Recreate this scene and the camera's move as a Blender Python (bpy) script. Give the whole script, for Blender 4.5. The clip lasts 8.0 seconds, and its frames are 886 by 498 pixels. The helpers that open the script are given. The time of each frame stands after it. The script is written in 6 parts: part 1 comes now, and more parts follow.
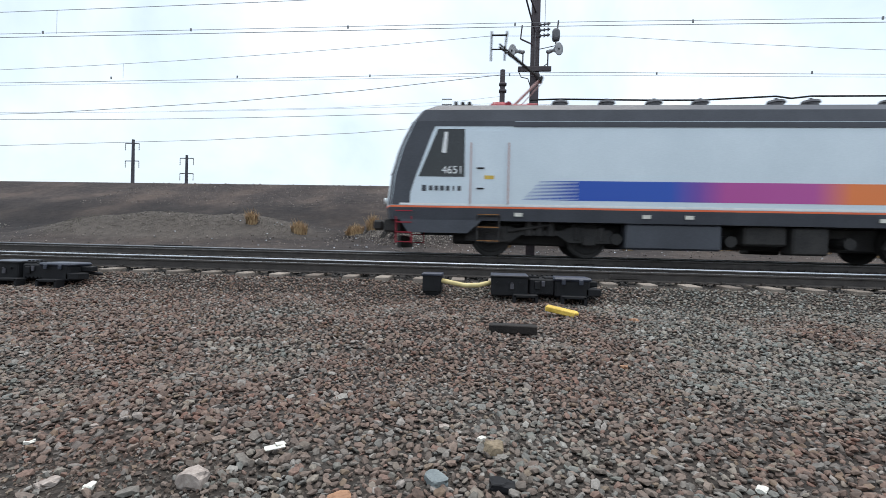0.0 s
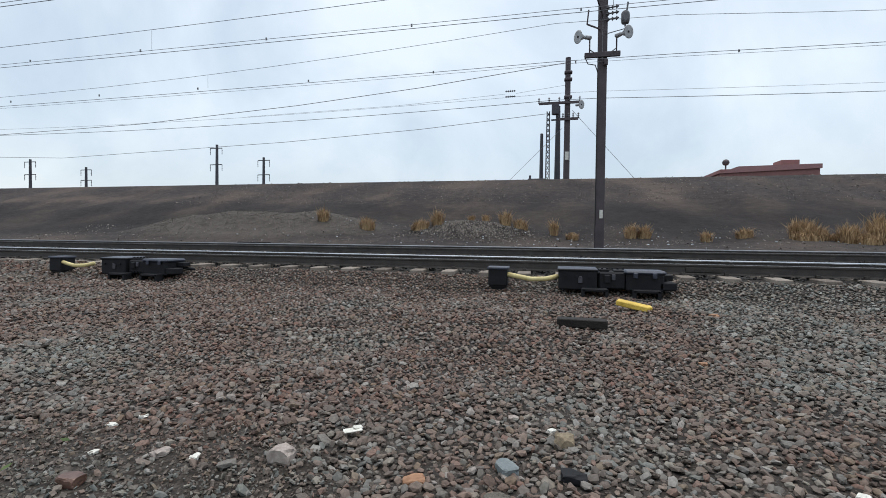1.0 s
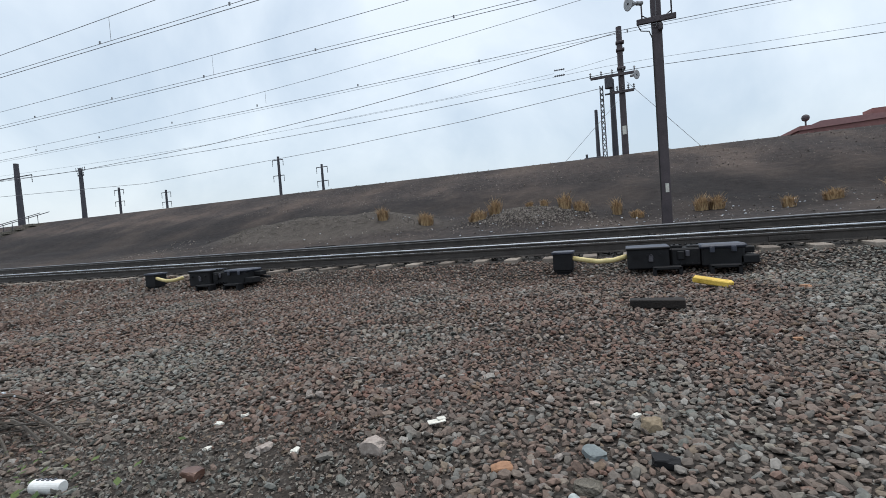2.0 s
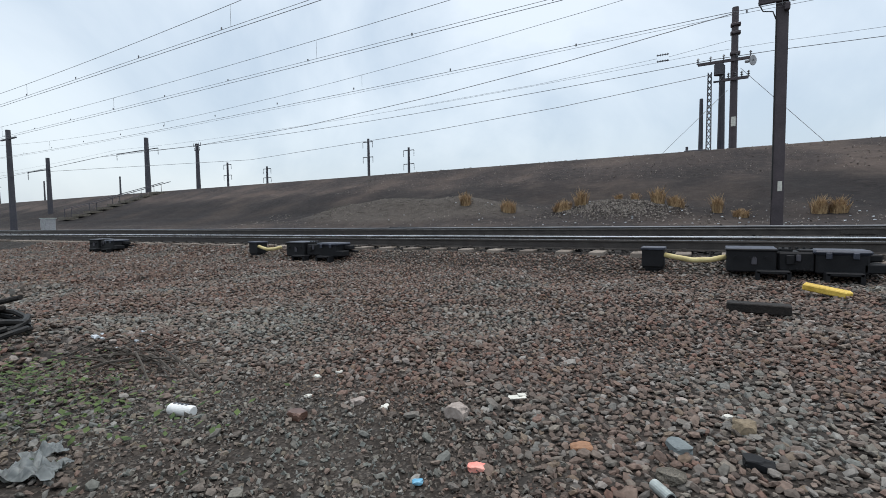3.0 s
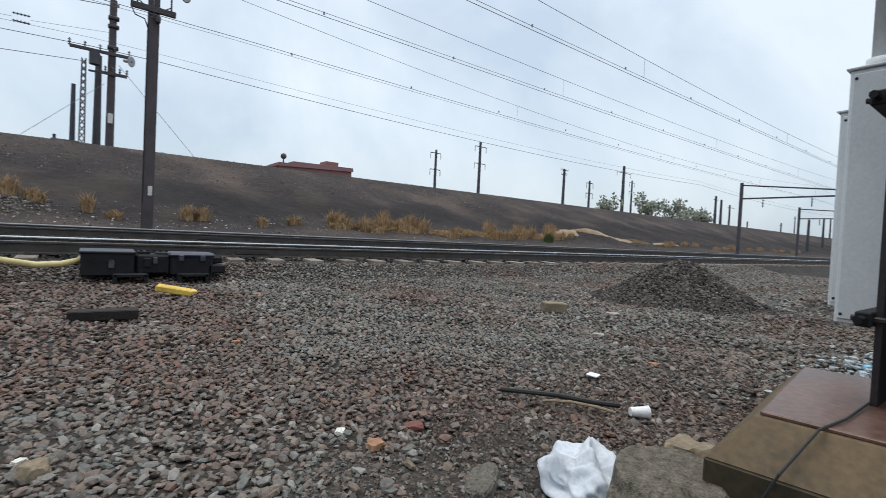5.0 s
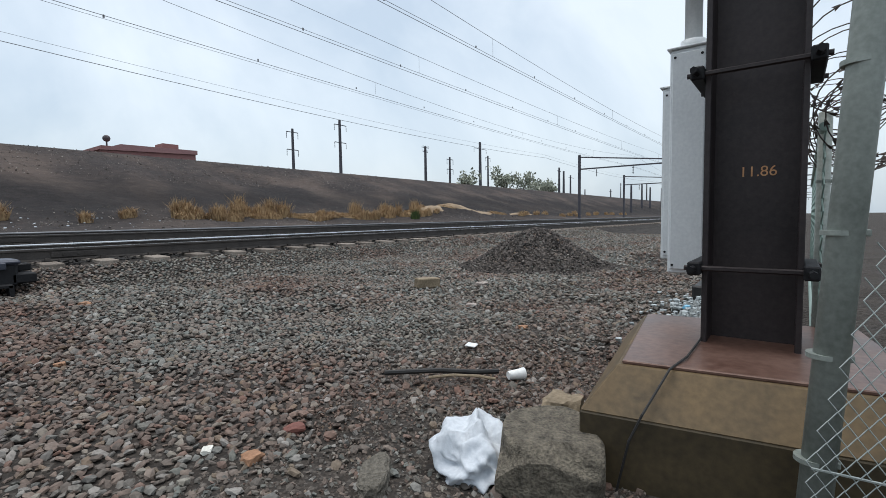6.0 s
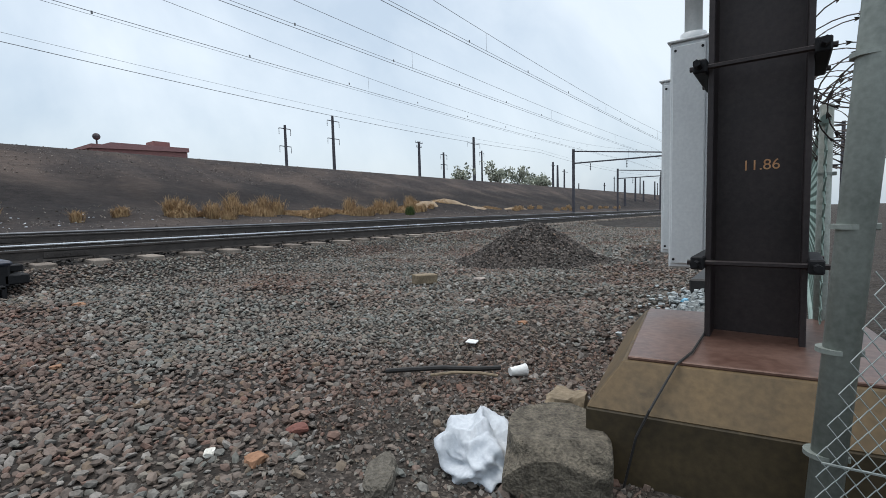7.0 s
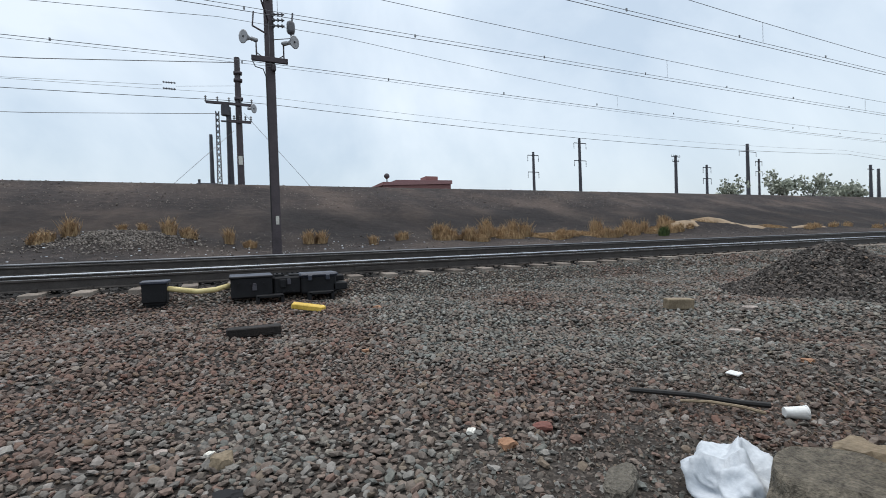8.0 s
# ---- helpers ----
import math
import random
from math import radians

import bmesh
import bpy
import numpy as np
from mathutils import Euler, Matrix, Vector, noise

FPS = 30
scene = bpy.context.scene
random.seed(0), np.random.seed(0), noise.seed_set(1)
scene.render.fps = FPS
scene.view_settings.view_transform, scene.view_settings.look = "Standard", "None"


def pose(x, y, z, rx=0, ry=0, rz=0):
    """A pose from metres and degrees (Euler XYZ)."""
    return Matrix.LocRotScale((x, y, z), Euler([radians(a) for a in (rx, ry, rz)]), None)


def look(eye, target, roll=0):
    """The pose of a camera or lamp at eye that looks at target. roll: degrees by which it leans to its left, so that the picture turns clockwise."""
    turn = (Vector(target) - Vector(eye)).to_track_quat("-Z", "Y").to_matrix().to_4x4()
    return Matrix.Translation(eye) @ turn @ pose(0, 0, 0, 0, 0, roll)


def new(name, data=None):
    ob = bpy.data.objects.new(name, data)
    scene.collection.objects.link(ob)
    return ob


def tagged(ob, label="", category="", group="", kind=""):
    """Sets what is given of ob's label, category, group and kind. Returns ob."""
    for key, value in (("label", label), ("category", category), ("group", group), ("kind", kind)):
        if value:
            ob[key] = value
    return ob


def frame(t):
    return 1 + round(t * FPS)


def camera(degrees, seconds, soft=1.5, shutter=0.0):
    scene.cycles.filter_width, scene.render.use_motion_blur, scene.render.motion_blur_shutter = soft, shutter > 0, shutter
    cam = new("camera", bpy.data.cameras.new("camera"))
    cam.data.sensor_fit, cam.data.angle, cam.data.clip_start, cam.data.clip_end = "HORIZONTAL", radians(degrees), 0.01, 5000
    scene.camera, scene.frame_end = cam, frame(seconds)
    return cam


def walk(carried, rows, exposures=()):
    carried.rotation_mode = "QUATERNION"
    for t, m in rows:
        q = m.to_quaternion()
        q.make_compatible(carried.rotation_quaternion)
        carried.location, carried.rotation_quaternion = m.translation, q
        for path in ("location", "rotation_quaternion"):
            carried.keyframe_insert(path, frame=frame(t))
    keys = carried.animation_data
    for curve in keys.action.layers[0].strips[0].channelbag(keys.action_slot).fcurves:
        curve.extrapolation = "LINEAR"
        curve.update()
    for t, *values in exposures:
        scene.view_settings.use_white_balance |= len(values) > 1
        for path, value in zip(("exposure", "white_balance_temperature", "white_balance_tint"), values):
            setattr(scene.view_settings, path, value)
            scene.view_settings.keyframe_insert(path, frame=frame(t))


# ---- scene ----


def aim(x, y, z, heading, tilt, lean):
    """Camera pose from a place, a heading (degrees, 0 looks across the tracks, positive to the east), a tilt and a lean."""
    a, b = radians(heading), radians(tilt)
    way = Vector((math.sin(a) * math.cos(b), math.cos(a) * math.cos(b), math.sin(b)))
    eye = Vector((x, y, z))
    return look(eye, eye + way, lean)


cam = camera(86.7, 8.0, soft=0.5, shutter=0.05)
walk(cam, [
    (0.0, aim(-0.075, 0.024, 1.084, -4.99, -0.36, 1.37)),
    (0.5, aim(-0.093, 0.003, 1.079, -8.14, -0.44, 1.12)),
    (1.0, aim(-0.089, -0.021, 1.077, -12.82, -1.19, 0.66)),
    (1.2, aim(-0.089, -0.017, 1.094, -13.81, -1.76, -0.74)),
    (2.3, aim(-0.142, -0.120, 1.079, -23.69, -2.93, -3.41)),
    (2.5, aim(-0.148, -0.162, 1.058, -26.86, -3.82, -1.48)),
    (3.0, aim(-0.161, -0.181, 1.050, -29.67, -3.24, -0.71)),
    (3.2, aim(-0.152, -0.214, 1.055, -34.59, -4.02, -3.27)),
    (3.5, aim(-0.166, -0.176, 1.037, -39.30, -4.48, -2.50)),
    (3.8, aim(-0.174, -0.214, 1.039, -45.14, -4.23, -3.43)),
    (4.0, aim(-0.161, -0.175, 1.010, -44.21, -4.78, -1.20)),
    (4.1, aim(-0.140, -0.145, 1.008, -37.12, -3.53, 1.00)),
    (4.2, aim(-0.126, -0.134, 1.029, -31.90, -3.66, 1.85)),
    (4.3, aim(-0.107, -0.099, 1.026, -23.44, -2.88, 2.23)),
    (4.4, aim(-0.093, -0.063, 1.019, -13.24, -3.00, 2.26)),
    (4.5, aim(-0.084, -0.029, 1.011, -5.53, -3.13, 1.26)),
    (4.6, aim(-0.015, -0.065, 1.066, 1.72, -2.75, 1.33)),
    (4.7, aim(0.043, -0.033, 1.073, 9.22, -2.67, 0.59)),
    (4.8, aim(0.079, 0.018, 1.062, 19.84, -2.08, 2.45)),
    (4.9, aim(0.141, 0.038, 1.038, 29.41, -0.69, 3.97)),
    (5.0, aim(0.155, 0.075, 1.034, 37.11, -1.44, 2.85)),
    (5.1, aim(0.204, 0.091, 1.041, 43.22, -1.34, 2.60)),
    (5.2, aim(0.213, 0.099, 1.036, 48.20, -1.32, 1.36)),
    (6.3, aim(0.217, 0.198, 1.037, 53.41, -3.63, -0.67)),
    (6.5, aim(0.203, 0.209, 1.035, 52.54, -2.87, 0.38)),
    (7.0, aim(0.212, 0.216, 1.045, 53.71, -4.27, -1.47)),
    (7.2, aim(0.173, 0.197, 1.061, 52.52, -4.13, -1.85)),
    (7.3, aim(0.173, 0.189, 1.068, 49.64, -2.14, -1.62)),
    (7.4, aim(0.126, 0.165, 1.053, 45.91, -0.88, -1.26)),
    (7.5, aim(0.141, 0.169, 1.053, 40.12, -0.78, -2.15)),
    (7.7, aim(0.140, 0.118, 1.054, 34.05, -1.33, -2.69)),
    (8.0, aim(0.068, 0.046, 1.019, 24.51, -0.67, -1.93)),
], exposures=[(0.0, 0.36), (0.2, 0.10), (0.5, 0.0), (1.2, 0.02), (2.5, 0.0), (3.8, -0.04), (4.4, 0.05), (5.0, 0.0), (6.5, 0.04), (7.5, -0.03), (8.0, 0.0)])

# ---- world, sun, exposure ----
world = bpy.data.worlds.new("overcast_sky")
scene.world = world
world.use_nodes = True
wn, wl = world.node_tree.nodes, world.node_tree.links
wn.clear()
w_out = wn.new("ShaderNodeOutputWorld")
w_sky = wn.new("ShaderNodeTexSky")
w_sky.sky_type = "NISHITA"
w_sky.sun_disc = False
w_sky.sun_elevation, w_sky.sun_rotation = radians(82), radians(8)
w_sky.air_density, w_sky.dust_density = 1.0, 4.0
w_bg1 = wn.new("ShaderNodeBackground")
w_bg1.inputs["Strength"].default_value = 0.05
w_noise = wn.new("ShaderNodeTexNoise")
w_noise.inputs["Scale"].default_value = 2.2
w_noise.inputs["Detail"].default_value = 6.0
w_noise.inputs["Roughness"].default_value = 0.55
w_noise.inputs["Distortion"].default_value = 0.4
w_ramp = wn.new("ShaderNodeValToRGB")
w_ramp.color_ramp.elements[0].position, w_ramp.color_ramp.elements[0].color = 0.36, (0.535, 0.640, 0.735, 1)
w_ramp.color_ramp.elements[1].position, w_ramp.color_ramp.elements[1].color = 0.64, (0.825, 0.905, 0.955, 1)
w_bg2 = wn.new("ShaderNodeBackground")
# an overcast sky is brightest overhead
w_dir, w_sep, w_up = wn.new("ShaderNodeTexCoord"), wn.new("ShaderNodeSeparateXYZ"), wn.new("ShaderNodeMapRange")
w_up.inputs["From Min"].default_value, w_up.inputs["From Max"].default_value = 0.42, 1.0
w_up.inputs["To Min"].default_value, w_up.inputs["To Max"].default_value = 0.87, 1.45
wl.new(w_dir.outputs["Generated"], w_sep.inputs[0])
wl.new(w_sep.outputs["Z"], w_up.inputs["Value"])
wl.new(w_up.outputs[0], w_bg2.inputs["Strength"])
w_add = wn.new("ShaderNodeAddShader")
wl.new(w_sky.outputs["Color"], w_bg1.inputs["Color"])
wl.new(w_noise.outputs["Fac"], w_ramp.inputs["Fac"])
wl.new(w_ramp.outputs["Color"], w_bg2.inputs["Color"])
wl.new(w_bg1.outputs[0], w_add.inputs[0])
wl.new(w_bg2.outputs[0], w_add.inputs[1])
wl.new(w_add.outputs[0], w_out.inputs["Surface"])

sun = new("sun", bpy.data.lights.new("sun", "SUN"))
sun.data.energy, sun.data.angle, sun.data.color = 1.3, radians(40), (1.0, 0.97, 0.93)
sun.matrix_world = look((0, 0, 50), (-1, -7, 0))


# ---- materials ----
def material(name, dark, light, rough=0.8, metal=0.0, coarse=3.0, fine=40.0, bump=0.2, depth=0.01, spec=0.4, island=0.0, objrand=0.0):
    """A surface of two colours broken up by coarse stains and fine grain, with relief."""
    m = bpy.data.materials.new(name)
    m.use_nodes = True
    n, l = m.node_tree.nodes, m.node_tree.links
    b = n["Principled BSDF"]
    b.inputs["Metallic"].default_value = metal
    b.inputs["Specular IOR Level"].default_value = spec
    co = n.new("ShaderNodeTexCoord")
    n1, n2 = n.new("ShaderNodeTexNoise"), n.new("ShaderNodeTexNoise")
    for node, scale in ((n1, coarse), (n2, fine)):
        node.inputs["Scale"].default_value = scale
        node.inputs["Detail"].default_value = 5.0
        l.new(co.outputs["Object"], node.inputs["Vector"])
    add = n.new("ShaderNodeMath")
    add.operation = "MULTIPLY_ADD"
    add.inputs[1].default_value = 0.45
    l.new(n2.outputs["Fac"], add.inputs[0])
    half = n.new("ShaderNodeMath")
    half.operation = "MULTIPLY"
    half.inputs[1].default_value = 0.6
    l.new(n1.outputs["Fac"], half.inputs[0])
    l.new(half.outputs[0], add.inputs[2])
    source = add.outputs[0]
    if island or objrand:
        if island:
            r = n.new("ShaderNodeNewGeometry").outputs["Random Per Island"]
        else:
            r = n.new("ShaderNodeObjectInfo").outputs["Random"]
        k = n.new("ShaderNodeMath")
        k.operation = "MULTIPLY_ADD"
        k.inputs[1].default_value = island or objrand
        k.inputs[2].default_value = -0.5 * (island or objrand)
        l.new(r, k.inputs[0])
        s = n.new("ShaderNodeMath")
        l.new(k.outputs[0], s.inputs[0])
        l.new(source, s.inputs[1])
        source = s.outputs[0]
    ramp = n.new("ShaderNodeValToRGB")
    e = ramp.color_ramp.elements
    e[0].position, e[0].color = 0.36, (*dark, 1)
    e[1].position, e[1].color = 0.68, (*light, 1)
    l.new(source, ramp.inputs["Fac"])
    l.new(ramp.outputs["Color"], b.inputs["Base Color"])
    rr = n.new("ShaderNodeMapRange")
    rr.inputs["To Min"].default_value, rr.inputs["To Max"].default_value = max(rough - 0.12, 0.05), min(rough + 0.12, 1)
    l.new(n1.outputs["Fac"], rr.inputs["Value"])
    l.new(rr.outputs[0], b.inputs["Roughness"])
    if bump:
        bp = n.new("ShaderNodeBump")
        bp.inputs["Strength"].default_value, bp.inputs["Distance"].default_value = bump, depth
        l.new(n2.outputs["Fac"], bp.inputs["Height"])
        l.new(bp.outputs[0], b.inputs["Normal"])
    return m


def stones_material(name, colours, per_object=False):
    """Crushed stone: each piece takes one of several colours, with grain."""
    m = bpy.data.materials.new(name)
    m.use_nodes = True
    n, l = m.node_tree.nodes, m.node_tree.links
    b = n["Principled BSDF"]
    b.inputs["Roughness"].default_value = 0.75
    b.inputs["Specular IOR Level"].default_value = 0.35
    pick = n.new("ShaderNodeObjectInfo").outputs["Random"] if per_object else n.new("ShaderNodeNewGeometry").outputs["Random Per Island"]
    ramp = n.new("ShaderNodeValToRGB")
    ramp.color_ramp.interpolation = "CONSTANT"
    e = ramp.color_ramp.elements
    while len(e) < len(colours):
        e.new(0.5)
    for i, c in enumerate(colours):
        e[i].position, e[i].color = i / len(colours), (*c, 1)
    l.new(pick, ramp.inputs["Fac"])
    co = n.new("ShaderNodeTexCoord")
    big, grain = n.new("ShaderNodeTexNoise"), n.new("ShaderNodeTexNoise")
    big.inputs["Scale"].default_value, grain.inputs["Scale"].default_value = 0.55, 55.0
    big.inputs["Detail"].default_value, grain.inputs["Detail"].default_value = 4.0, 6.0
    for node in (big, grain):
        l.new(co.outputs["Object"], node.inputs["Vector"])
    tone = n.new("ShaderNodeValToRGB")
    tone.color_ramp.elements[0].position, tone.color_ramp.elements[0].color = 0.40, (0.142, 0.086, 0.066, 1)
    tone.color_ramp.elements[1].position, tone.color_ramp.elements[1].color = 0.60, (0.176, 0.178, 0.158, 1)
    sep, shift = n.new("ShaderNodeSeparateXYZ"), n.new("ShaderNodeMapRange")
    shift.inputs["From Min"].default_value, shift.inputs["From Max"].default_value = 1.5, 5.5
    shift.inputs["To Min"].default_value, shift.inputs["To Max"].default_value = 0.06, -0.06
    load = n.new("ShaderNodeMapRange")
    load.inputs["From Min"].default_value, load.inputs["From Max"].default_value = 0.4, 2.4
    load.inputs["To Min"].default_value, load.inputs["To Max"].default_value = 0.0, 0.18
    strip, where = n.new("ShaderNodeMapRange"), n.new("ShaderNodeMath")
    strip.inputs["From Min"].default_value, strip.inputs["From Max"].default_value = 2.0, 3.4
    where.operation, where.inputs[2].default_value = "MULTIPLY_ADD", -0.05
    total, total2 = n.new("ShaderNodeMath"), n.new("ShaderNodeMath")
    l.new(co.outputs["Object"], sep.inputs[0])
    l.new(sep.outputs["Y"], shift.inputs["Value"])
    l.new(sep.outputs["X"], load.inputs["Value"])
    l.new(big.outputs["Fac"], total.inputs[0])
    l.new(shift.outputs[0], total.inputs[1])
    l.new(total.outputs[0], total2.inputs[0])
    l.new(sep.outputs["Y"], strip.inputs["Value"])
    l.new(load.outputs[0], where.inputs[0])
    l.new(strip.outputs[0], where.inputs[1])
    l.new(where.outputs[0], total2.inputs[1])
    l.new(total2.outputs[0], tone.inputs["Fac"])
    mix = n.new("ShaderNodeMix")
    mix.data_type = "RGBA"
    mix.inputs["Factor"].default_value = 0.42
    l.new(ramp.outputs["Color"], mix.inputs["A"])
    l.new(tone.outputs["Color"], mix.inputs["B"])
    g = n.new("ShaderNodeMix")
    g.data_type, g.blend_type = "RGBA", "MULTIPLY"
    g.inputs["Factor"].default_value = 0.5
    gr = n.new("ShaderNodeValToRGB")
    gr.color_ramp.elements[0].position, gr.color_ramp.elements[0].color = 0.3, (0.36, 0.34, 0.33, 1)
    gr.color_ramp.elements[1].position, gr.color_ramp.elements[1].color = 0.68, (1.30, 1.28, 1.26, 1)
    l.new(grain.outputs["Fac"], gr.inputs["Fac"])
    l.new(mix.outputs["Result"], g.inputs["A"])
    l.new(gr.outputs["Color"], g.inputs["B"])
    l.new(g.outputs["Result"], b.inputs["Base Color"])
    bp = n.new("ShaderNodeBump")
    bp.inputs["Strength"].default_value, bp.inputs["Distance"].default_value = 0.5, 0.004
    l.new(grain.outputs["Fac"], bp.inputs["Height"])
    l.new(bp.outputs[0], b.inputs["Normal"])
    return m


def ground_material():
    """Earth, gravel and cinders, by where on the ground it is: trackbed, waste ground, embankment."""
    m = bpy.data.materials.new("gravelly_ground")
    m.use_nodes = True
    n, l = m.node_tree.nodes, m.node_tree.links
    b = n["Principled BSDF"]
    b.inputs["Roughness"].default_value = 0.92
    b.inputs["Specular IOR Level"].default_value = 0.2
    co = n.new("ShaderNodeTexCoord")

    def tex(kind, scale, detail=5.0):
        t = n.new(kind)
        t.inputs["Scale"].default_value = scale
        if kind == "ShaderNodeTexNoise":
            t.inputs["Detail"].default_value = detail
        l.new(co.outputs["Object"], t.inputs["Vector"])
        return t

    def ramp(source, stops):
        r = n.new("ShaderNodeValToRGB")
        e = r.color_ramp.elements
        while len(e) < len(stops):
            e.new(0.5)
        for i, (p, c) in enumerate(stops):
            e[i].position, e[i].color = p, (*c, 1)
        l.new(source, r.inputs["Fac"])
        return r.outputs["Color"]

    def mix(a, bb, fac, blend="MIX"):
        x = n.new("ShaderNodeMix")
        x.data_type, x.blend_type = "RGBA", blend
        for s, v in (("A", a), ("B", bb), ("Factor", fac)):
            if isinstance(v, float):
                x.inputs[s].default_value = v
            else:
                l.new(v, x.inputs[s])
        return x.outputs["Result"]

    patch, mid, cells = tex("ShaderNodeTexNoise", 0.22), tex("ShaderNodeTexNoise", 2.5, 8.0), tex("ShaderNodeTexVoronoi", 17.0)
    crumbs = tex("ShaderNodeTexVoronoi", 85.0)
    sep = n.new("ShaderNodeSeparateXYZ")
    l.new(co.outputs["Object"], sep.inputs[0])
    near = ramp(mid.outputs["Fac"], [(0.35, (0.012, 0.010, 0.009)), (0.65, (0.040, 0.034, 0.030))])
    speck = ramp(cells.outputs["Color"], [(0.1, (0.020, 0.018, 0.016)), (0.5, (0.095, 0.078, 0.068)), (0.9, (0.20, 0.19, 0.18))])
    crumb = ramp(crumbs.outputs["Color"], [(0.15, (0.012, 0.010, 0.008)), (0.6, (0.058, 0.045, 0.036)), (0.92, (0.21, 0.18, 0.155))])
    # fine crumbs on the trodden soil only, shade painted near-black between the ballast stones
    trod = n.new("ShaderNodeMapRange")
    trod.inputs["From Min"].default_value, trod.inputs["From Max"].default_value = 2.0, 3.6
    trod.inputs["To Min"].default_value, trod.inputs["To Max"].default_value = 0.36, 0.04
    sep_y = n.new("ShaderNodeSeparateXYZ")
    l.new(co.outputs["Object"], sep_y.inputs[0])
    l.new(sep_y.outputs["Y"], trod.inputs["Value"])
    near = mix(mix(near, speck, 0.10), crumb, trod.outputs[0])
    bank = ramp(mid.outputs["Fac"], [(0.30, (0.017, 0.0145, 0.014)), (0.55, (0.037, 0.031, 0.0295)), (0.75, (0.074, 0.059, 0.052))])
    bank2 = ramp(patch.outputs["Fac"], [(0.40, (0.022, 0.020, 0.021)), (0.52, (0.048, 0.040, 0.037)), (0.64, (0.105, 0.083, 0.069))])
    bank = mix(bank, bank2, 0.42)
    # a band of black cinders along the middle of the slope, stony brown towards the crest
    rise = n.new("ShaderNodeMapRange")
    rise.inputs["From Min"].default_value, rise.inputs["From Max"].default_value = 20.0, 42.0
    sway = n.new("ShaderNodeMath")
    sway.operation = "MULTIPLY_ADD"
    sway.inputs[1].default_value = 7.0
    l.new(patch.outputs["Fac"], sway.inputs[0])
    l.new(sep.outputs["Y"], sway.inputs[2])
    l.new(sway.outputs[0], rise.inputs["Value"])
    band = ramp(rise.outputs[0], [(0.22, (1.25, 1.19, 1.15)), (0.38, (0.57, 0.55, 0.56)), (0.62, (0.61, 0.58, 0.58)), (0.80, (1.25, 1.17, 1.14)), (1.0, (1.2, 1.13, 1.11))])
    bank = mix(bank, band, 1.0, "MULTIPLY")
    # olive-grey gravel tipped at the foot of the bank
    spot = n.new("ShaderNodeMapping")
    spot.inputs["Location"].default_value, spot.inputs["Scale"].default_value = (17.0 / 8.5, -24.3 / 2.2, 0), (1 / 8.5, 1 / 2.2, 0)
    far_off, tip = n.new("ShaderNodeVectorMath"), n.new("ShaderNodeMapRange")
    far_off.operation = "LENGTH"
    tip.inputs["From Min"].default_value, tip.inputs["From Max"].default_value = 0.8, 1.15
    tip.inputs["To Min"].default_value, tip.inputs["To Max"].default_value = 0.85, 0.0
    l.new(co.outputs["Object"], spot.inputs["Vector"])
    l.new(spot.outputs[0], far_off.inputs[0])
    l.new(far_off.outputs["Value"], tip.inputs["Value"])
    olive = ramp(mid.outputs["Fac"], [(0.3, (0.066, 0.056, 0.049)), (0.7, (0.106, 0.091, 0.080))])
    bank = mix(bank, olive, tip.outputs[0])
    wob = n.new("ShaderNodeMath")
    wob.operation = "MULTIPLY_ADD"
    wob.inputs[1].default_value = 2.0
    l.new(mid.outputs["Fac"], wob.inputs[0])
    l.new(sep.outputs["Y"], wob.inputs[2])
    edge = n.new("ShaderNodeMapRange")
    edge.inputs["From Min"].default_value, edge.inputs["From Max"].default_value = 17.0, 20.5
    l.new(wob.outputs[0], edge.inputs["Value"])
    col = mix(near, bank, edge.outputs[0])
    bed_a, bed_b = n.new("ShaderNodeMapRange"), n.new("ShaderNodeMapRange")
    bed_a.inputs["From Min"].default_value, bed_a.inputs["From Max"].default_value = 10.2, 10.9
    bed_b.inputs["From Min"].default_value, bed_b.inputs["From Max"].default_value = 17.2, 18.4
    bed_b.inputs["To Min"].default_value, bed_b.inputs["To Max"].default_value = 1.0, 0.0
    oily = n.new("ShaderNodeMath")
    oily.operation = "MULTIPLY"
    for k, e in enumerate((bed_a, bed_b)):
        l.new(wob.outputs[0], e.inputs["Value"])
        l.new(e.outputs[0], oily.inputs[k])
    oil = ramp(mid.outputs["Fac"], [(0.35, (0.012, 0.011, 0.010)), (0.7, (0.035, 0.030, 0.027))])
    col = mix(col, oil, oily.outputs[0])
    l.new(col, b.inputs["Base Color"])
    bp = n.new("ShaderNodeBump")
    bp.inputs["Strength"].default_value, bp.inputs["Distance"].default_value = 0.8, 0.03
    l.new(cells.outputs["Distance"], bp.inputs["Height"])
    bp2 = n.new("ShaderNodeBump")
    bp2.inputs["Strength"].default_value, bp2.inputs["Distance"].default_value = 0.5, 0.12
    l.new(mid.outputs["Fac"], bp2.inputs["Height"])
    l.new(bp.outputs[0], bp2.inputs["Normal"])
    l.new(bp2.outputs[0], b.inputs["Normal"])
    return m


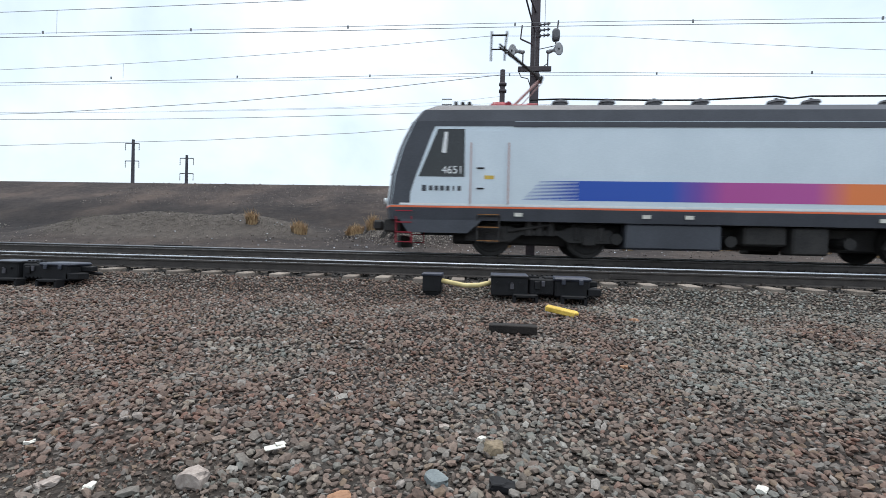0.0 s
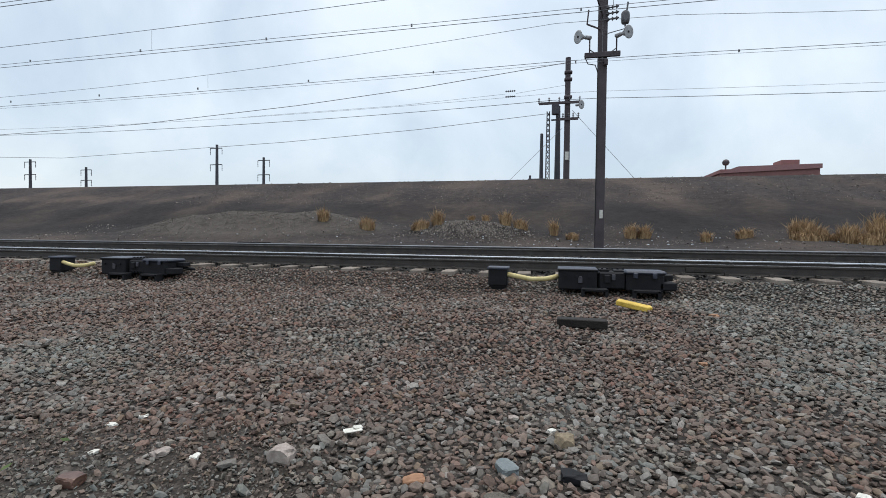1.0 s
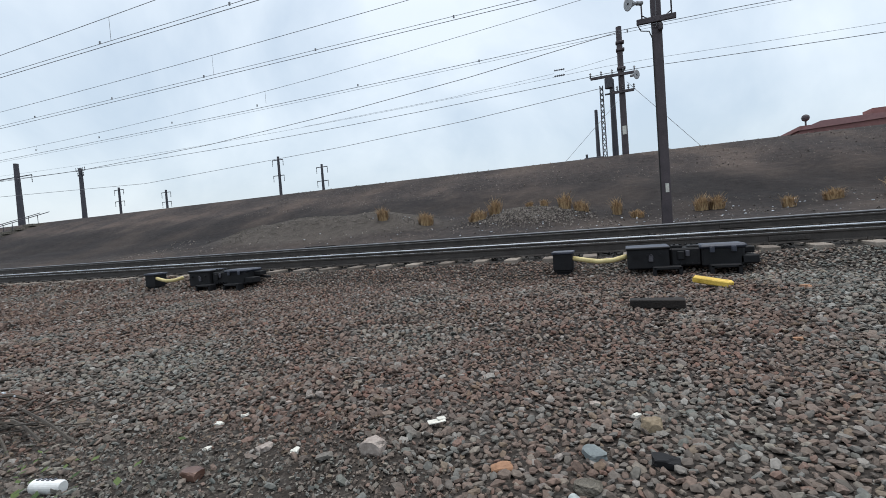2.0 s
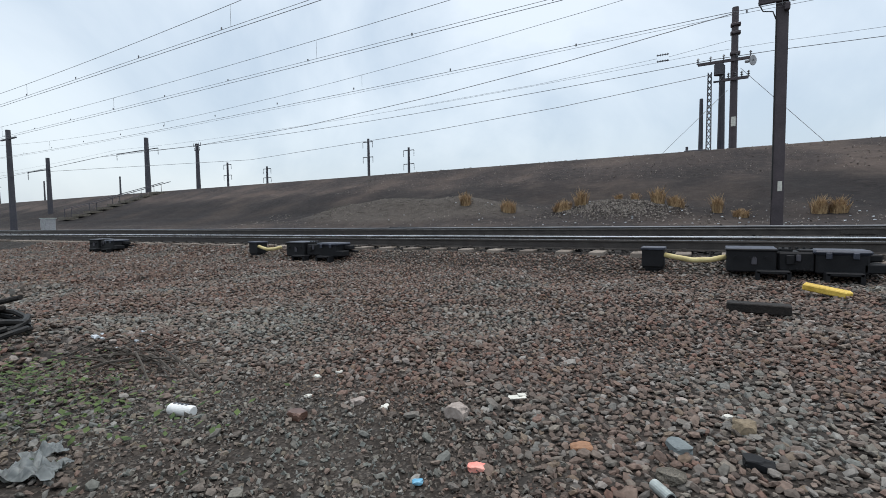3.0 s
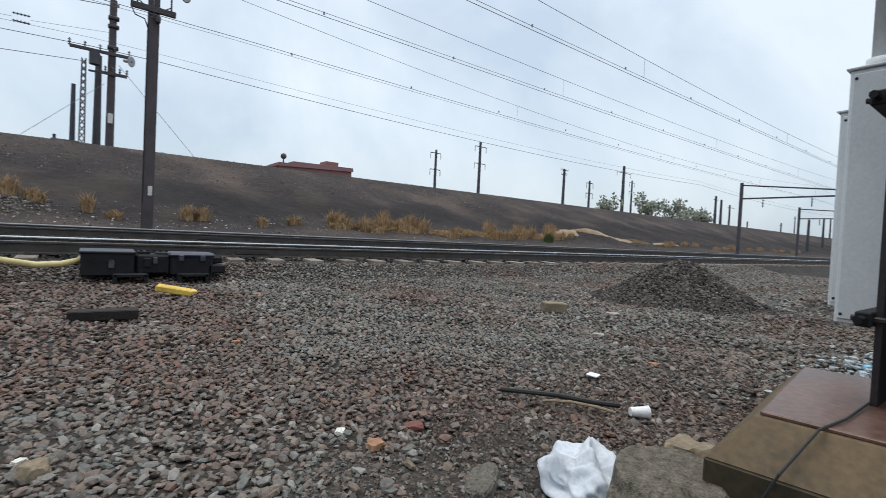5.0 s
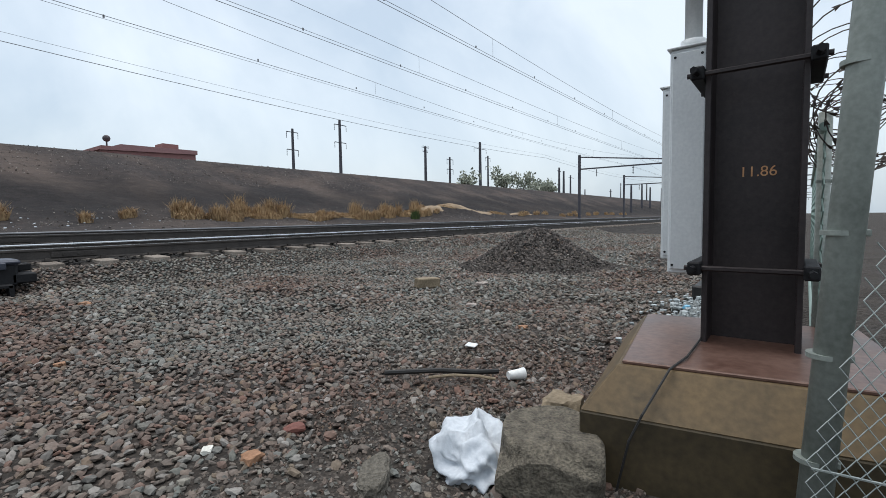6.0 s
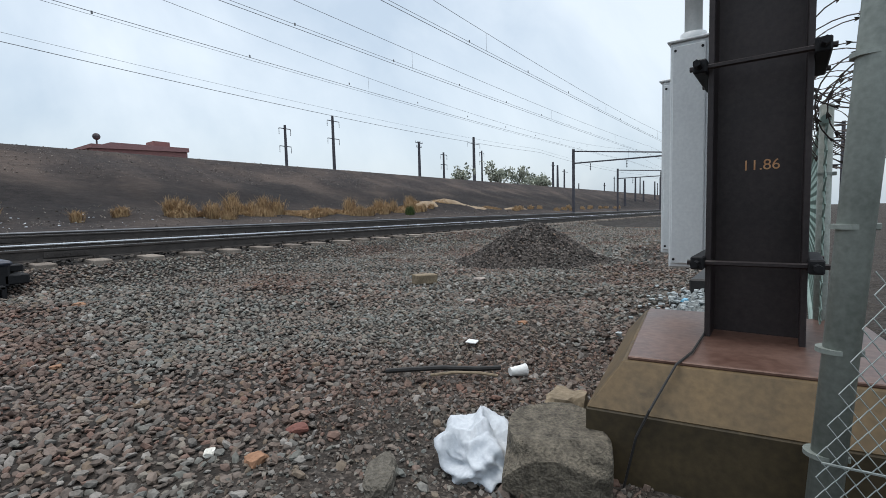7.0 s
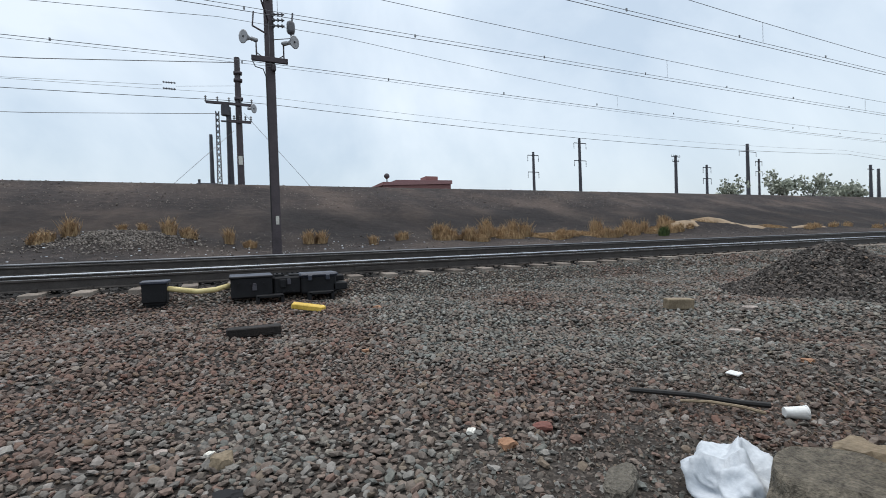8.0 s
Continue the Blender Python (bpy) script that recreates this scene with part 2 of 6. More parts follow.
M_GROUND = ground_material()
STONE_COLOURS = [(0.155, 0.105, 0.084), (0.197, 0.134, 0.105), (0.101, 0.069, 0.055), (0.147, 0.139, 0.126), (0.101, 0.108, 0.104), (0.214, 0.155, 0.124), (0.059, 0.046, 0.039), (0.202, 0.195, 0.181), (0.160, 0.111, 0.091), (0.126, 0.139, 0.126),
                 (0.252, 0.227, 0.189), (0.181, 0.094, 0.069), (0.084, 0.066, 0.055), (0.139, 0.151, 0.144), (0.126, 0.088, 0.071), (0.172, 0.151, 0.126), (0.151, 0.108, 0.086), (0.109, 0.080, 0.066), (0.176, 0.126, 0.082), (0.071, 0.057, 0.049), (0.331, 0.317, 0.295), (0.139, 0.094, 0.074)]
M_STONES = stones_material("crushed_stone", STONE_COLOURS)
M_STONE_OB = stones_material("single_stone", STONE_COLOURS, per_object=True)
M_COAL = material("dark_gravel", (0.030, 0.025, 0.022), (0.105, 0.087, 0.076), 0.8, island=0.5, fine=60)
M_BANKSTONE = material("bank_gravel", (0.070, 0.058, 0.050), (0.24, 0.21, 0.185), 0.9, island=0.7, fine=60)
M_MOUND = material("olive_grey_gravel", (0.055, 0.050, 0.042), (0.15, 0.135, 0.112), 0.9, island=0.7, fine=60)
M_POST = material("weathered_olive_grey_pipe", (0.17, 0.19, 0.17), (0.31, 0.335, 0.305), 0.55, 0.2, 4, 60, 0.2, 0.003)
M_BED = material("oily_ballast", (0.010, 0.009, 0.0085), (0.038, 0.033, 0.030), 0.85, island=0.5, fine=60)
M_RAIL = material("rail_steel_rusty", (0.034, 0.029, 0.027), (0.078, 0.068, 0.062), 0.62, 0.3, 4, 60, 0.2, 0.003)
M_RAILTOP = material("rail_head_polished", (0.42, 0.42, 0.43), (0.66, 0.67, 0.69), 0.26, 1.0, 2, 50, 0.05, 0.001)
M_RAILDULL = material("rail_head_dull", (0.20, 0.20, 0.205), (0.34, 0.34, 0.35), 0.42, 0.9, 2, 50, 0.05, 0.001)
M_TIE = material("weathered_concrete_tie", (0.125, 0.100, 0.083), (0.30, 0.255, 0.215), 0.9, 0, 5, 60, 0.5, 0.01, objrand=0.3)
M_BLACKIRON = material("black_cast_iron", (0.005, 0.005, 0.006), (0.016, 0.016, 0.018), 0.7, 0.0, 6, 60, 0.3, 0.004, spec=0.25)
# lids paler and bluer than the iron: light from above painted on
M_BLACKTOP = material("skylit_black_lid", (0.020, 0.023, 0.034), (0.065, 0.072, 0.098), 0.45, 0.1, 6, 60, 0.2, 0.003)
M_YELLOW = material("faded_yellow_paint", (0.46, 0.29, 0.035), (0.78, 0.54, 0.11), 0.6, 0, 8, 60, 0.2, 0.004)
M_HOSE = material("yellow_hose_rubber", (0.50, 0.40, 0.17), (0.66, 0.56, 0.28), 0.55, 0, 6, 40)
# both mast steels are lightened, with distance haze mixed into the colour
M_MAST = material("hazed_weathered_steel", (0.055, 0.045, 0.050), (0.105, 0.086, 0.092), 0.65, 0.3, 2, 30, 0.2, 0.003)
M_FARMAST = material("hazed_far_steel", (0.055, 0.055, 0.068), (0.095, 0.09, 0.10), 0.8, 0.1, 1, 8, 0)
M_HORN = material("grey_horn_enamel", (0.28, 0.28, 0.29), (0.46, 0.46, 0.47), 0.5, 0.1, 6, 60, 0.1)
M_WIRE = material("wire_oxidised_copper", (0.19, 0.19, 0.20), (0.28, 0.28, 0.29), 0.7, 0.2, 1, 5, 0)
M_WHITE_LABEL = material("white_enamel_plate", (0.5, 0.48, 0.42), (0.75, 0.73, 0.66), 0.5, 0, 12, 80, 0.05)
M_COLUMN = material("dark_painted_column", (0.016, 0.012, 0.013), (0.038, 0.029, 0.029), 0.5, 0.2, 2.5, 45, 0.25, 0.003)
# stained base concrete, darkened further to hold the shade of its upright faces
M_CONCRETE = material("shaded_stained_concrete", (0.026, 0.019, 0.009), (0.066, 0.047, 0.022), 0.7, 0, 3.0, 34, 0.25, 0.004)
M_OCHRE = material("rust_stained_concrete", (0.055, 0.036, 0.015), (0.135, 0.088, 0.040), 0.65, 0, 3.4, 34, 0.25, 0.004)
M_RUST = material("rusty_base_plate", (0.070, 0.032, 0.022), (0.185, 0.110, 0.085), 0.38, 0.15, 3.5, 30, 0.2, 0.004)
M_ROCK = material("grey_rock", (0.075, 0.066, 0.052), (0.22, 0.195, 0.16), 0.92, 0, 6, 60, 1.0, 0.03)
M_AGGREGATE = material("rough_aggregate_concrete", (0.040, 0.034, 0.026), (0.20, 0.172, 0.132), 0.95, 0, 22, 85, 1.0, 0.02)
M_RUSTWIRE = material("rusty_barbed_tape", (0.035, 0.028, 0.025), (0.12, 0.095, 0.085), 0.7, 0.3, 6, 60, 0)
M_TAN_ROCK = material("tan_rock", (0.13, 0.10, 0.065), (0.30, 0.235, 0.16), 0.9, 0, 6, 45, 0.6, 0.01)
M_CABINET = material("white_painted_steel", (0.58, 0.60, 0.61), (0.72, 0.74, 0.74), 0.42, 0, 1.5, 60, 0.05, 0.002)
M_GALV = material("galvanised_steel", (0.27, 0.30, 0.29), (0.46, 0.49, 0.47), 0.5, 0.45, 4, 60, 0.15, 0.003)
M_FENCE = material("fence_wire", (0.13, 0.13, 0.125), (0.27, 0.28, 0.27), 0.55, 0.4, 4, 60, 0)
M_GREENFENCE = material("green_fence_wire", (0.16, 0.23, 0.20), (0.28, 0.36, 0.32), 0.6, 0.1, 4, 60, 0)
M_WESTFENCE = material("pale_green_fence_wire", (0.10, 0.135, 0.12), (0.20, 0.25, 0.225), 0.55, 0.3, 4, 60, 0)
M_FILM = material("dirty_plastic_film", (0.22, 0.24, 0.24), (0.42, 0.45, 0.45), 0.35, 0, 7, 40, 0.3, 0.006)
M_CLOTH = material("white_cloth", (0.42, 0.45, 0.49), (0.62, 0.65, 0.68), 0.9, 0, 5, 50, 0.4, 0.006)
M_WHITEPLASTIC = material("white_plastic", (0.66, 0.66, 0.65), (0.82, 0.82, 0.80), 0.4, 0, 8, 50, 0.05)
M_DARKWOOD = material("charred_dark_wood", (0.008, 0.0065, 0.006), (0.028, 0.022, 0.019), 0.85, 0, 4, 50, 0.7, 0.012)
M_RUBBER = material("black_rubber", (0.008, 0.008, 0.008), (0.024, 0.022, 0.021), 0.6, 0, 5, 60, 0.2)
M_TARP = material("blue_plastic_tarp", (0.01, 0.17, 0.42), (0.03, 0.36, 0.72), 0.4, 0, 5, 40, 0.4, 0.01)
M_PIPE = material("olive_painted_pipe", (0.20, 0.17, 0.06), (0.34, 0.30, 0.13), 0.6, 0, 5, 40, 0.2)
M_RUSTPIPE = material("flaking_rust", (0.14, 0.055, 0.02), (0.36, 0.17, 0.06), 0.8, 0, 9, 50, 0.4, 0.004)
M_GRASS = material("dry_grass", (0.22, 0.132, 0.066), (0.47, 0.325, 0.178), 0.9, 0, 0.4, 8, 0, island=0.5)
M_WEED = material("green_weed", (0.030, 0.055, 0.014), (0.085, 0.12, 0.035), 0.8, 0, 1.0, 20, 0, island=0.5)
# pale grey-green leaf colour includes the haze of distance
M_LEAF = material("hazed_spring_leaves", (0.24, 0.26, 0.20), (0.38, 0.39, 0.32), 0.85, 0, 0.3, 6, 0, island=0.5)
M_BARK = material("bark", (0.05, 0.042, 0.035), (0.10, 0.085, 0.07), 0.9, 0, 2, 20, 0.3)
# brick and roof reds paled towards pink to paint in haze
M_BRICKRED = material("hazed_red_brick", (0.21, 0.105, 0.10), (0.28, 0.14, 0.13), 0.85, 0, 0.2, 3, 0)
M_REDROOF = material("hazed_red_roofing", (0.25, 0.135, 0.135), (0.33, 0.18, 0.175), 0.8, 0, 0.2, 3, 0)
M_PINK = material("salmon_plastic", (0.75, 0.20, 0.16), (0.9, 0.42, 0.34), 0.5, 0, 10, 50, 0.1)
M_CYAN = material("light_blue_wrapper", (0.05, 0.25, 0.42), (0.25, 0.5, 0.65), 0.5, 0, 10, 50, 0.1)
M_ORANGE_ROCK = material("orange_stone", (0.22, 0.115, 0.065), (0.38, 0.21, 0.125), 0.9, 0, 8, 50, 0.5, 0.006)
M_PALE = material("pale_pinkish_stone", (0.21, 0.17, 0.15), (0.42, 0.36, 0.32), 0.85, 0, 14, 70, 0.5, 0.006)
M_SLATE = material("blue_grey_slate", (0.12, 0.14, 0.145), (0.20, 0.225, 0.225), 0.7, 0, 9, 60, 0.3, 0.004)
M_BRICK = material("red_brick_fragment", (0.12, 0.048, 0.038), (0.20, 0.080, 0.062), 0.85, 0, 12, 70, 0.5, 0.005)
M_GLASS = material("dark_cab_glass", (0.006, 0.007, 0.008), (0.018, 0.020, 0.022), 0.12, 0, 1, 10, 0, spec=0.6)
M_LSILVER = material("locomotive_silver_paint", (0.57, 0.64, 0.69), (0.67, 0.74, 0.79), 0.35, 0.15, 0.7, 30, 0.03, 0.002)
M_LGREY = material("locomotive_dark_grey_paint", (0.043, 0.046, 0.057), (0.070, 0.075, 0.090), 0.42, 0, 1.0, 30, 0.03, 0.002)
M_LUNDER = material("locomotive_underframe_grime", (0.016, 0.015, 0.015), (0.048, 0.044, 0.042), 0.75, 0.1, 2.0, 30, 0.2, 0.004)
M_LBLUE = material("stripe_blue", (0.012, 0.055, 0.36), (0.020, 0.085, 0.44), 0.4, 0, 1, 30, 0)
M_SAND = material("tan_sand", (0.20, 0.14, 0.085), (0.36, 0.27, 0.18), 0.95, 0, 0.8, 12, 0.4, 0.02)
M_LRAIL = material("faded_salmon_rail_paint", (0.42, 0.24, 0.22), (0.54, 0.34, 0.31), 0.5, 0, 3, 30, 0)
def stripe_material():
    """The side stripe: blue runs over purple into magenta and orange along the body."""
    m = bpy.data.materials.new("stripe_blend")
    m.use_nodes = True
    n, l = m.node_tree.nodes, m.node_tree.links
    b = n["Principled BSDF"]
    b.inputs["Roughness"].default_value = 0.4
    co, sep, rng_x, ramp = n.new("ShaderNodeTexCoord"), n.new("ShaderNodeSeparateXYZ"), n.new("ShaderNodeMapRange"), n.new("ShaderNodeValToRGB")
    rng_x.inputs["From Min"].default_value, rng_x.inputs["From Max"].default_value = 5.0, 15.0
    stops = [(0.0, (0.012, 0.075, 0.42)), (0.26, (0.016, 0.08, 0.43)), (0.33, (0.16, 0.06, 0.36)), (0.40, (0.44, 0.065, 0.30)), (0.62, (0.46, 0.075, 0.31)), (0.71, (0.78, 0.20, 0.05)), (1.0, (0.80, 0.22, 0.05))]
    e = ramp.color_ramp.elements
    while len(e) < len(stops):
        e.new(0.5)
    for i, (p, c) in enumerate(stops):
        e[i].position, e[i].color = p, (*c, 1)
    l.new(co.outputs["Object"], sep.inputs[0])
    l.new(sep.outputs["X"], rng_x.inputs["Value"])
    l.new(rng_x.outputs[0], ramp.inputs["Fac"])
    l.new(ramp.outputs["Color"], b.inputs["Base Color"])
    return m


M_STRIPE = stripe_material()
M_LORANGE = material("stripe_orange", (0.80, 0.15, 0.06), (0.90, 0.21, 0.09), 0.4, 0, 1, 30, 0)
M_LRED = material("pantograph_red_paint", (0.22, 0.010, 0.020), (0.36, 0.02, 0.04), 0.5, 0, 3, 30, 0)
M_LWHITE = material("white_paint_marking", (0.70, 0.70, 0.70), (0.82, 0.82, 0.82), 0.5, 0, 5, 30, 0)
M_CERAMIC = material("brown_grey_insulator", (0.07, 0.068, 0.075), (0.14, 0.135, 0.145), 0.35, 0, 5, 40, 0)
M_CHALK = material("faded_orange_marking", (0.42, 0.20, 0.09), (0.58, 0.33, 0.17), 0.8, 0, 30, 90, 0)


# ---- mesh tools ----
def bx(bm, c, s, turn=None, bev=0.0, taper=1.0):
    """A block at c of size s; turn: a matrix; taper scales its top."""
    got = bmesh.ops.create_cube(bm, size=1.0)["verts"]
    for v in got:
        k = taper if v.co.z > 0 else 1.0
        v.co = Vector((v.co.x * s[0] * k, v.co.y * s[1] * k, v.co.z * s[2]))
    if bev:
        edges = list({e for v in got for e in v.link_edges})
        got = bmesh.ops.bevel(bm, geom=edges, offset=bev, segments=1, affect="EDGES")["verts"]
    m = Matrix.Translation(c) @ (turn.to_4x4() if turn else Matrix())
    bmesh.ops.transform(bm, matrix=m, verts=got)
    return bm


def rod(bm, a, b, r, r2=None, n=10):
    """A round bar from a to b."""
    a, b = Vector(a), Vector(b)
    d = b - a
    m = Matrix.Translation((a + b) / 2) @ d.to_track_quat("Z", "Y").to_matrix().to_4x4()
    bmesh.ops.create_cone(bm, cap_ends=True, segments=n, radius1=r, radius2=r if r2 is None else r2, depth=d.length, matrix=m)
    return bm


def tube(bm, pts, r, n=6, shut=False):
    """A bar of radius r along a line of points."""
    pts = [Vector(p) for p in pts]
    rings = []
    for i, p in enumerate(pts):
        d = (pts[min(i + 1, len(pts) - 1)] - pts[max(i - 1, 0)])
        q = d.to_track_quat("Z", "Y").to_matrix() if d.length > 1e-9 else Matrix.Identity(3)
        rings.append([bm.verts.new(p + q @ Vector((r * math.cos(2 * math.pi * k / n), r * math.sin(2 * math.pi * k / n), 0))) for k in range(n)])
    for a, b in zip(rings, rings[1:]):
        for k in range(n):
            bm.faces.new((a[k], a[(k + 1) % n], b[(k + 1) % n], b[k]))
    bm.faces.new(rings[0][::-1])
    bm.faces.new(rings[-1])
    return bm


def prism(bm, outline, y0, y1, axis="y"):
    """A plate with an outline (two coordinates a corner) between two depths along an axis."""
    def at(p, d):
        return {"y": (p[0], d, p[1]), "x": (d, p[0], p[1]), "z": (p[0], p[1], d)}[axis]
    a = [bm.verts.new(at(p, y0)) for p in outline]
    b = [bm.verts.new(at(p, y1)) for p in outline]
    k = len(outline)
    bm.faces.new(a)
    bm.faces.new(b[::-1])
    for i in range(k):
        bm.faces.new((a[i], b[i], b[(i + 1) % k], a[(i + 1) % k]))
    bmesh.ops.recalc_face_normals(bm, faces=bm.faces)
    return bm


def lump(bm, c, s, rough=0.25, detail=2, seed=0, flat=0.0):
    """A rough stone."""
    got = bmesh.ops.create_icosphere(bm, subdivisions=detail, radius=1.0)["verts"]
    o = Vector((seed * 3.7, seed * 1.3, seed * 7.1))
    for v in got:
        k = 1 + rough * noise.noise(v.co * 1.3 + o) * 2 + rough * 0.5 * noise.noise(v.co * 3.5 + o)
        p = v.co * k
        p = Vector((max(-0.8, min(0.8, p.x)), max(-0.8, min(0.8, p.y)), max(-0.75 + flat, min(0.75, p.z))))
        v.co = Vector((p.x * s[0], p.y * s[1], p.z * s[2])) + Vector(c)
    return bm


def mesh_of(name, bm, mat, smooth=False):
    me = bpy.data.meshes.new(name)
    bm.to_mesh(me)
    bm.free()
    me.materials.append(mat)
    if smooth:
        me.polygons.foreach_set("use_smooth", [True] * len(me.polygons))
    return me


def part(name, bm, mat, parent=None, label="", smooth=False):
    ob = new(name, mesh_of(name, bm, mat, smooth))
    ob.parent = parent
    return tagged(ob, label)


def thing(name, m, label, category, group="", kind=""):
    ob = new(name)
    ob.empty_display_size = 0.2
    ob.matrix_basis = m
    return tagged(ob, label, category, group, kind)


def B():
    return bmesh.new()


# ---- ground ----
def smooth(a, b, v):
    t = np.clip((v - a) / (b - a), 0, 1)
    return t * t * (3 - 2 * t)


PROFILE_Y = [-400, -60, 1.2, 5.0, 7.5, 8.35, 9.10, 9.55, 12.3, 13.0, 16.4, 18.0, 20.0, 23.5, 27.0, 39.2, 40.0, 60, 120, 400, 4000]
PROFILE_Z = [-2.0, 0.0, 0.0, 0.01, 0.06, 0.115, 0.345, 0.40, 0.42, 0.58, 0.62, 0.60, 0.70, 1.12, 1.9, 6.05, 6.15, 6.0, 5.5, 4.0, -20]


def ground_z(x, y):
    """Height of the ground."""
    x, y = np.asarray(x, float), np.asarray(y, float)
    z = np.interp(y, PROFILE_Y, PROFILE_Z)
    # heap of stones beside the track, and low mounds at the foot of the bank
    z = z + np.maximum(0, 0.93 - 0.58 * np.sqrt((x - 9.2) ** 2 + 1.3 * (y - 4.5) ** 2 + 0.05))
    z = z + 0.75 * np.exp(-(((x + 4.3) / 2.4) ** 2 + ((y - 24.5) / 1.6) ** 2))
    z = z + 1.1 * np.exp(-(((x + 17.0) / 7.5) ** 4 + ((y - 25.0) / 2.2) ** 2))
    z = z + 0.8 * np.exp(-(((x - 34.0) / 4.5) ** 2 + ((y - 25.0) / 1.6) ** 2))
    wave = 0.035 * np.sin(1.7 * x + 0.6 * y) * np.sin(1.1 * y - 0.5 * x + 1.0) + 0.02 * np.sin(4.1 * x + 1.2) * np.sin(3.7 * y)
    big = 0.09 * np.sin(0.33 * x + 1.0) * np.sin(0.5 * y) + 0.05 * np.sin(1.15 * x + 0.4 * y)
    off_track = 1 - smooth(7.6, 8.8, y) * (1 - smooth(16.8, 18.5, y))
    bank = smooth(19, 22, y) * (1 - smooth(36, 39, y))
    return z + wave * off_track * (y < 30) + big * bank


def gz(x, y):
    return float(ground_z(x, y))


def build_ground():
    xs = np.concatenate([[-4000, -1500, -600, -300, -180, -120, -90], np.arange(-70, -22, 1.5), np.arange(-22, 22, 0.25), np.arange(22, 71, 1.5), [90, 120, 180, 300, 600, 1500, 4000]])
    ys = np.concatenate([[-400, -100, -40, -15, -6], np.arange(-3, 9.5, 0.22), np.arange(9.6, 40.5, 0.45), [42, 46, 52, 60, 90, 120, 200, 400, 1000, 2500, 4000]])
    gx, gy = np.meshgrid(xs, ys)
    co = np.stack([gx, gy, ground_z(gx, gy)], -1).reshape(-1, 3)
    nx, ny = len(xs), len(ys)
    i = (np.arange(ny - 1)[:, None] * nx + np.arange(nx - 1)[None, :]).ravel()
    quads = np.stack([i, i + 1, i + nx + 1, i + nx], -1)
    me = bpy.data.meshes.new("ground")
    me.vertices.add(len(co))
    me.vertices.foreach_set("co", co.ravel())
    me.loops.add(quads.size)
    me.loops.foreach_set("vertex_index", quads.ravel())
    me.polygons.add(len(quads))
    me.polygons.foreach_set("loop_start", np.arange(len(quads)) * 4)
    me.polygons.foreach_set("use_smooth", np.ones(len(quads), bool))
    me.update(calc_edges=True)
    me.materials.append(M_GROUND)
    return tagged(new("ground", me), "brown gravel and cinder ground rising to an embankment", "ground", kind="structure")


GROUND = build_ground()


def stone_shapes(k, rng, fine=True):
    """A few angular stones of unit size: corners and triangles."""
    bm = B()
    if fine:
        bmesh.ops.create_icosphere(bm, subdivisions=1, radius=1.0)
    else:
        bmesh.ops.create_cube(bm, size=1.3)
        bmesh.ops.triangulate(bm, faces=list(bm.faces))
    v = np.array([p.co[:] for p in bm.verts])
    f = np.array([[q.index for q in t.verts] for t in bm.faces])
    bm.free()
    out = []
    for _ in range(k):
        w = v * rng.uniform(0.82, 1.2, (len(v), 1)) + rng.normal(0, 0.10 if fine else 0.17, v.shape)
        out.append((np.clip(w, -0.82, 0.82) * rng.uniform(0.72, 1.22, (1, 3)), f))
    return out


def scatter(name, xy, size, mat, rng, sink=0.25, shapes=30, parent=None, fine=True, tall=0.56):
    """Loose stones strewn over the ground, as one mesh."""
    kinds = stone_shapes(shapes, rng, fine)
    n = len(xy)
    z = ground_z(xy[:, 0], xy[:, 1])
    pick = rng.integers(0, shapes, n)
    ang = rng.uniform(-np.pi, np.pi, (n, 3)) * np.array([[1, 0.22, 0.22] if fine else [1, 0.42, 0.42]])
    nv, nf = len(kinds[0][0]), len(kinds[0][1])
    co, tri = np.empty((n, nv, 3)), np.empty((n, nf, 3), int)
    base = np.array([k[0] for k in kinds])[pick]
    ca, sa, cb, sb, cc, sc = np.cos(ang[:, 0]), np.sin(ang[:, 0]), np.cos(ang[:, 1]), np.sin(ang[:, 1]), np.cos(ang[:, 2]), np.sin(ang[:, 2])
    p = base * size[:, None, None] * np.array([1.2, 1.0, tall])
    x, y, zz = p[..., 0], p[..., 1], p[..., 2]
    y, zz = y * cb[:, None] - zz * sb[:, None], y * sb[:, None] + zz * cb[:, None]
    x, zz = x * cc[:, None] - zz * sc[:, None], x * sc[:, None] + zz * cc[:, None]
    x, y = x * ca[:, None] - y * sa[:, None], x * sa[:, None] + y * ca[:, None]
    co[..., 0], co[..., 1] = x + xy[:, 0, None], y + xy[:, 1, None]
    co[..., 2] = zz + (z + size * (0.5 - sink) + rng.uniform(-0.30, 0.45, n) * size)[:, None]
    tri[:] = kinds[0][1][None] + (np.arange(n) * nv)[:, None, None]
    me = bpy.data.meshes.new(name)
    me.vertices.add(n * nv)
    me.vertices.foreach_set("co", co.ravel())
    me.loops.add(n * nf * 3)
    me.loops.foreach_set("vertex_index", tri.ravel())
    me.polygons.add(n * nf)
    me.polygons.foreach_set("loop_start", np.arange(n * nf) * 3)
    me.polygons.foreach_set("use_smooth", np.zeros(n * nf, bool))
    me.update(calc_edges=True)
    me.materials.append(mat)
    ob = new(name, me)
    ob.parent = parent
    return ob


# ---- tracks ----
RAIL_SECTION = [(-0.075, 0.0), (0.075, 0.0), (0.075, 0.012), (0.012, 0.035), (0.010, 0.150), (0.036, 0.158), (0.036, 0.185), (0.028, 0.194), (-0.028, 0.194), (-0.036, 0.185), (-0.036, 0.158), (-0.010, 0.150), (-0.012, 0.035), (-0.075, 0.012)]
TRACKS = [("railway_track", 10.48, 0.462, 0.49, 21), ("railway_track", 14.48, 0.615, 0.665, 22)]
FAR = 700.0


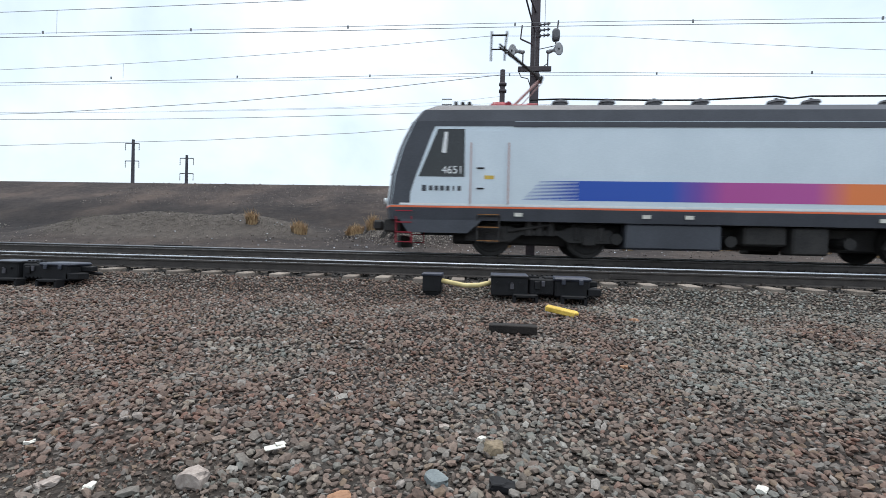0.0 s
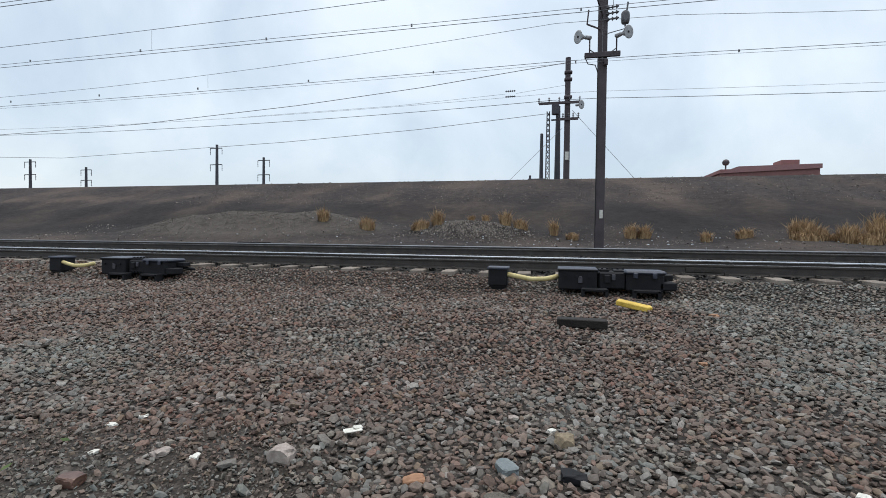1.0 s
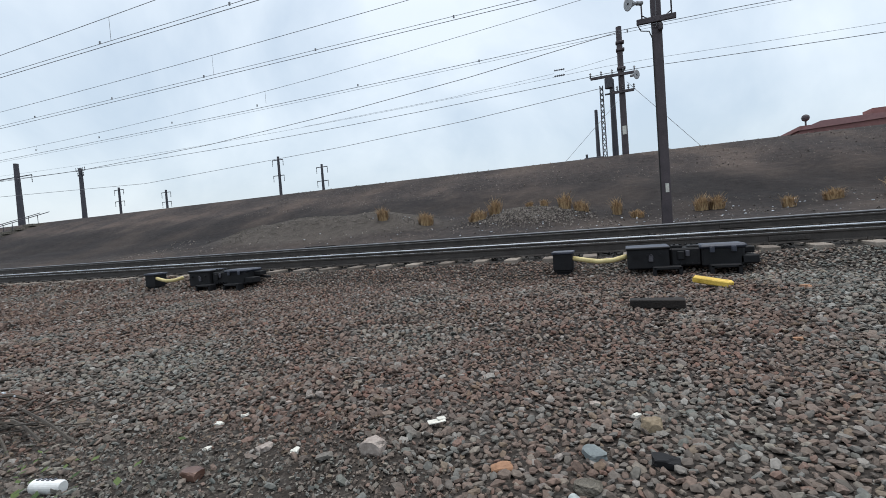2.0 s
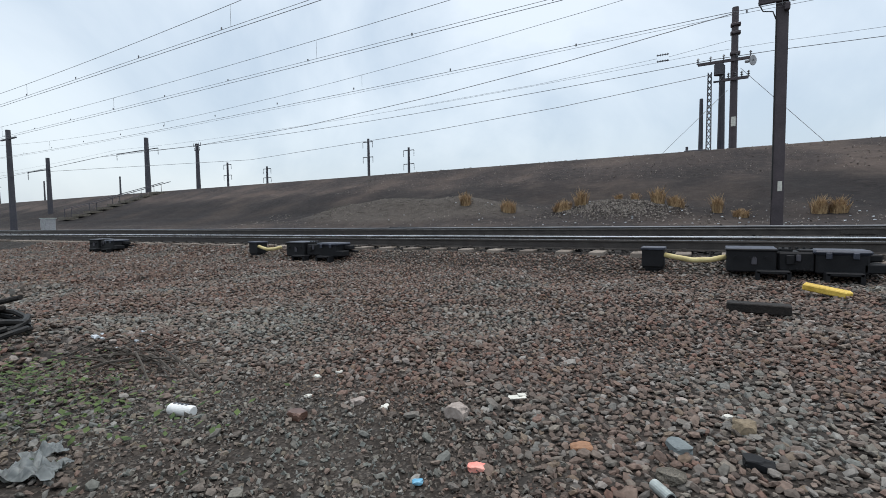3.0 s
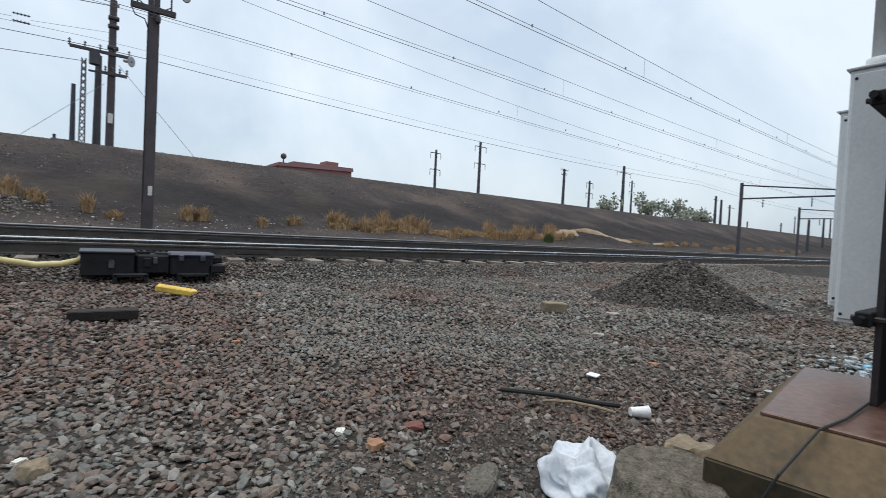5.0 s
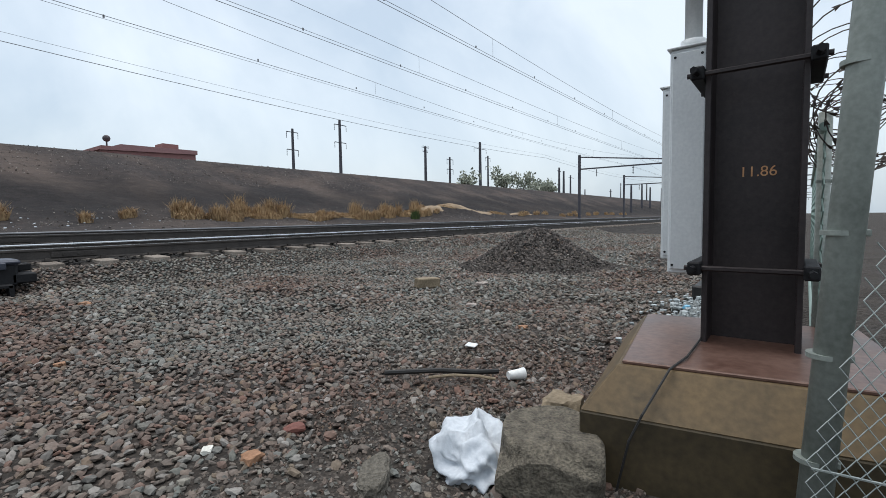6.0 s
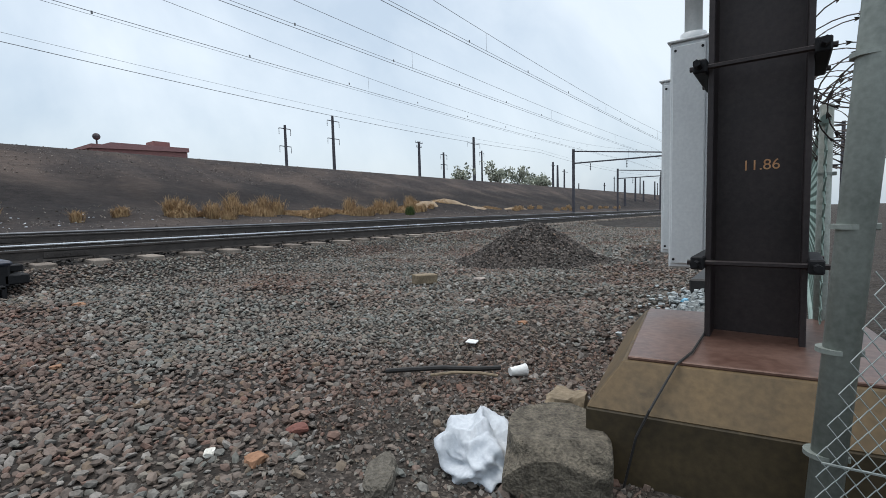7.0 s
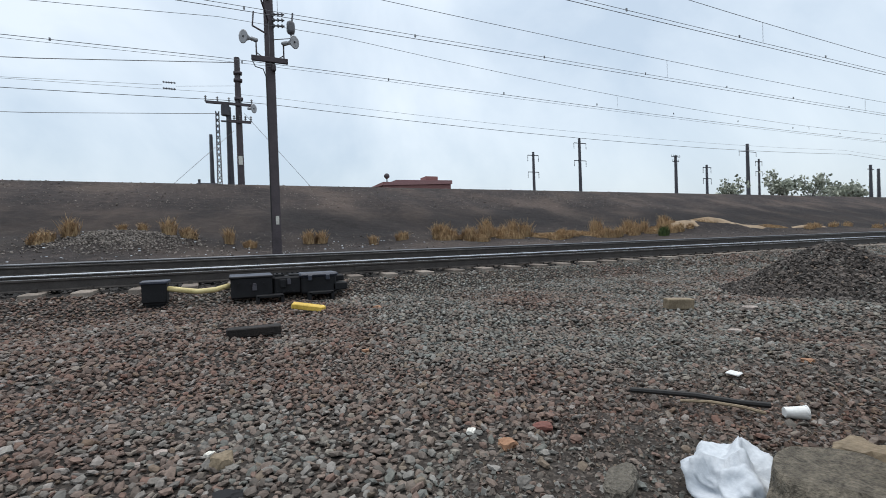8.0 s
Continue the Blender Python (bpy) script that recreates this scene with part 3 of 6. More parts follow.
def build_track(name, y, z1, z2, seed):
    """Two rails on ties; z1, z2: the height of the foot of the nearer and the farther rail."""
    rng = random.Random(seed)
    t = thing(name, pose(0, y, 0), "straight railway track of worn steel rails on weathered brown ties", "railway track", "railway tracks")
    for dy, z in ((-0.7525, z1), (0.7525, z2)):
        bm = B()
        prism(bm, [(dy + p[0], z + p[1]) for p in RAIL_SECTION], -FAR, FAR, "x")
        rail = part("rail", bm, M_RAIL, t, "rust-brown steel rail")
        bm = B()
        g = -1 if dy > 0 else 1
        prism(bm, [(dy + g * p[0], z + p[1]) for p in ((-0.030, 0.1935), (0.0285, 0.1935), (0.0365, 0.184), (0.0365, 0.160), (0.0385, 0.160), (0.0395, 0.180), (0.030, 0.1965), (-0.030, 0.1965))], -FAR, FAR, "x")
        part("running_surface", bm, M_RAILTOP if y < 12 else M_RAILDULL, rail, "polished bright rail head")
    bm = B()
    bx(bm, (0, 0, 0), (0.26, 2.6, 0.19), bev=0.012)
    me = mesh_of("tie", bm, M_TIE)
    bm = B()
    zt = (z1 + z2) / 2 - 0.012 - 0.095
    tilt = math.atan2(z2 - z1, 1.505)
    k = 0
    x = -62.0
    while x < 66:
        ob = new("tie", me)
        ob.parent = t
        ob.matrix_basis = Matrix.Translation((x + rng.uniform(-0.02, 0.02), rng.uniform(-0.05, 0.05), zt)) @ Euler((tilt, 0, rng.uniform(-0.02, 0.02))).to_matrix().to_4x4()
        for dy, z in ((-0.7525, z1), (0.7525, z2)):
            for s in (-1, 1):
                bx(bm, (x, dy + s * 0.085, z + 0.02), (0.07, 0.05, 0.05))
        x += 0.74
        k += 1
    tagged(part("rail_fastening", bm, M_RAIL, t), kind="stuff")
    bm = B()
    for side in (-1, 1):
        x = 66.5
        while x < 260:
            bx(bm, (side * x, 0, zt), (0.26, 2.6, 0.19))
            x += 0.74
    tagged(part("far_ties", bm, M_TIE, t), kind="stuff")
    # joint bar on the nearer rail
    bm = B()
    bx(bm, (2.75, -0.7525 - 0.024, z1 + 0.09), (0.62, 0.025, 0.09), bev=0.006)
    for i in range(6):
        rod(bm, (2.5 + 0.1 * i, -0.7525 - 0.05, z1 + 0.09), (2.5 + 0.1 * i, -0.7525 - 0.03, z1 + 0.09), 0.016, n=6)
    part("joint_bar", bm, M_RAIL, t, "bolted rusty joint bar")
    return t


for args in TRACKS:
    build_track(*args)


# ---- switch machines beside the track ----
def switch_machine(m):
    """A low black point machine in three housings on two rests."""
    t = thing("switch_machine", m, "low black cast-iron switch machine with lids coloured as sky-lit beside the rail", "switch machine", "switch machines")
    bm = B()
    bx(bm, (0.33, 0, 0.27), (0.64, 0.5, 0.34), bev=0.02)
    bx(bm, (0.33, 0, 0.44), (0.68, 0.54, 0.035), bev=0.01)
    for i in range(3):
        rod(bm, (0.12 + 0.2 * i, -0.25, 0.33), (0.12 + 0.2 * i, -0.28, 0.33), 0.022, n=8)
    part("motor_housing", bm, M_BLACKIRON, t)
    bm = B()
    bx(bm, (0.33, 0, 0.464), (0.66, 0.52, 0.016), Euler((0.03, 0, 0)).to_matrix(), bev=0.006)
    part("cover_plate", bm, M_BLACKTOP, t, "dull cover plate with sky light in its colour")
    bm = B()
    bx(bm, (0.37, -0.262, 0.27), (0.07, 0.03, 0.10), bev=0.008)
    tube(bm, [(0.35, -0.275, 0.30), (0.355, -0.28, 0.335), (0.385, -0.28, 0.335), (0.39, -0.275, 0.30)], 0.008, 6)
    part("padlock_hasp", bm, M_FARMAST, t, "grey padlock and hasp")
    bm = B()
    bx(bm, (0.9, 0.02, 0.27), (0.46, 0.42, 0.3), bev=0.03)
    bx(bm, (0.82, -0.2, 0.30), (0.1, 0.06, 0.14), bev=0.01)
    bx(bm, (0.78, 0.02, 0.44), (0.16, 0.3, 0.05), bev=0.012)
    bx(bm, (1.02, 0.02, 0.43), (0.16, 0.34, 0.04), bev=0.012)
    for k in range(5):
        rod(bm, (0.74 + 0.085 * k, -0.19, 0.16), (0.74 + 0.085 * k, -0.215, 0.16), 0.018, n=8)
        rod(bm, (0.74 + 0.085 * k, -0.10, 0.46), (0.74 + 0.085 * k, -0.10, 0.485), 0.020, n=8)
    part("gear_housing", bm, M_BLACKIRON, t)
    bm = B()
    bx(bm, (0.92, -0.205, 0.33), (0.06, 0.03, 0.10), bev=0.008)
    part("latch", bm, M_FARMAST, t, "grey latch")
    bm = B()
    bx(bm, (1.42, 0, 0.25), (0.6, 0.5, 0.3), bev=0.03)
    part("circuit_housing", bm, M_BLACKIRON, t)
    bm = B()
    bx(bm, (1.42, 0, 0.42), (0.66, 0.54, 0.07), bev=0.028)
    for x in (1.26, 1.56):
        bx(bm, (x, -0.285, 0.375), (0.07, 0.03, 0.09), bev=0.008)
    part("lid", bm, M_BLACKTOP, t, "blue-black lid with rounded edges, sky light in its colour")
    bm = B()
    bx(bm, (1.78, -0.12, 0.2), (0.26, 0.26, 0.13), bev=0.015)
    bx(bm, (1.80, 0.12, 0.33), (0.22, 0.2, 0.1), bev=0.015)
    rod(bm, (1.7, 0.1, 0.26), (1.95, 0.3, 0.22), 0.03)
    part("throw_bar_cover", bm, M_BLACKIRON, t)
    for x in (0.6, 1.42):
        bm = B()
        bx(bm, (x, -0.32, 0.12), (0.42, 0.22, 0.05), bev=0.01)
        bx(bm, (x - 0.19, -0.34, 0.03), (0.05, 0.18, 0.2))
        bx(bm, (x + 0.19, -0.34, 0.03), (0.05, 0.18, 0.2))
        part("mounting_bracket", bm, M_BLACKIRON, t)
    return t


def junction_box(m):
    t = thing("junction_box", m, "small black cast-iron junction box on a short pedestal", "junction box", "junction boxes")
    bm = B()
    bx(bm, (0, 0, 0.36), (0.34, 0.34, 0.30), bev=0.015)
    part("body", bm, M_BLACKIRON, t)
    bm = B()
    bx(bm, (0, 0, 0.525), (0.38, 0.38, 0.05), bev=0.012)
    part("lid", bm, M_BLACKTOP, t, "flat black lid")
    bm = B()
    bx(bm, (0, 0, 0.10), (0.24, 0.22, 0.26))
    bx(bm, (0, 0, 0.20), (0.30, 0.28, 0.04))
    part("pedestal", bm, M_BLACKIRON, t)
    return t


def yellow_hose(pts):
    bm = B()
    tube(bm, pts, 0.042, 8)
    ob = part("cable_hose", bm, M_HOSE, smooth=True)
    return tagged(ob, "thick pale yellow cable hose between box and machine", "hose", "cable hoses")


for x0, scale in ((0.06, 1), (-9.72, 1), (-20.0, 1)):
    switch_machine(pose(x0, 8.62, 0.13))
for x0 in (-1.0, -11.1):
    junction_box(pose(x0, 8.62, 0.04))
    z = 0.36
    yellow_hose([(x0 + 0.18, 8.5, z + 0.10), (x0 + 0.35, 8.46, z + 0.07), (x0 + 0.6, 8.42, z + 0.03), (x0 + 0.85, 8.44, z + 0.04), (x0 + 1.06, 8.5, z + 0.09)])


# ---- catenary mast behind the tracks, with loudspeakers ----
def h_section(bm, x, y, z0, z1, w, d, t=0.02):
    """An upright rolled section: flanges across x, web along y."""
    bx(bm, (x, y - d / 2 + t / 2, (z0 + z1) / 2), (w, t, z1 - z0))
    bx(bm, (x, y + d / 2 - t / 2, (z0 + z1) / 2), (w, t, z1 - z0))
    bx(bm, (x, y, (z0 + z1) / 2), (t, d - 2 * t, z1 - z0))


def horn(parent, at, way, size=0.25):
    """A loudspeaker with a flared mouth."""
    at, way = Vector(at), Vector(way).normalized()
    bm = B()
    for a, b, r1, r2 in ((0.0, 0.22, 0.075, 0.085), (0.22, 0.3, 0.05, 0.07), (0.3, 0.42, 0.07, 0.13), (0.42, 0.52, 0.13, 0.21), (0.52, 0.56, 0.21, 0.27)):
        rod(bm, at + way * a, at + way * b, r1 * size / 0.3, r2 * size / 0.3, 16)
    ob = part("loudspeaker", bm, M_HORN, parent, "grey flared horn loudspeaker", smooth=True)
    bm = B()
    rod(bm, at + way * 0.555, at + way * 0.562, 0.24 * size / 0.3, n=16)
    part("mouth", bm, M_HORN, ob, "pale grey horn mouth")
    bm = B()
    rod(bm, at + way * 0.562, at + way * 0.57, 0.045 * size / 0.3, n=12)
    part("driver", bm, M_BLACKIRON, ob, "dark driver in the horn mouth")


def insulator(bm, a, b, r=0.09, k=5):
    a, b = Vector(a), Vector(b)
    rod(bm, a, b, r * 0.35, n=8)
    for i in range(k):
        p = a + (b - a) * ((i + 0.5) / k)
        d = (b - a).normalized() * 0.025
        rod(bm, p - d, p + d, r, r * 0.55, 10)


def main_mast():
    x, y = 1.62, 17.6
    z0 = gz(x, y)
    t = thing("catenary_mast", pose(x, y, z0), "dark steel catenary mast with crossarm and horn loudspeakers", "mast")
    bm = B()
    h_section(bm, 0, 0, -0.3, 13.5, 0.30, 0.30, 0.025)
    part("mast", bm, M_MAST, t)
    h = 7.62 - z0
    bm = B()
    bx(bm, (-0.02, -0.2, h), (1.2, 0.1, 0.18), bev=0.012)
    part("crossarm", bm, M_MAST, t)
    for s in (-1, 1):
        bm = B()
        rod(bm, (s * 0.45, -0.2, h + 0.05), (s * 0.45, -0.2, h + 0.62), 0.025)
        rod(bm, (s * 0.45, -0.2, h + 0.55), (s * 0.62, -0.22, h + 0.62), 0.025)
        rod(bm, (s * 0.45, -0.2, h + 0.2), (s * 0.2, -0.2, h + 0.02), 0.018)
        part("speaker_bracket", bm, M_MAST, t)
        if s < 0:
            horn(t, (s * 0.42, -0.2, h + 0.62), (-0.75, -0.55, -0.12))
        else:
            horn(t, (s * 0.42, -0.2, h + 0.62), (0.62, -0.75, -0.12))
    bm = B()
    bx(bm, (0.04, -0.165, 2.03 - z0), (0.11, 0.02, 0.30), bev=0.004)
    part("number_plate", bm, M_WHITE_LABEL, t, "small worn white plate")
    # top gear: insulators and brackets that carry wires
    for dz in (0.2, 0.4, 0.6):
        bm = B()
        insulator(bm, (0.10, -0.2, h + 1.0 + dz), (0.5, -0.3, h + 1.0 + dz), 0.08, 3)
        part("insulator", bm, M_CERAMIC, t, "brown-grey stacked insulator")
    bm = B()
    lump(bm, (0.72, -0.2, h + 1.22), (0.17, 0.17, 0.28), 0.04, 3, 2)
    rod(bm, (0.72, -0.2, h + 0.92), (0.72, -0.2, h + 1.02), 0.03)
    rod(bm, (0.76, -0.2, h + 1.38), (0.80, -0.2, h + 1.75), 0.03)
    part("strain_insulator", bm, M_CERAMIC, t, "brown-grey strain insulator")
    bm = B()
    rod(bm, (0, -0.1, h + 2.1), (-0.9, -2.9, h + 2.3), 0.035)
    rod(bm, (0, -0.1, h + 1.3), (-0.9, -2.9, h + 2.25), 0.03)
    rod(bm, (-0.1, -0.18, h + 0.9), (-0.55, -0.2, h + 1.1), 0.03)
    rod(bm, (-0.55, -0.2, h + 1.1), (-0.5, -0.2, h + 1.6), 0.025)
    rod(bm, (0.1, -0.18, h + 0.72), (0.75, -0.2, h + 0.85), 0.015)
    part("bracket_arms", bm, M_MAST, t)
    bm = B()
    tube(bm, [(-0.62, -0.2, h - 0.02), (-0.5, -0.22, h - 0.3), (-0.25, -0.2, h - 0.35), (-0.16, -0.17, h - 0.6), (-0.16, -0.17, 1.0)], 0.018, 6)
    part("cable", bm, M_RUBBER, t)
    bm = B()
    bx(bm, (0.1, -0.22, h - 0.28), (0.14, 0.14, 0.22), bev=0.03)
    part("terminal_box", bm, M_MAST, t)
    return t


main_mast()


# ---- column, pedestal and cabinets by the fence ----
def column():
    t = thing("steel_column", pose(2.86, 0.33, 0.43), "dark painted steel H-column with a hand-painted number", "column")
    bm = B()
    bx(bm, (0, -0.178, 4.0), (0.34, 0.024, 8.0), bev=0.003)
    bx(bm, (0, 0.178, 4.0), (0.34, 0.024, 8.0), bev=0.003)
    bx(bm, (0, 0, 4.0), (0.018, 0.332, 8.0))
    part("shaft", bm, M_COLUMN, t)
    for z in (0.36, 1.24):
        bm = B()
        for dx in (-0.20, 0.20):
            rod(bm, (dx, -0.26, z), (dx, 0.26, z), 0.012, n=6)
        part("clamp_rod", bm, M_COLUMN, t)
        for s in (-1, 1):
            bm = B()
            bx(bm, (-0.02, s * 0.215, z), (0.44, 0.055, 0.06), bev=0.006)
            rod(bm, (-0.2, s * 0.215, z), (-0.30, s * 0.22, z), 0.016, n=6)
            part("clamp_bar", bm, M_BLACKIRON, t)
    # number on the face that looks back along the track
    cu = bpy.data.curves.new("painted_number", "FONT")
    cu.body, cu.size, cu.align_x, cu.align_y, cu.extrude, cu.offset = "11.86", 0.067, "CENTER", "CENTER", 0.0006, 0.0
    tmp = bpy.data.objects.new("tmp", cu)
    scene.collection.objects.link(tmp)
    me = bpy.data.meshes.new_from_object(tmp.evaluated_get(bpy.context.evaluated_depsgraph_get()))
    bpy.data.objects.remove(tmp)
    me.materials.append(M_CHALK)
    ob = new("painted_number", me)
    ob.parent = t
    ob.matrix_basis = Matrix.Translation((-0.0105, -0.01, 0.802)) @ Euler((radians(90), 0, radians(-90))).to_matrix().to_4x4()
    tagged(ob, "hand-painted orange figures 11.86")
    return t


def pedestal():
    t = thing("concrete_pedestal", pose(2.72, 0.30, 0, 0, 0, 8), "rust-stained concrete pedestal with a chamfered top edge", "pedestal")
    bm = B()
    a, b = [(-0.64, -0.62), (0.72, -0.62), (0.72, 0.64), (-0.64, 0.64)], [(-0.48, -0.50), (0.60, -0.50), (0.60, 0.52), (-0.48, 0.52)]
    for name, levels, mat, label in (("base", ((a, -0.4), (a, 0.266)), M_CONCRETE, "dark olive-brown concrete base with side shade in its colour"), ("chamfered_top", ((a, 0.266), (b, 0.425)), M_OCHRE, "rust-stained ochre chamfer")):
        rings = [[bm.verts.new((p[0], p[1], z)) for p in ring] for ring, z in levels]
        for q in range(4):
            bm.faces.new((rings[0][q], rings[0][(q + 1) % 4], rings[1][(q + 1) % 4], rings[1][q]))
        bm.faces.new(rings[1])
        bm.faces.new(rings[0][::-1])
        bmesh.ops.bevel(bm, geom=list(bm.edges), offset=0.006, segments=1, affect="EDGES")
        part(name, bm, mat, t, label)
        bm = B()
    bm = B()
    bx(bm, (0.06, 0.01, 0.432), (1.05, 0.99, 0.016), bev=0.004)
    part("steel_plate", bm, M_RUST, t, "wet rusty steel plate")
    return t


column()
pedestal()


def cabinet(m, w, d, h):
    t = thing("equipment_cabinet", m, "tall narrow white steel cabinet strapped to the column", "cabinet", "equipment cabinets")
    bm = B()
    bx(bm, (0, 0, h / 2), (d, w, h), bev=0.008)
    part("body", bm, M_CABINET, t)
    bm = B()
    bx(bm, (-d / 2 - 0.008, 0, h / 2), (0.014, w - 0.03, h - 0.05), bev=0.004)
    door = part("door", bm, M_CABINET, t)
    bm = B()
    for z in (0.02, h - 0.02):
        for s in (-1, 1):
            rod(bm, (-d / 2 - 0.018, s * (w / 2 - 0.03), z + (0.03 if z < 0.1 else -0.03)), (-d / 2 - 0.012, s * (w / 2 - 0.03), z + (0.03 if z < 0.1 else -0.03)), 0.008, n=6)
    part("screws", bm, M_BLACKIRON, door, "dark screw heads")
    bm = B()
    bx(bm, (0, 0, h + 0.006), (d + 0.03, w + 0.03, 0.012), bev=0.003)
    part("cap", bm, M_CABINET, t)
    return t


cabinet(pose(3.42, 0.69, 0.69), 0.20, 0.26, 1.31)
cabinet(pose(3.78, 0.82, 0.74), 0.18, 0.22, 1.14)
bm = B()
rod(bm, (0, 0, 0), (0, 0, 4.5), 0.048, n=16)
rod(bm, (0, 0, 0), (0, 0, 0.06), 0.07, n=16)
tagged(part("conduit", bm, M_CABINET, smooth=True), "white conduit pipe rising from the cabinet top", "conduit").matrix_basis = pose(3.42, 0.69, 2.01)


# ---- locomotive ----
LOCO_LEN = 19.5
NOSE_Z = [0.62, 1.00, 1.32, 1.36, 2.20, 2.95, 3.45, 3.72, 4.05, 4.22]
NOSE_X = [0.22, 0.10, 0.06, 0.06, 0.15, 0.36, 0.57, 0.70, 0.95, 1.30]
HALF_W = [1.36, 1.42, 1.47, 1.475, 1.475, 1.475, 1.47, 1.46, 1.40, 1.24]


def loco_ring(z):
    """Plan outline of the body at a height: down one side, round both noses."""
    nx, w = float(np.interp(z, NOSE_Z, NOSE_X)), float(np.interp(z, NOSE_Z, HALF_W))
    half = [(nx, w), (nx - 0.10, w * 0.90), (nx - 0.26, w * 0.55), (nx - 0.33, w * 0.2)]
    front = [(x, -y) for x, y in half] + [(x, y) for x, y in half[::-1]]
    back = [(LOCO_LEN - x, y) for x, y in half] + [(LOCO_LEN - x, -y) for x, y in half[::-1]]
    return front + back


def loco_band(z0, z1, mat, name, parent, label="", steps=(), pick=None, off=0.0, cap=False):
    bm = B()
    zs = [z0, *steps, z1]
    rings = []
    for z in zs:
        r = loco_ring(z)
        rings.append([bm.verts.new((x - off if x < 4 else x + (off if x > 15 else 0), y, z)) for x, y in r])
    k = len(rings[0])
    for a, b in zip(rings, rings[1:]):
        for i in range(k):
            if pick is None or i in pick:
                bm.faces.new((a[i], a[(i + 1) % k], b[(i + 1) % k], b[i]))
    if cap:
        bm.faces.new(rings[-1])
        bm.faces.new(rings[0][::-1])
    bmesh.ops.delete(bm, geom=[v for v in bm.verts if not v.link_faces], context="VERTS")
    bmesh.ops.recalc_face_normals(bm, faces=bm.faces)
    if pick is not None:
        bmesh.ops.solidify(bm, geom=list(bm.faces), thickness=-0.012)
    return part(name, bm, mat, parent, label)


def side_plate(outline, mat, name, parent, label="", side=-1, proud=0.004, base=1.475):
    bm = B()
    prism(bm, outline, side * (base - 0.02), side * (base + proud))
    return part(name, bm, mat, parent, label)


def bogie(parent, x0):
    """One truck: frame, two axles, springs and boxes, in the locomotive's space."""
    for side in (-1, 1):
        bm = B()
        prism(bm, [(x0 - 0.75, 0.42), (x0 + 0.55, 0.42), (x0 + 0.85, 0.62), (x0 + 1.85, 0.62), (x0 + 2.15, 0.42), (x0 + 3.45, 0.42), (x0 + 3.3, 0.78), (x0 + 2.2, 0.86), (x0 + 1.9, 0.74), (x0 + 0.8, 0.74), (x0 + 0.5, 0.86), (x0 - 0.6, 0.78)], side * 1.06, side * 1.16)
        for dx in (0.0, 2.7):
            bx(bm, (x0 + dx, side * 1.15, 0.5), (0.34, 0.12, 0.3), bev=0.02)
            rod(bm, (x0 + dx - 0.32, side * 1.12, 0.5), (x0 + dx - 0.32, side * 1.12, 0.85), 0.09)
            rod(bm, (x0 + dx + 0.32, side * 1.12, 0.5), (x0 + dx + 0.32, side * 1.12, 0.85), 0.09)
        rod(bm, (x0 + 0.5, side * 1.2, 0.72), (x0 + 1.6, side * 1.2, 0.9), 0.045)
        for dx in (1.05, 1.35, 1.65):
            rod(bm, (x0 + dx, side * 1.1, 0.6), (x0 + dx, side * 1.1, 1.0), 0.12, n=12)
        part("bogie_frame", bm, M_LUNDER, parent)
    for dx in (0.0, 2.7):
        for side in (-1, 1):
            bm = B()
            rod(bm, (0, side * 0.70, 0), (0, side * 0.835, 0), 0.55, n=28)
            rod(bm, (0, side * 0.66, 0), (0, side * 0.70, 0), 0.58, n=28)
            rod(bm, (0, side * 0.835, 0), (0, side * 0.86, 0), 0.46, 0.42, n=20)
            rod(bm, (0, side * 0.85, 0), (0, side * 1.0, 0), 0.17, n=12)
            for a in range(3):
                c = (0.3 * math.cos(a * 2.1), side * 0.866, 0.3 * math.sin(a * 2.1))
                rod(bm, (c[0], side * 0.85, c[2]), (c[0], side * 0.875, c[2]), 0.07, n=8)
            w = part("wheel", bm, M_LUNDER, parent)
            w.matrix_basis = pose(x0 + dx, 0, 0.555)
            WHEELS.append((w, x0 + dx))


WHEELS = []
LOCO_Y, LOCO_Z, LOCO_X0, LOCO_V = 14.48, 0.832, -2.76, 43.4


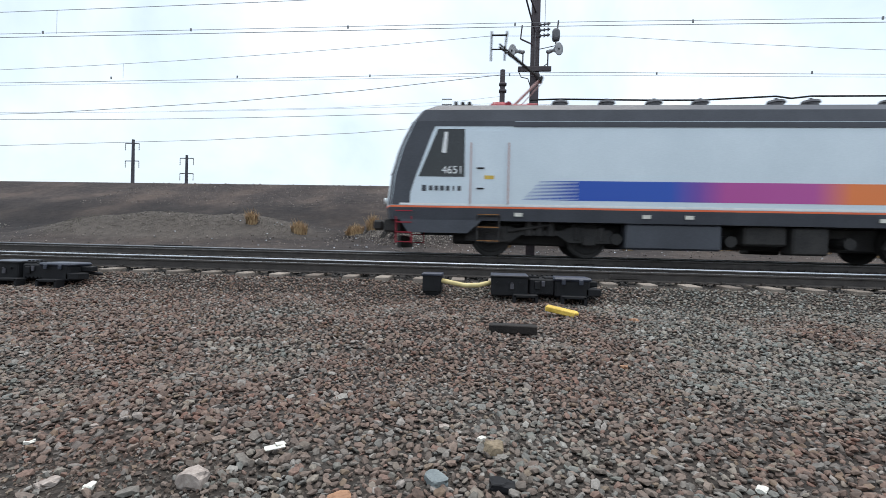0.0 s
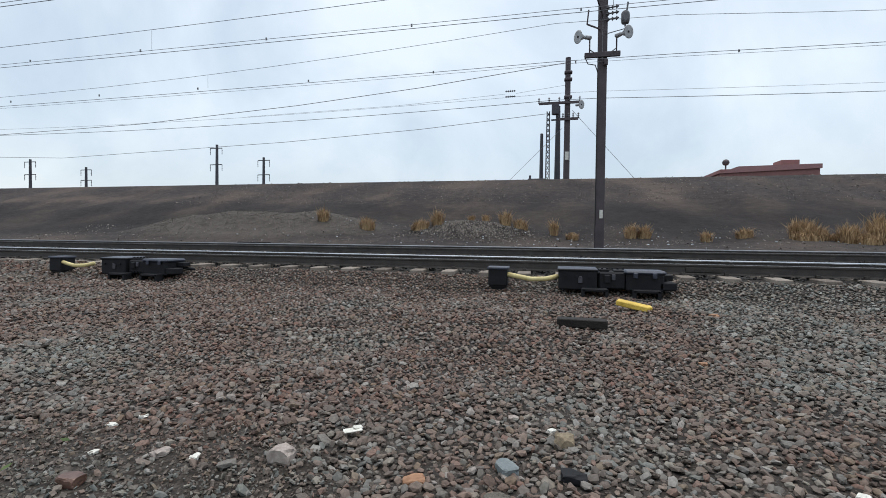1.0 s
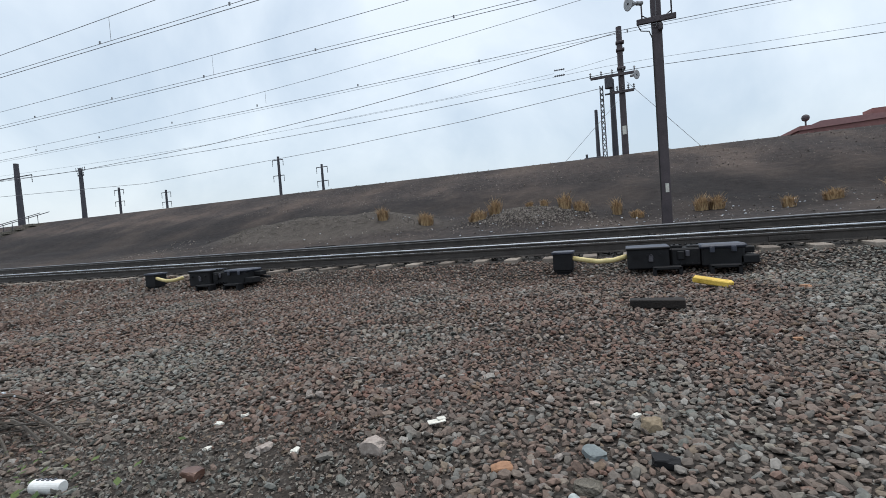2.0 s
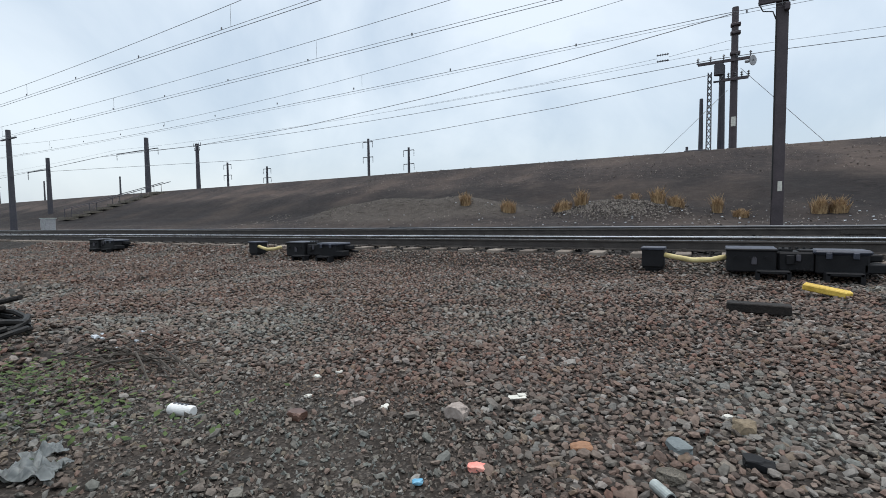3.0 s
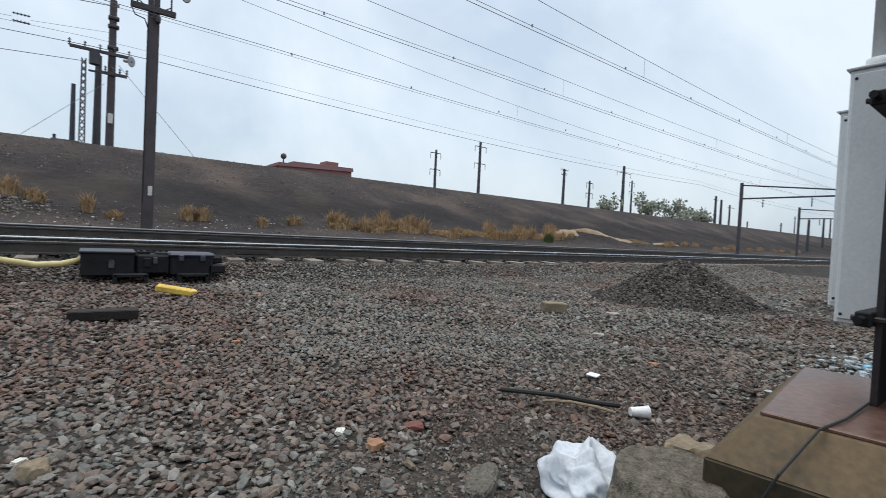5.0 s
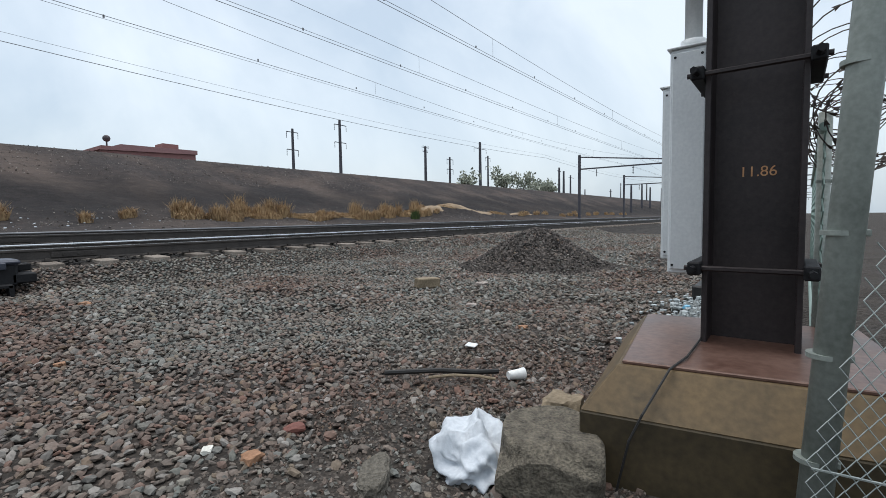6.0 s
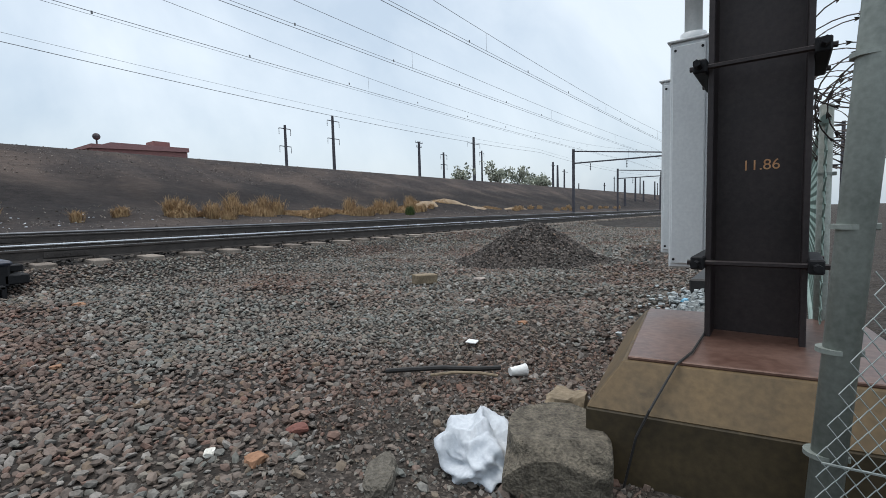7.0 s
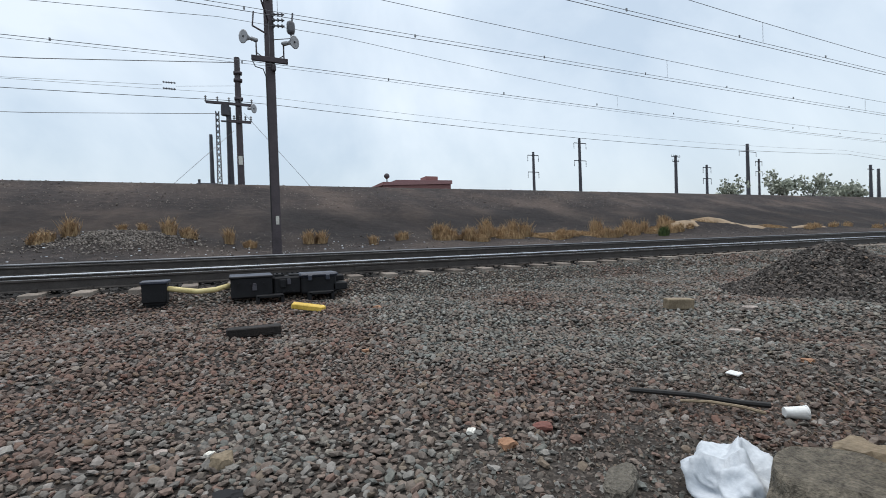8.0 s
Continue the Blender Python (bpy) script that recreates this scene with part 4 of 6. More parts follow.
def build_locomotive():
    t = thing("locomotive", pose(LOCO_X0, LOCO_Y, LOCO_Z), "silver and dark grey electric locomotive with blue, magenta and orange stripes", "locomotive")
    loco_band(0.98, 1.32, M_LGREY, "sole_bar", t, "dark grey lower body", steps=(1.1,), cap=True)
    loco_band(1.32, 1.37, M_LORANGE, "orange_line", t, "thin orange line along the sole")
    loco_band(1.37, 3.72, M_LSILVER, "body", t, "silver painted body side", steps=(2.2, 2.95, 3.45))
    loco_band(3.72, 4.22, M_LGREY, "roof", t, "dark grey curved roof", steps=(3.9, 4.05), cap=True)
    mid = {1, 2, 3, 4, 5}
    loco_band(2.30, 3.42, M_GLASS, "windscreen", t, "raked dark windscreen", steps=(2.95,), pick=mid, off=0.012)
    loco_band(2.30, 3.42, M_GLASS, "windscreen", t, "raked dark windscreen", steps=(2.95,), pick={9, 10, 11, 12, 13}, off=0.012)
    for k in (0, 6, 8, 14):
        loco_band(1.38, 3.72, M_LGREY, "cab_corner", t, "dark grey rounded cab corner", steps=(2.2, 2.95, 3.45), pick={k}, off=0.006)
    for side in (-1, 1):
        for flip in (False, True):
            def at(pts):
                return [((LOCO_LEN - x) if flip else x, z) for x, z in pts]
            side_plate(at([(0.07, 1.38), (0.58, 1.38), (0.60, 1.75), (0.74, 2.2), (1.18, 3.40), (1.26, 3.58), (3.45, 3.58), (3.45, 3.72), (0.72, 3.72), (0.59, 3.45), (0.38, 2.95), (0.17, 2.2)]), M_LGREY, "cab_band", t, "dark grey slanted cab band", side)
            side_plate(at([(0.82, 2.18), (2.10, 2.18), (2.08, 3.50), (1.34, 3.50)]), M_GLASS, "cab_window", t, "dark slanted cab side window", side, 0.006)
            side_plate(at([(1.45, 2.85), (1.58, 2.83), (1.62, 3.42), (1.52, 3.42)]), M_LWHITE, "window_blind", t, "pale blind behind the window", side, 0.009)
            d = side_plate(at([(2.38, 1.44), (3.20, 1.44), (3.20, 3.44), (2.38, 3.44)]), M_LSILVER, "cab_door", t, "silver cab door", side, 0.010)
            for x in (2.27, 3.30):
                bm = B()
                x = LOCO_LEN - x if flip else x
                rod(bm, (x, side * 1.54, 1.45), (x, side * 1.54, 3.1), 0.016, n=8)
                for z in (1.45, 3.1):
                    rod(bm, (x, side * 1.47, z), (x, side * 1.54, z), 0.018, n=6)
                part("handrail", bm, M_LRAIL, d, "faded salmon upright handrail")
            bm = B()
            for z in (1.86, 2.42):
                x = LOCO_LEN - 2.48 if flip else 2.48
                rod(bm, (x - 0.04, side * 1.5, z), (x + 0.16, side * 1.5, z), 0.022, n=6)
            part("door_handle", bm, M_BLACKIRON, d, "black door handles")
            x = LOCO_LEN - 2.78 if flip else 2.78
            bm = B()
            bx(bm, (x, side * 1.489, 2.17), (0.26, 0.012, 0.10))
            part("warning_plate", bm, M_YELLOW, d, "small yellow warning plate")
            # steps under the door
            st = B()
            for dx in (-0.3, 0.3):
                bx(st, (x + dx, side * 1.40, 0.86), (0.05, 0.08, 0.98))
            for z in (0.40, 0.78, 1.12):
                bx(st, (x, side * 1.42, z), (0.6, 0.2, 0.03))
            part("door_steps", st, M_LUNDER, t, "dark boarding steps")
            st = B()
            for z in (0.425, 0.80, 1.145):
                bx(st, (x, side * 1.525, z), (0.58, 0.012, 0.025))
            part("step_edges", st, M_RUSTPIPE, t, "dull orange step edges")
            # front steps at the corner
            st = B()
            xs = LOCO_LEN - 0.42 if flip else 0.42
            for z in (0.35, 0.62, 0.9, 1.22):
                bx(st, (xs, side * 1.38, z), (0.46, 0.18, 0.03))
            for dx in (-0.22, 0.22):
                bx(st, (xs + dx, side * 1.38, 0.78), (0.03, 0.1, 0.95))
            part("corner_steps", st, M_LRED, t, "red-edged corner steps")
            # nose skirt
            side_plate(at([(0.55, 0.62), (2.2, 0.62), (2.6, 0.98), (0.30, 0.98)]), M_LGREY, "skirt", t, "dark grey skirt", side, 0.0, 1.45)
            # emblem and unreadable lettering bars under the window
            bm = B()
            for i, wdt in enumerate((0.16, 0.13, 0.13, 0.14, 0.12, 0.06, 0.12)):
                xx = 0.98 + i * 0.158 + (0.03 if i else 0)
                xx = LOCO_LEN - xx if flip else xx
                bx(bm, (xx, side * 1.4805, 1.86), (wdt * 0.82, 0.006, 0.17 if i == 0 else 0.135))
            part("operator_emblem", bm, M_LGREY, t, "dark emblem and lettering in plain bars")
            # stripes
        side_plate([(5.2, 1.565), (14.6, 1.565), (14.6, 2.10), (5.2, 2.10)], M_STRIPE, "side_stripe", t, "broad stripe blending blue, magenta and orange", side)
        side_plate([(0.3, 1.385), (19.2, 1.385), (19.2, 1.44), (0.3, 1.44)], M_LWHITE, "pale_line", t, "thin pale line above the orange", side, 0.007)
        bm = B()
        for i in range(14):
            z = 1.575 + i * 0.0385
            x0 = 3.7 + 0.035 * i
            prism(bm, [(x0, z), (5.2, z - 0.011), (5.2, z + 0.020), (x0, z + 0.004)], side * 1.46, side * 1.479)
        part("stripe_fade", bm, M_LBLUE, t, "blue stripe breaking up into thin lines")
        side_plate([(3.42, 3.56), (16.1, 3.56), (16.1, 3.70), (3.42, 3.70)], M_LGREY, "gutter", t, "dark grey gutter line", side, 0.02)
        # underframe boxes between the bogies
        for x, l, z0, z1, dy in ((7.75, 2.5, 0.28, 0.98, 1.35), (10.15, 1.1, 0.45, 0.98, 1.25), (11.25, 0.9, 0.22, 0.95, 1.32)):
            bm = B()
            bx(bm, (x, side * (dy - 0.3), (z0 + z1) / 2), (l, 0.6, z1 - z0), bev=0.05)
            part("equipment_box", bm, M_LGREY if l > 2 else M_LUNDER, t, "grey underfloor equipment box")
        # marks along the sole bar
        bm = B()
        for x in (3.6, 7.0, 8.1, 12.9):
            bx(bm, (x, side * 1.475, 1.16), (0.22, 0.012, 0.1))
        part("sole_marks", bm, M_WHITE_LABEL, t, "small pale lettering plates")
    # fleet number on the window band
    cu = bpy.data.curves.new("fleet_number", "FONT")
    cu.body, cu.size, cu.align_x, cu.extrude = "4651", 0.30, "CENTER", 0.001
    tmp = bpy.data.objects.new("tmp", cu)
    scene.collection.objects.link(tmp)
    me = bpy.data.meshes.new_from_object(tmp.evaluated_get(bpy.context.evaluated_depsgraph_get()))
    bpy.data.objects.remove(tmp)
    me.materials.append(M_LWHITE)
    ob = new("fleet_number", me)
    ob.parent = t
    ob.matrix_basis = Matrix.Translation((1.76, -1.485, 2.27)) @ Euler((radians(90), 0, 0)).to_matrix().to_4x4()
    tagged(ob, "white fleet number 4651")
    # ends: buffer beam, coupler, lamps
    for flip in (0, 1):
        s = -1 if flip else 1
        x = LOCO_LEN if flip else 0.0
        bm = B()
        bx(bm, (x + s * 0.05, 0, 0.82), (0.5, 2.3, 0.36), bev=0.03)
        for y in (-0.9, -0.5, 0.5, 0.9):
            rod(bm, (x - s * 0.15, y, 0.75), (x - s * 0.35, y, 0.45), 0.03)
        bx(bm, (x + s * 0.25, 0, 0.36), (0.12, 2.2, 0.36), bev=0.02)
        part("buffer_beam", bm, M_LUNDER, t)
        bm = B()
        rod(bm, (x + s * 0.1, 0, 0.86), (x - s * 0.5, 0, 0.86), 0.11)
        bx(bm, (x - s * 0.6, 0, 0.86), (0.3, 0.34, 0.32), bev=0.06)
        part("coupler", bm, M_LUNDER, t)
        for y in (-1.0, 1.0):
            bm = B()
            rod(bm, (x - s * 0.16, y, 1.52), (x - s * 0.22, y, 1.52), 0.09, n=14)
            part("headlight", bm, M_LWHITE, t, "round headlight")
    bm = B()
    bx(bm, (9.75, 0, 0.66), (16.0, 1.2, 0.66), bev=0.05)
    for x in (6.3, 6.7, 9.3, 12.3):
        rod(bm, (x, -1.2, 0.55), (x, 1.2, 0.55), 0.16)
    part("underframe_core", bm, M_LUNDER, t, "grimy dark machinery under the floor")
    bogie(t, 2.87)
    bogie(t, 13.9)
    # roof gear
    for x in (4.75, 6.05, 7.35, 8.6, 10.6, 11.5, 13.5, 15.5):
        bm = B()
        rod(bm, (x, -0.75, 4.10), (x, -0.75, 4.40), 0.17, 0.20, 14)
        rod(bm, (x, -0.75, 4.40), (x, -0.75, 4.46), 0.24, 0.22, 14)
        rod(bm, (x, -0.75, 4.46), (x, -0.75, 4.54), 0.05, n=8)
        part("roof_insulator", bm, M_CERAMIC, t, "grey-brown drum-shaped roof insulator")
    bm = B()
    tube(bm, [(3.9, -0.75, 4.52), (4.75, -0.75, 4.54), (6.05, -0.75, 4.52), (7.35, -0.75, 4.50), (8.6, -0.75, 4.50), (10.6, -0.75, 4.60), (11.0, -0.75, 4.54), (11.5, -0.75, 4.60), (13.5, -0.75, 4.60), (15.5, -0.75, 4.60)], 0.025, 6)
    part("busbar", bm, M_BLACKIRON, t, "dark roof busbar")
    bm = B()
    bx(bm, (1.95, -0.3, 4.36), (0.60, 0.4, 0.22), bev=0.03)
    for x in (1.75, 1.95, 2.15):
        rod(bm, (x, -0.5, 4.50), (x, -0.1, 4.50), 0.06)
    bx(bm, (6.0, 0, 4.26), (4.0, 1.4, 0.12), bev=0.03)
    part("horn_unit", bm, M_LUNDER, t, "roof horn and low housing")
    for x0, s, up in ((3.4, 1, True), (15.7, -1, False)):
        bm = B()
        bx(bm, (x0, 0, 4.40), (1.30, 0.9, 0.20), bev=0.06)
        bx(bm, (x0 - 0.38, 0, 4.50), (0.5, 0.7, 0.22), bev=0.08)
        rod(bm, (x0 + 0.45, -0.4, 4.44), (x0 + 0.75, -0.4, 4.44), 0.09)
        for dy in (-0.4, 0.4):
            rod(bm, (x0 - 0.6, dy, 4.34), (x0 + 0.75, dy, 4.34), 0.06)
        rod(bm, (x0 - 0.1, -0.45, 4.48), (x0 - 0.1, 0.45, 4.48), 0.1)
        p = part("pantograph_base", bm, M_LRED, t, "dark red pantograph base frame")
        bm = B()
        if up:
            rod(bm, (x0 + 0.0, 0, 4.50), (x0 + 0.85, 0, 5.36), 0.042)
            rod(bm, (x0 + 0.22, 0, 4.50), (x0 + 0.92, 0, 5.28), 0.016)
        else:
            rod(bm, (x0 + 0.1, 0, 4.50), (x0 - 1.6, 0, 4.60), 0.06)
        part("lower_arm", bm, M_LRAIL, p, "faded red lower arm")
        bm = B()
        if up:
            for dy in (-0.12, 0.12):
                rod(bm, (x0 + 0.88, dy * 0.2, 5.36), (x0 - 0.40, dy * 0.9, 6.42), 0.030)
            rod(bm, (x0 + 0.87, -0.16, 5.36), (x0 + 0.87, 0.16, 5.36), 0.07)
        else:
            for dy in (-0.12, 0.12):
                rod(bm, (x0 - 1.6, dy, 4.62), (x0 + 0.5, dy * 4, 4.70), 0.03)
        part("upper_arm", bm, M_LUNDER, p, "dark upper arm")
        bm = B()
        hx, hz = (x0 - 0.42, 6.54) if up else (x0 + 0.55, 4.78)
        for dx in (-0.22, 0.22):
            tube(bm, [(hx + dx, -0.95, hz - 0.22), (hx + dx, -0.75, hz - 0.04), (hx + dx, -0.5, hz), (hx + dx, 0.5, hz), (hx + dx, 0.75, hz - 0.04), (hx + dx, 0.95, hz - 0.22)], 0.028, 6)
        for dy in (-0.5, 0.5):
            rod(bm, (hx - 0.22, dy, hz - 0.03), (hx + 0.22, dy, hz - 0.03), 0.022)
        part("collector_head", bm, M_LUNDER, p, "dark collector head")
    return t


LOCO = build_locomotive()


# ---- overhead wires ----
def overhead_wire(pts, r, label):
    bm = B()
    tube(bm, pts, r, 5)
    return tagged(part("overhead_wire", bm, M_WIRE), label, "wire", "overhead wires")


def span(y, z, sag, x0=-420, x1=420, gap=64.0, phase=1.6, dy=0.0):
    """Points of a wire hung from supports, sagging between them."""
    pts, x = [], x0
    while x <= x1:
        u = ((x - phase) / gap) % 1.0
        pts.append((x, y + dy * (1 - abs(2 * u - 1)), z - 4 * sag * u * (1 - u)))
        x += 4.0
    return pts


overhead_wire(span(10.48, 7.72, 0.10), 0.010, "taut copper contact wire over the nearer track")
overhead_wire(span(10.48, 7.85, 0.12), 0.008, "auxiliary wire just above the contact wire")
overhead_wire(span(10.48, 9.05, 0.75), 0.009, "messenger wire sagging over the nearer track")
overhead_wire(span(14.48, 7.82, 0.10), 0.010, "taut copper contact wire over the farther track")
overhead_wire(span(14.48, 7.94, 0.10), 0.008, "auxiliary wire just above the contact wire")
overhead_wire(span(14.48, 8.95, 0.45), 0.009, "messenger wire sagging over the farther track")
overhead_wire(span(17.35, 7.50, 0.30), 0.010, "feeder wire carried on the mast crossarm")
overhead_wire(span(17.40, 7.42, 0.30), 0.006, "thin wire beside the feeder")
overhead_wire(span(17.40, 8.98, 1.35), 0.008, "slack messenger wire hung from the mast")
overhead_wire(span(42.0, 13.3, 0.9, gap=90), 0.024, "power wire along the top of the embankment")
overhead_wire(span(42.4, 14.0, 0.8, gap=90), 0.012, "thin power wire along the embankment")
overhead_wire([(1.2, 42, 16.4), (-12, 42.5, 15.2), (-25, 43, 14.35), (-45, 44, 13.6), (-69.6, 45, 13.4), (-100, 45, 14.0), (-150, 45, 12.5)], 0.032, "heavy power cable between poles on the embankment")
overhead_wire([(-0.4, 42, 12.1), (-12, 42, 11.2), (-26, 42, 10.5), (-56, 44, 10.1), (-80, 30, 8.8)], 0.024, "power wire running down to a far pole")
bm = B()
for y, z0, z1, sag in ((10.48, 7.85, 9.05, 0.75), (14.48, 7.94, 8.95, 0.45), (17.37, 7.5, 8.98, 1.35)):
    for k in range(-14, 15):
        x = 1.6 + 16 + k * 16.0
        u = ((x - 1.6) / 64.0) % 1.0
        top = z1 - 4 * sag * u * (1 - u)
        if top - z0 > 0.1:
            tube(bm, [(x, y, z0 - 0.1), (x, y, top)], 0.007, 4)
    for k in range(-40, 41):
        bx(bm, (k * 5.2 + 0.7, y, z0 + 0.01 - (0.06 if y < 17 else 0.1)), (0.05, 0.03, 0.09))
tagged(part("wire_hangers", bm, M_WIRE), "droppers and clips on the overhead wires", "wire hangers", kind="stuff")


# ---- poles and gantries in the distance ----
def far_pole(x, y, top, r=0.16, arms=(), kind="plain", label="", wood=False):
    z0 = gz(x, y) - 0.5
    t = thing("power_pole", pose(x, y, z0), label or "dark steel power pole with bracket arms", "power pole", "poles along the line")
    h = top - z0
    bm = B()
    rod(bm, (0, 0, -0.3), (0, 0, h), r * 1.15, r * 0.8, 8)
    part("shaft", bm, M_FARMAST, t)
    for dz, a, b in arms:
        bm = B()
        z = h - dz
        bx(bm, ((a + b) / 2, 0, z), (b - a, 0.12, 0.12))
        if kind == "hook":
            for e in (a, b):
                insulator(bm, (e, 0, z), (e, 0, z - 1.1), 0.10, 4)
        elif kind == "pin":
            for i in range(5):
                e = a + (b - a) * i / 4
                insulator(bm, (e, 0, z), (e, 0, z + 0.45), 0.08, 2)
        part("crossarm", bm, M_FARMAST, t)
    return t


H = [(0.9, -1.5, 1.2), (4.3, -1.5, 1.2)]
far_pole(-55.9, 70, 16.8, 0.26, [(0.6, -1.3, 1.0), (3.4, -1.3, 1.0)], "hook")
far_pole(-46.9, 70, 14.4, 0.24, [(0.5, -1.1, 1.1), (2.9, -1.1, 1.1)], "hook")
far_pole(-96.9, 70, 15.4, 0.26, [(0.5, -1.4, 1.3), (2.9, -1.4, 1.3)], "hook")
far_pole(-83.7, 70, 13.6, 0.24, [(0.5, -1.2, 1.2), (2.4, -1.2, 1.2)], "hook")
far_pole(50.4, 70, 16.9, 0.26, [(0.6, -1.2, 1.1), (3.6, -1.2, 1.1)], "hook")
far_pole(61.0, 70, 20.0, 0.30, [(0.9, -1.3, 1.6), (4.2, -1.3, 1.5)], "hook")
far_pole(82.7, 60, 14.2, 0.24, [(0.5, -1.0, 1.2), (2.6, -1.0, 1.2)], "hook")
far_pole(114.8, 70, 18.5, 0.26, [(0.6, -1.2, 1.2), (3.0, -1.2, 1.2)], "hook")
far_pole(86.8, 70, 18.0, 0.34, [(0.3, -1.2, 1.3), (1.3, -0.9, 0.9)], "pin", "dark timber power pole with two crossarms")
far_pole(-69.6, 45, 13.7, 0.30, [(0.3, -0.9, 0.9), (1.0, -0.6, 0.6)], "pin", "dark timber power pole with two crossarms")
far_pole(110.7, 70, 21.8, 0.42, [(1.8, -3.0, 3.2)], "hook", "tall dark mast with a long bracket arm")
far_pole(-83.6, 45, 16.0, 0.42, [(2.0, -9.6, 3.4)], "hook", "tall dark mast with a long bracket arm")
far_pole(-55.0, 17.6, 9.8, 0.24, [(0.8, -1.6, 1.6), (4.2, -0.4, 0.4)], "plain", "dark catenary mast beside the track with a crossarm")
far_pole(-80.6, 30, 10.7, 0.30, [(1.6, -6.5, 0.4)], "hook", "dark catenary mast with a long bracket arm")
far_pole(-106.0, 30, 10.8, 0.30, [(2.2, -7.0, 0.4)], "hook", "dark catenary mast with a long bracket arm")
far_pole(-126.3, 30, 9.0, 0.3)
far_pole(-113.0, 55, 12.0, 0.2)
far_pole(-150.0, 55, 13.0, 0.2)
far_pole(105.8, 45, 12.6, 0.28, [(0.8, -1, 1)], "plain")
far_pole(108.5, 45, 12.0, 0.28)
far_pole(150.4, 60, 14.7, 0.3, [(0.8, -1.5, 3)], "plain")
for x, y, z in ((120, 30, 8.6), (128, 30, 8.2), (150, 32, 9.0), (168, 32, 8.4), (96, 26, 7.0), (-180, 40, 11), (-210, 40, 12), (-240, 40, 12)):
    far_pole(x, y, z, 0.22)


# a thicket of slim masts where the line runs into the distance
mast_rng = random.Random(31)
for k in range(16):
    x = 125 + 9 * k + mast_rng.uniform(-3, 3)
    far_pole(x, mast_rng.uniform(20, 62), 9.5 + 0.035 * (x - 125) + mast_rng.uniform(-1.5, 3.5), 0.2, [(0.8, -1.2, 1.2)] if k % 2 else [], "plain", "slim distant mast beside the line")
for k in range(9):
    x = -150 - 16 * k + mast_rng.uniform(-4, 4)
    far_pole(x, mast_rng.uniform(18, 50), 10.0 + mast_rng.uniform(-1.5, 3.5), 0.22, [(0.8, -1.4, 1.4)] if k % 2 else [], "plain", "slim distant mast beside the line")


def gantry(x, y0, y1, h, label):
    """A portal over the tracks: two posts and a beam."""
    t = thing("catenary_gantry", pose(x, 0, 0), label, "gantry", "gantries over the tracks")
    for y in (y0, y1):
        bm = B()
        z = gz(x, y)
        bx(bm, (0, y, (z + h) / 2), (0.22, 0.22, h - z + 0.4))
        part("post", bm, M_FARMAST, t)
    bm = B()
    bx(bm, (0, (y0 + y1) / 2, h - 1.2), (0.16, y1 - y0, 0.12))
    rod(bm, (0, y1, h), (0, (y0 + y1) / 2, h - 1.1), 0.06)
    rod(bm, (0, y0, h), (0, (y0 + y1) / 2, h - 1.1), 0.06)
    for k in range(6):
        y = y0 + (y1 - y0) * (k + 0.5) / 6
        insulator(bm, (0, y, h - 1.3), (0, y, h - 2.0), 0.09, 3)
    part("beam", bm, M_FARMAST, t)
    return t


gantry(46.3, -3.0, 17.6, 6.95, "dark steel gantry spanning the tracks")
gantry(-83.5, -4.0, 17.6, 6.9, "dark steel gantry spanning the tracks")
for x in (70, 98, 135, 190, -118, -160, -220):
    gantry(x, -5.0, 20.0, 6.4 + 0.004 * abs(x), "distant dark steel gantry spanning the tracks")


# ---- poles on top of the embankment, opposite the camera ----
def transformer_pole():
    z0 = gz(1.2, 42) - 0.4
    t = thing("power_pole", pose(1.2, 42, z0), "tall dark pole with crossarms, transformer and lamp", "power pole", "poles on the embankment")
    h = 16.8 - z0
    bm = B()
    rod(bm, (0, 0, 0), (0, 0, h), 0.27, 0.22, 12)
    part("shaft", bm, M_MAST, t)
    for z in (h - 1.3, h - 1.9, h - 3.4):
        bm = B()
        bx(bm, (0.03, -0.1, z), (0.66, 0.5, 0.22), bev=0.05)
        part("clamp", bm, M_MAST, t)
    for dz, a, b in ((3.9, -2.4, 1.0), (5.3, -0.8, 0.9)):
        bm = B()
        bx(bm, ((a + b) / 2, -0.3, h - dz), (b - a, 0.16, 0.2))
        part("crossarm", bm, M_MAST, t)
        for i in range(5):
            e = a + (b - a) * i / 4
            bm = B()
            insulator(bm, (e, -0.3, h - dz), (e, -0.3, h - dz + 0.5), 0.11, 3)
            part("insulator", bm, M_CERAMIC, t, "stacked insulator")
    bm = B()
    rod(bm, (-1.0, -0.4, h - 4.9), (-1.0, -0.4, h - 4.1), 0.32, n=12)
    part("transformer", bm, M_FARMAST, t, "round grey transformer can")
    horn(t, (0.7, -0.4, h - 4.2), (0.7, -0.6, -0.1), 0.42)
    bm = B()
    bx(bm, (0.0, -0.42, 2.6), (0.3, 0.03, 0.7))
    part("number_plate", bm, M_WHITE_LABEL, t, "small worn white plate")
    bm = B()
    tube(bm, [(0.4, 0, h - 4.5), (5.5, -1.5, 0.2)], 0.018, 4)
    tube(bm, [(-0.4, 0, h - 6), (-5.2, -0.5, 0.2)], 0.015, 4)
    part("guy_wires", bm, M_WIRE, t)


transformer_pole()
far_pole(0.45, 43.5, 13.1, 0.24, [(1.2, -0.6, 0.3)], "plain", "slim dark pole beside a taller one")
far_pole(-0.95, 43.0, 10.6, 0.16, [], "plain", "short slim pole on the embankment")


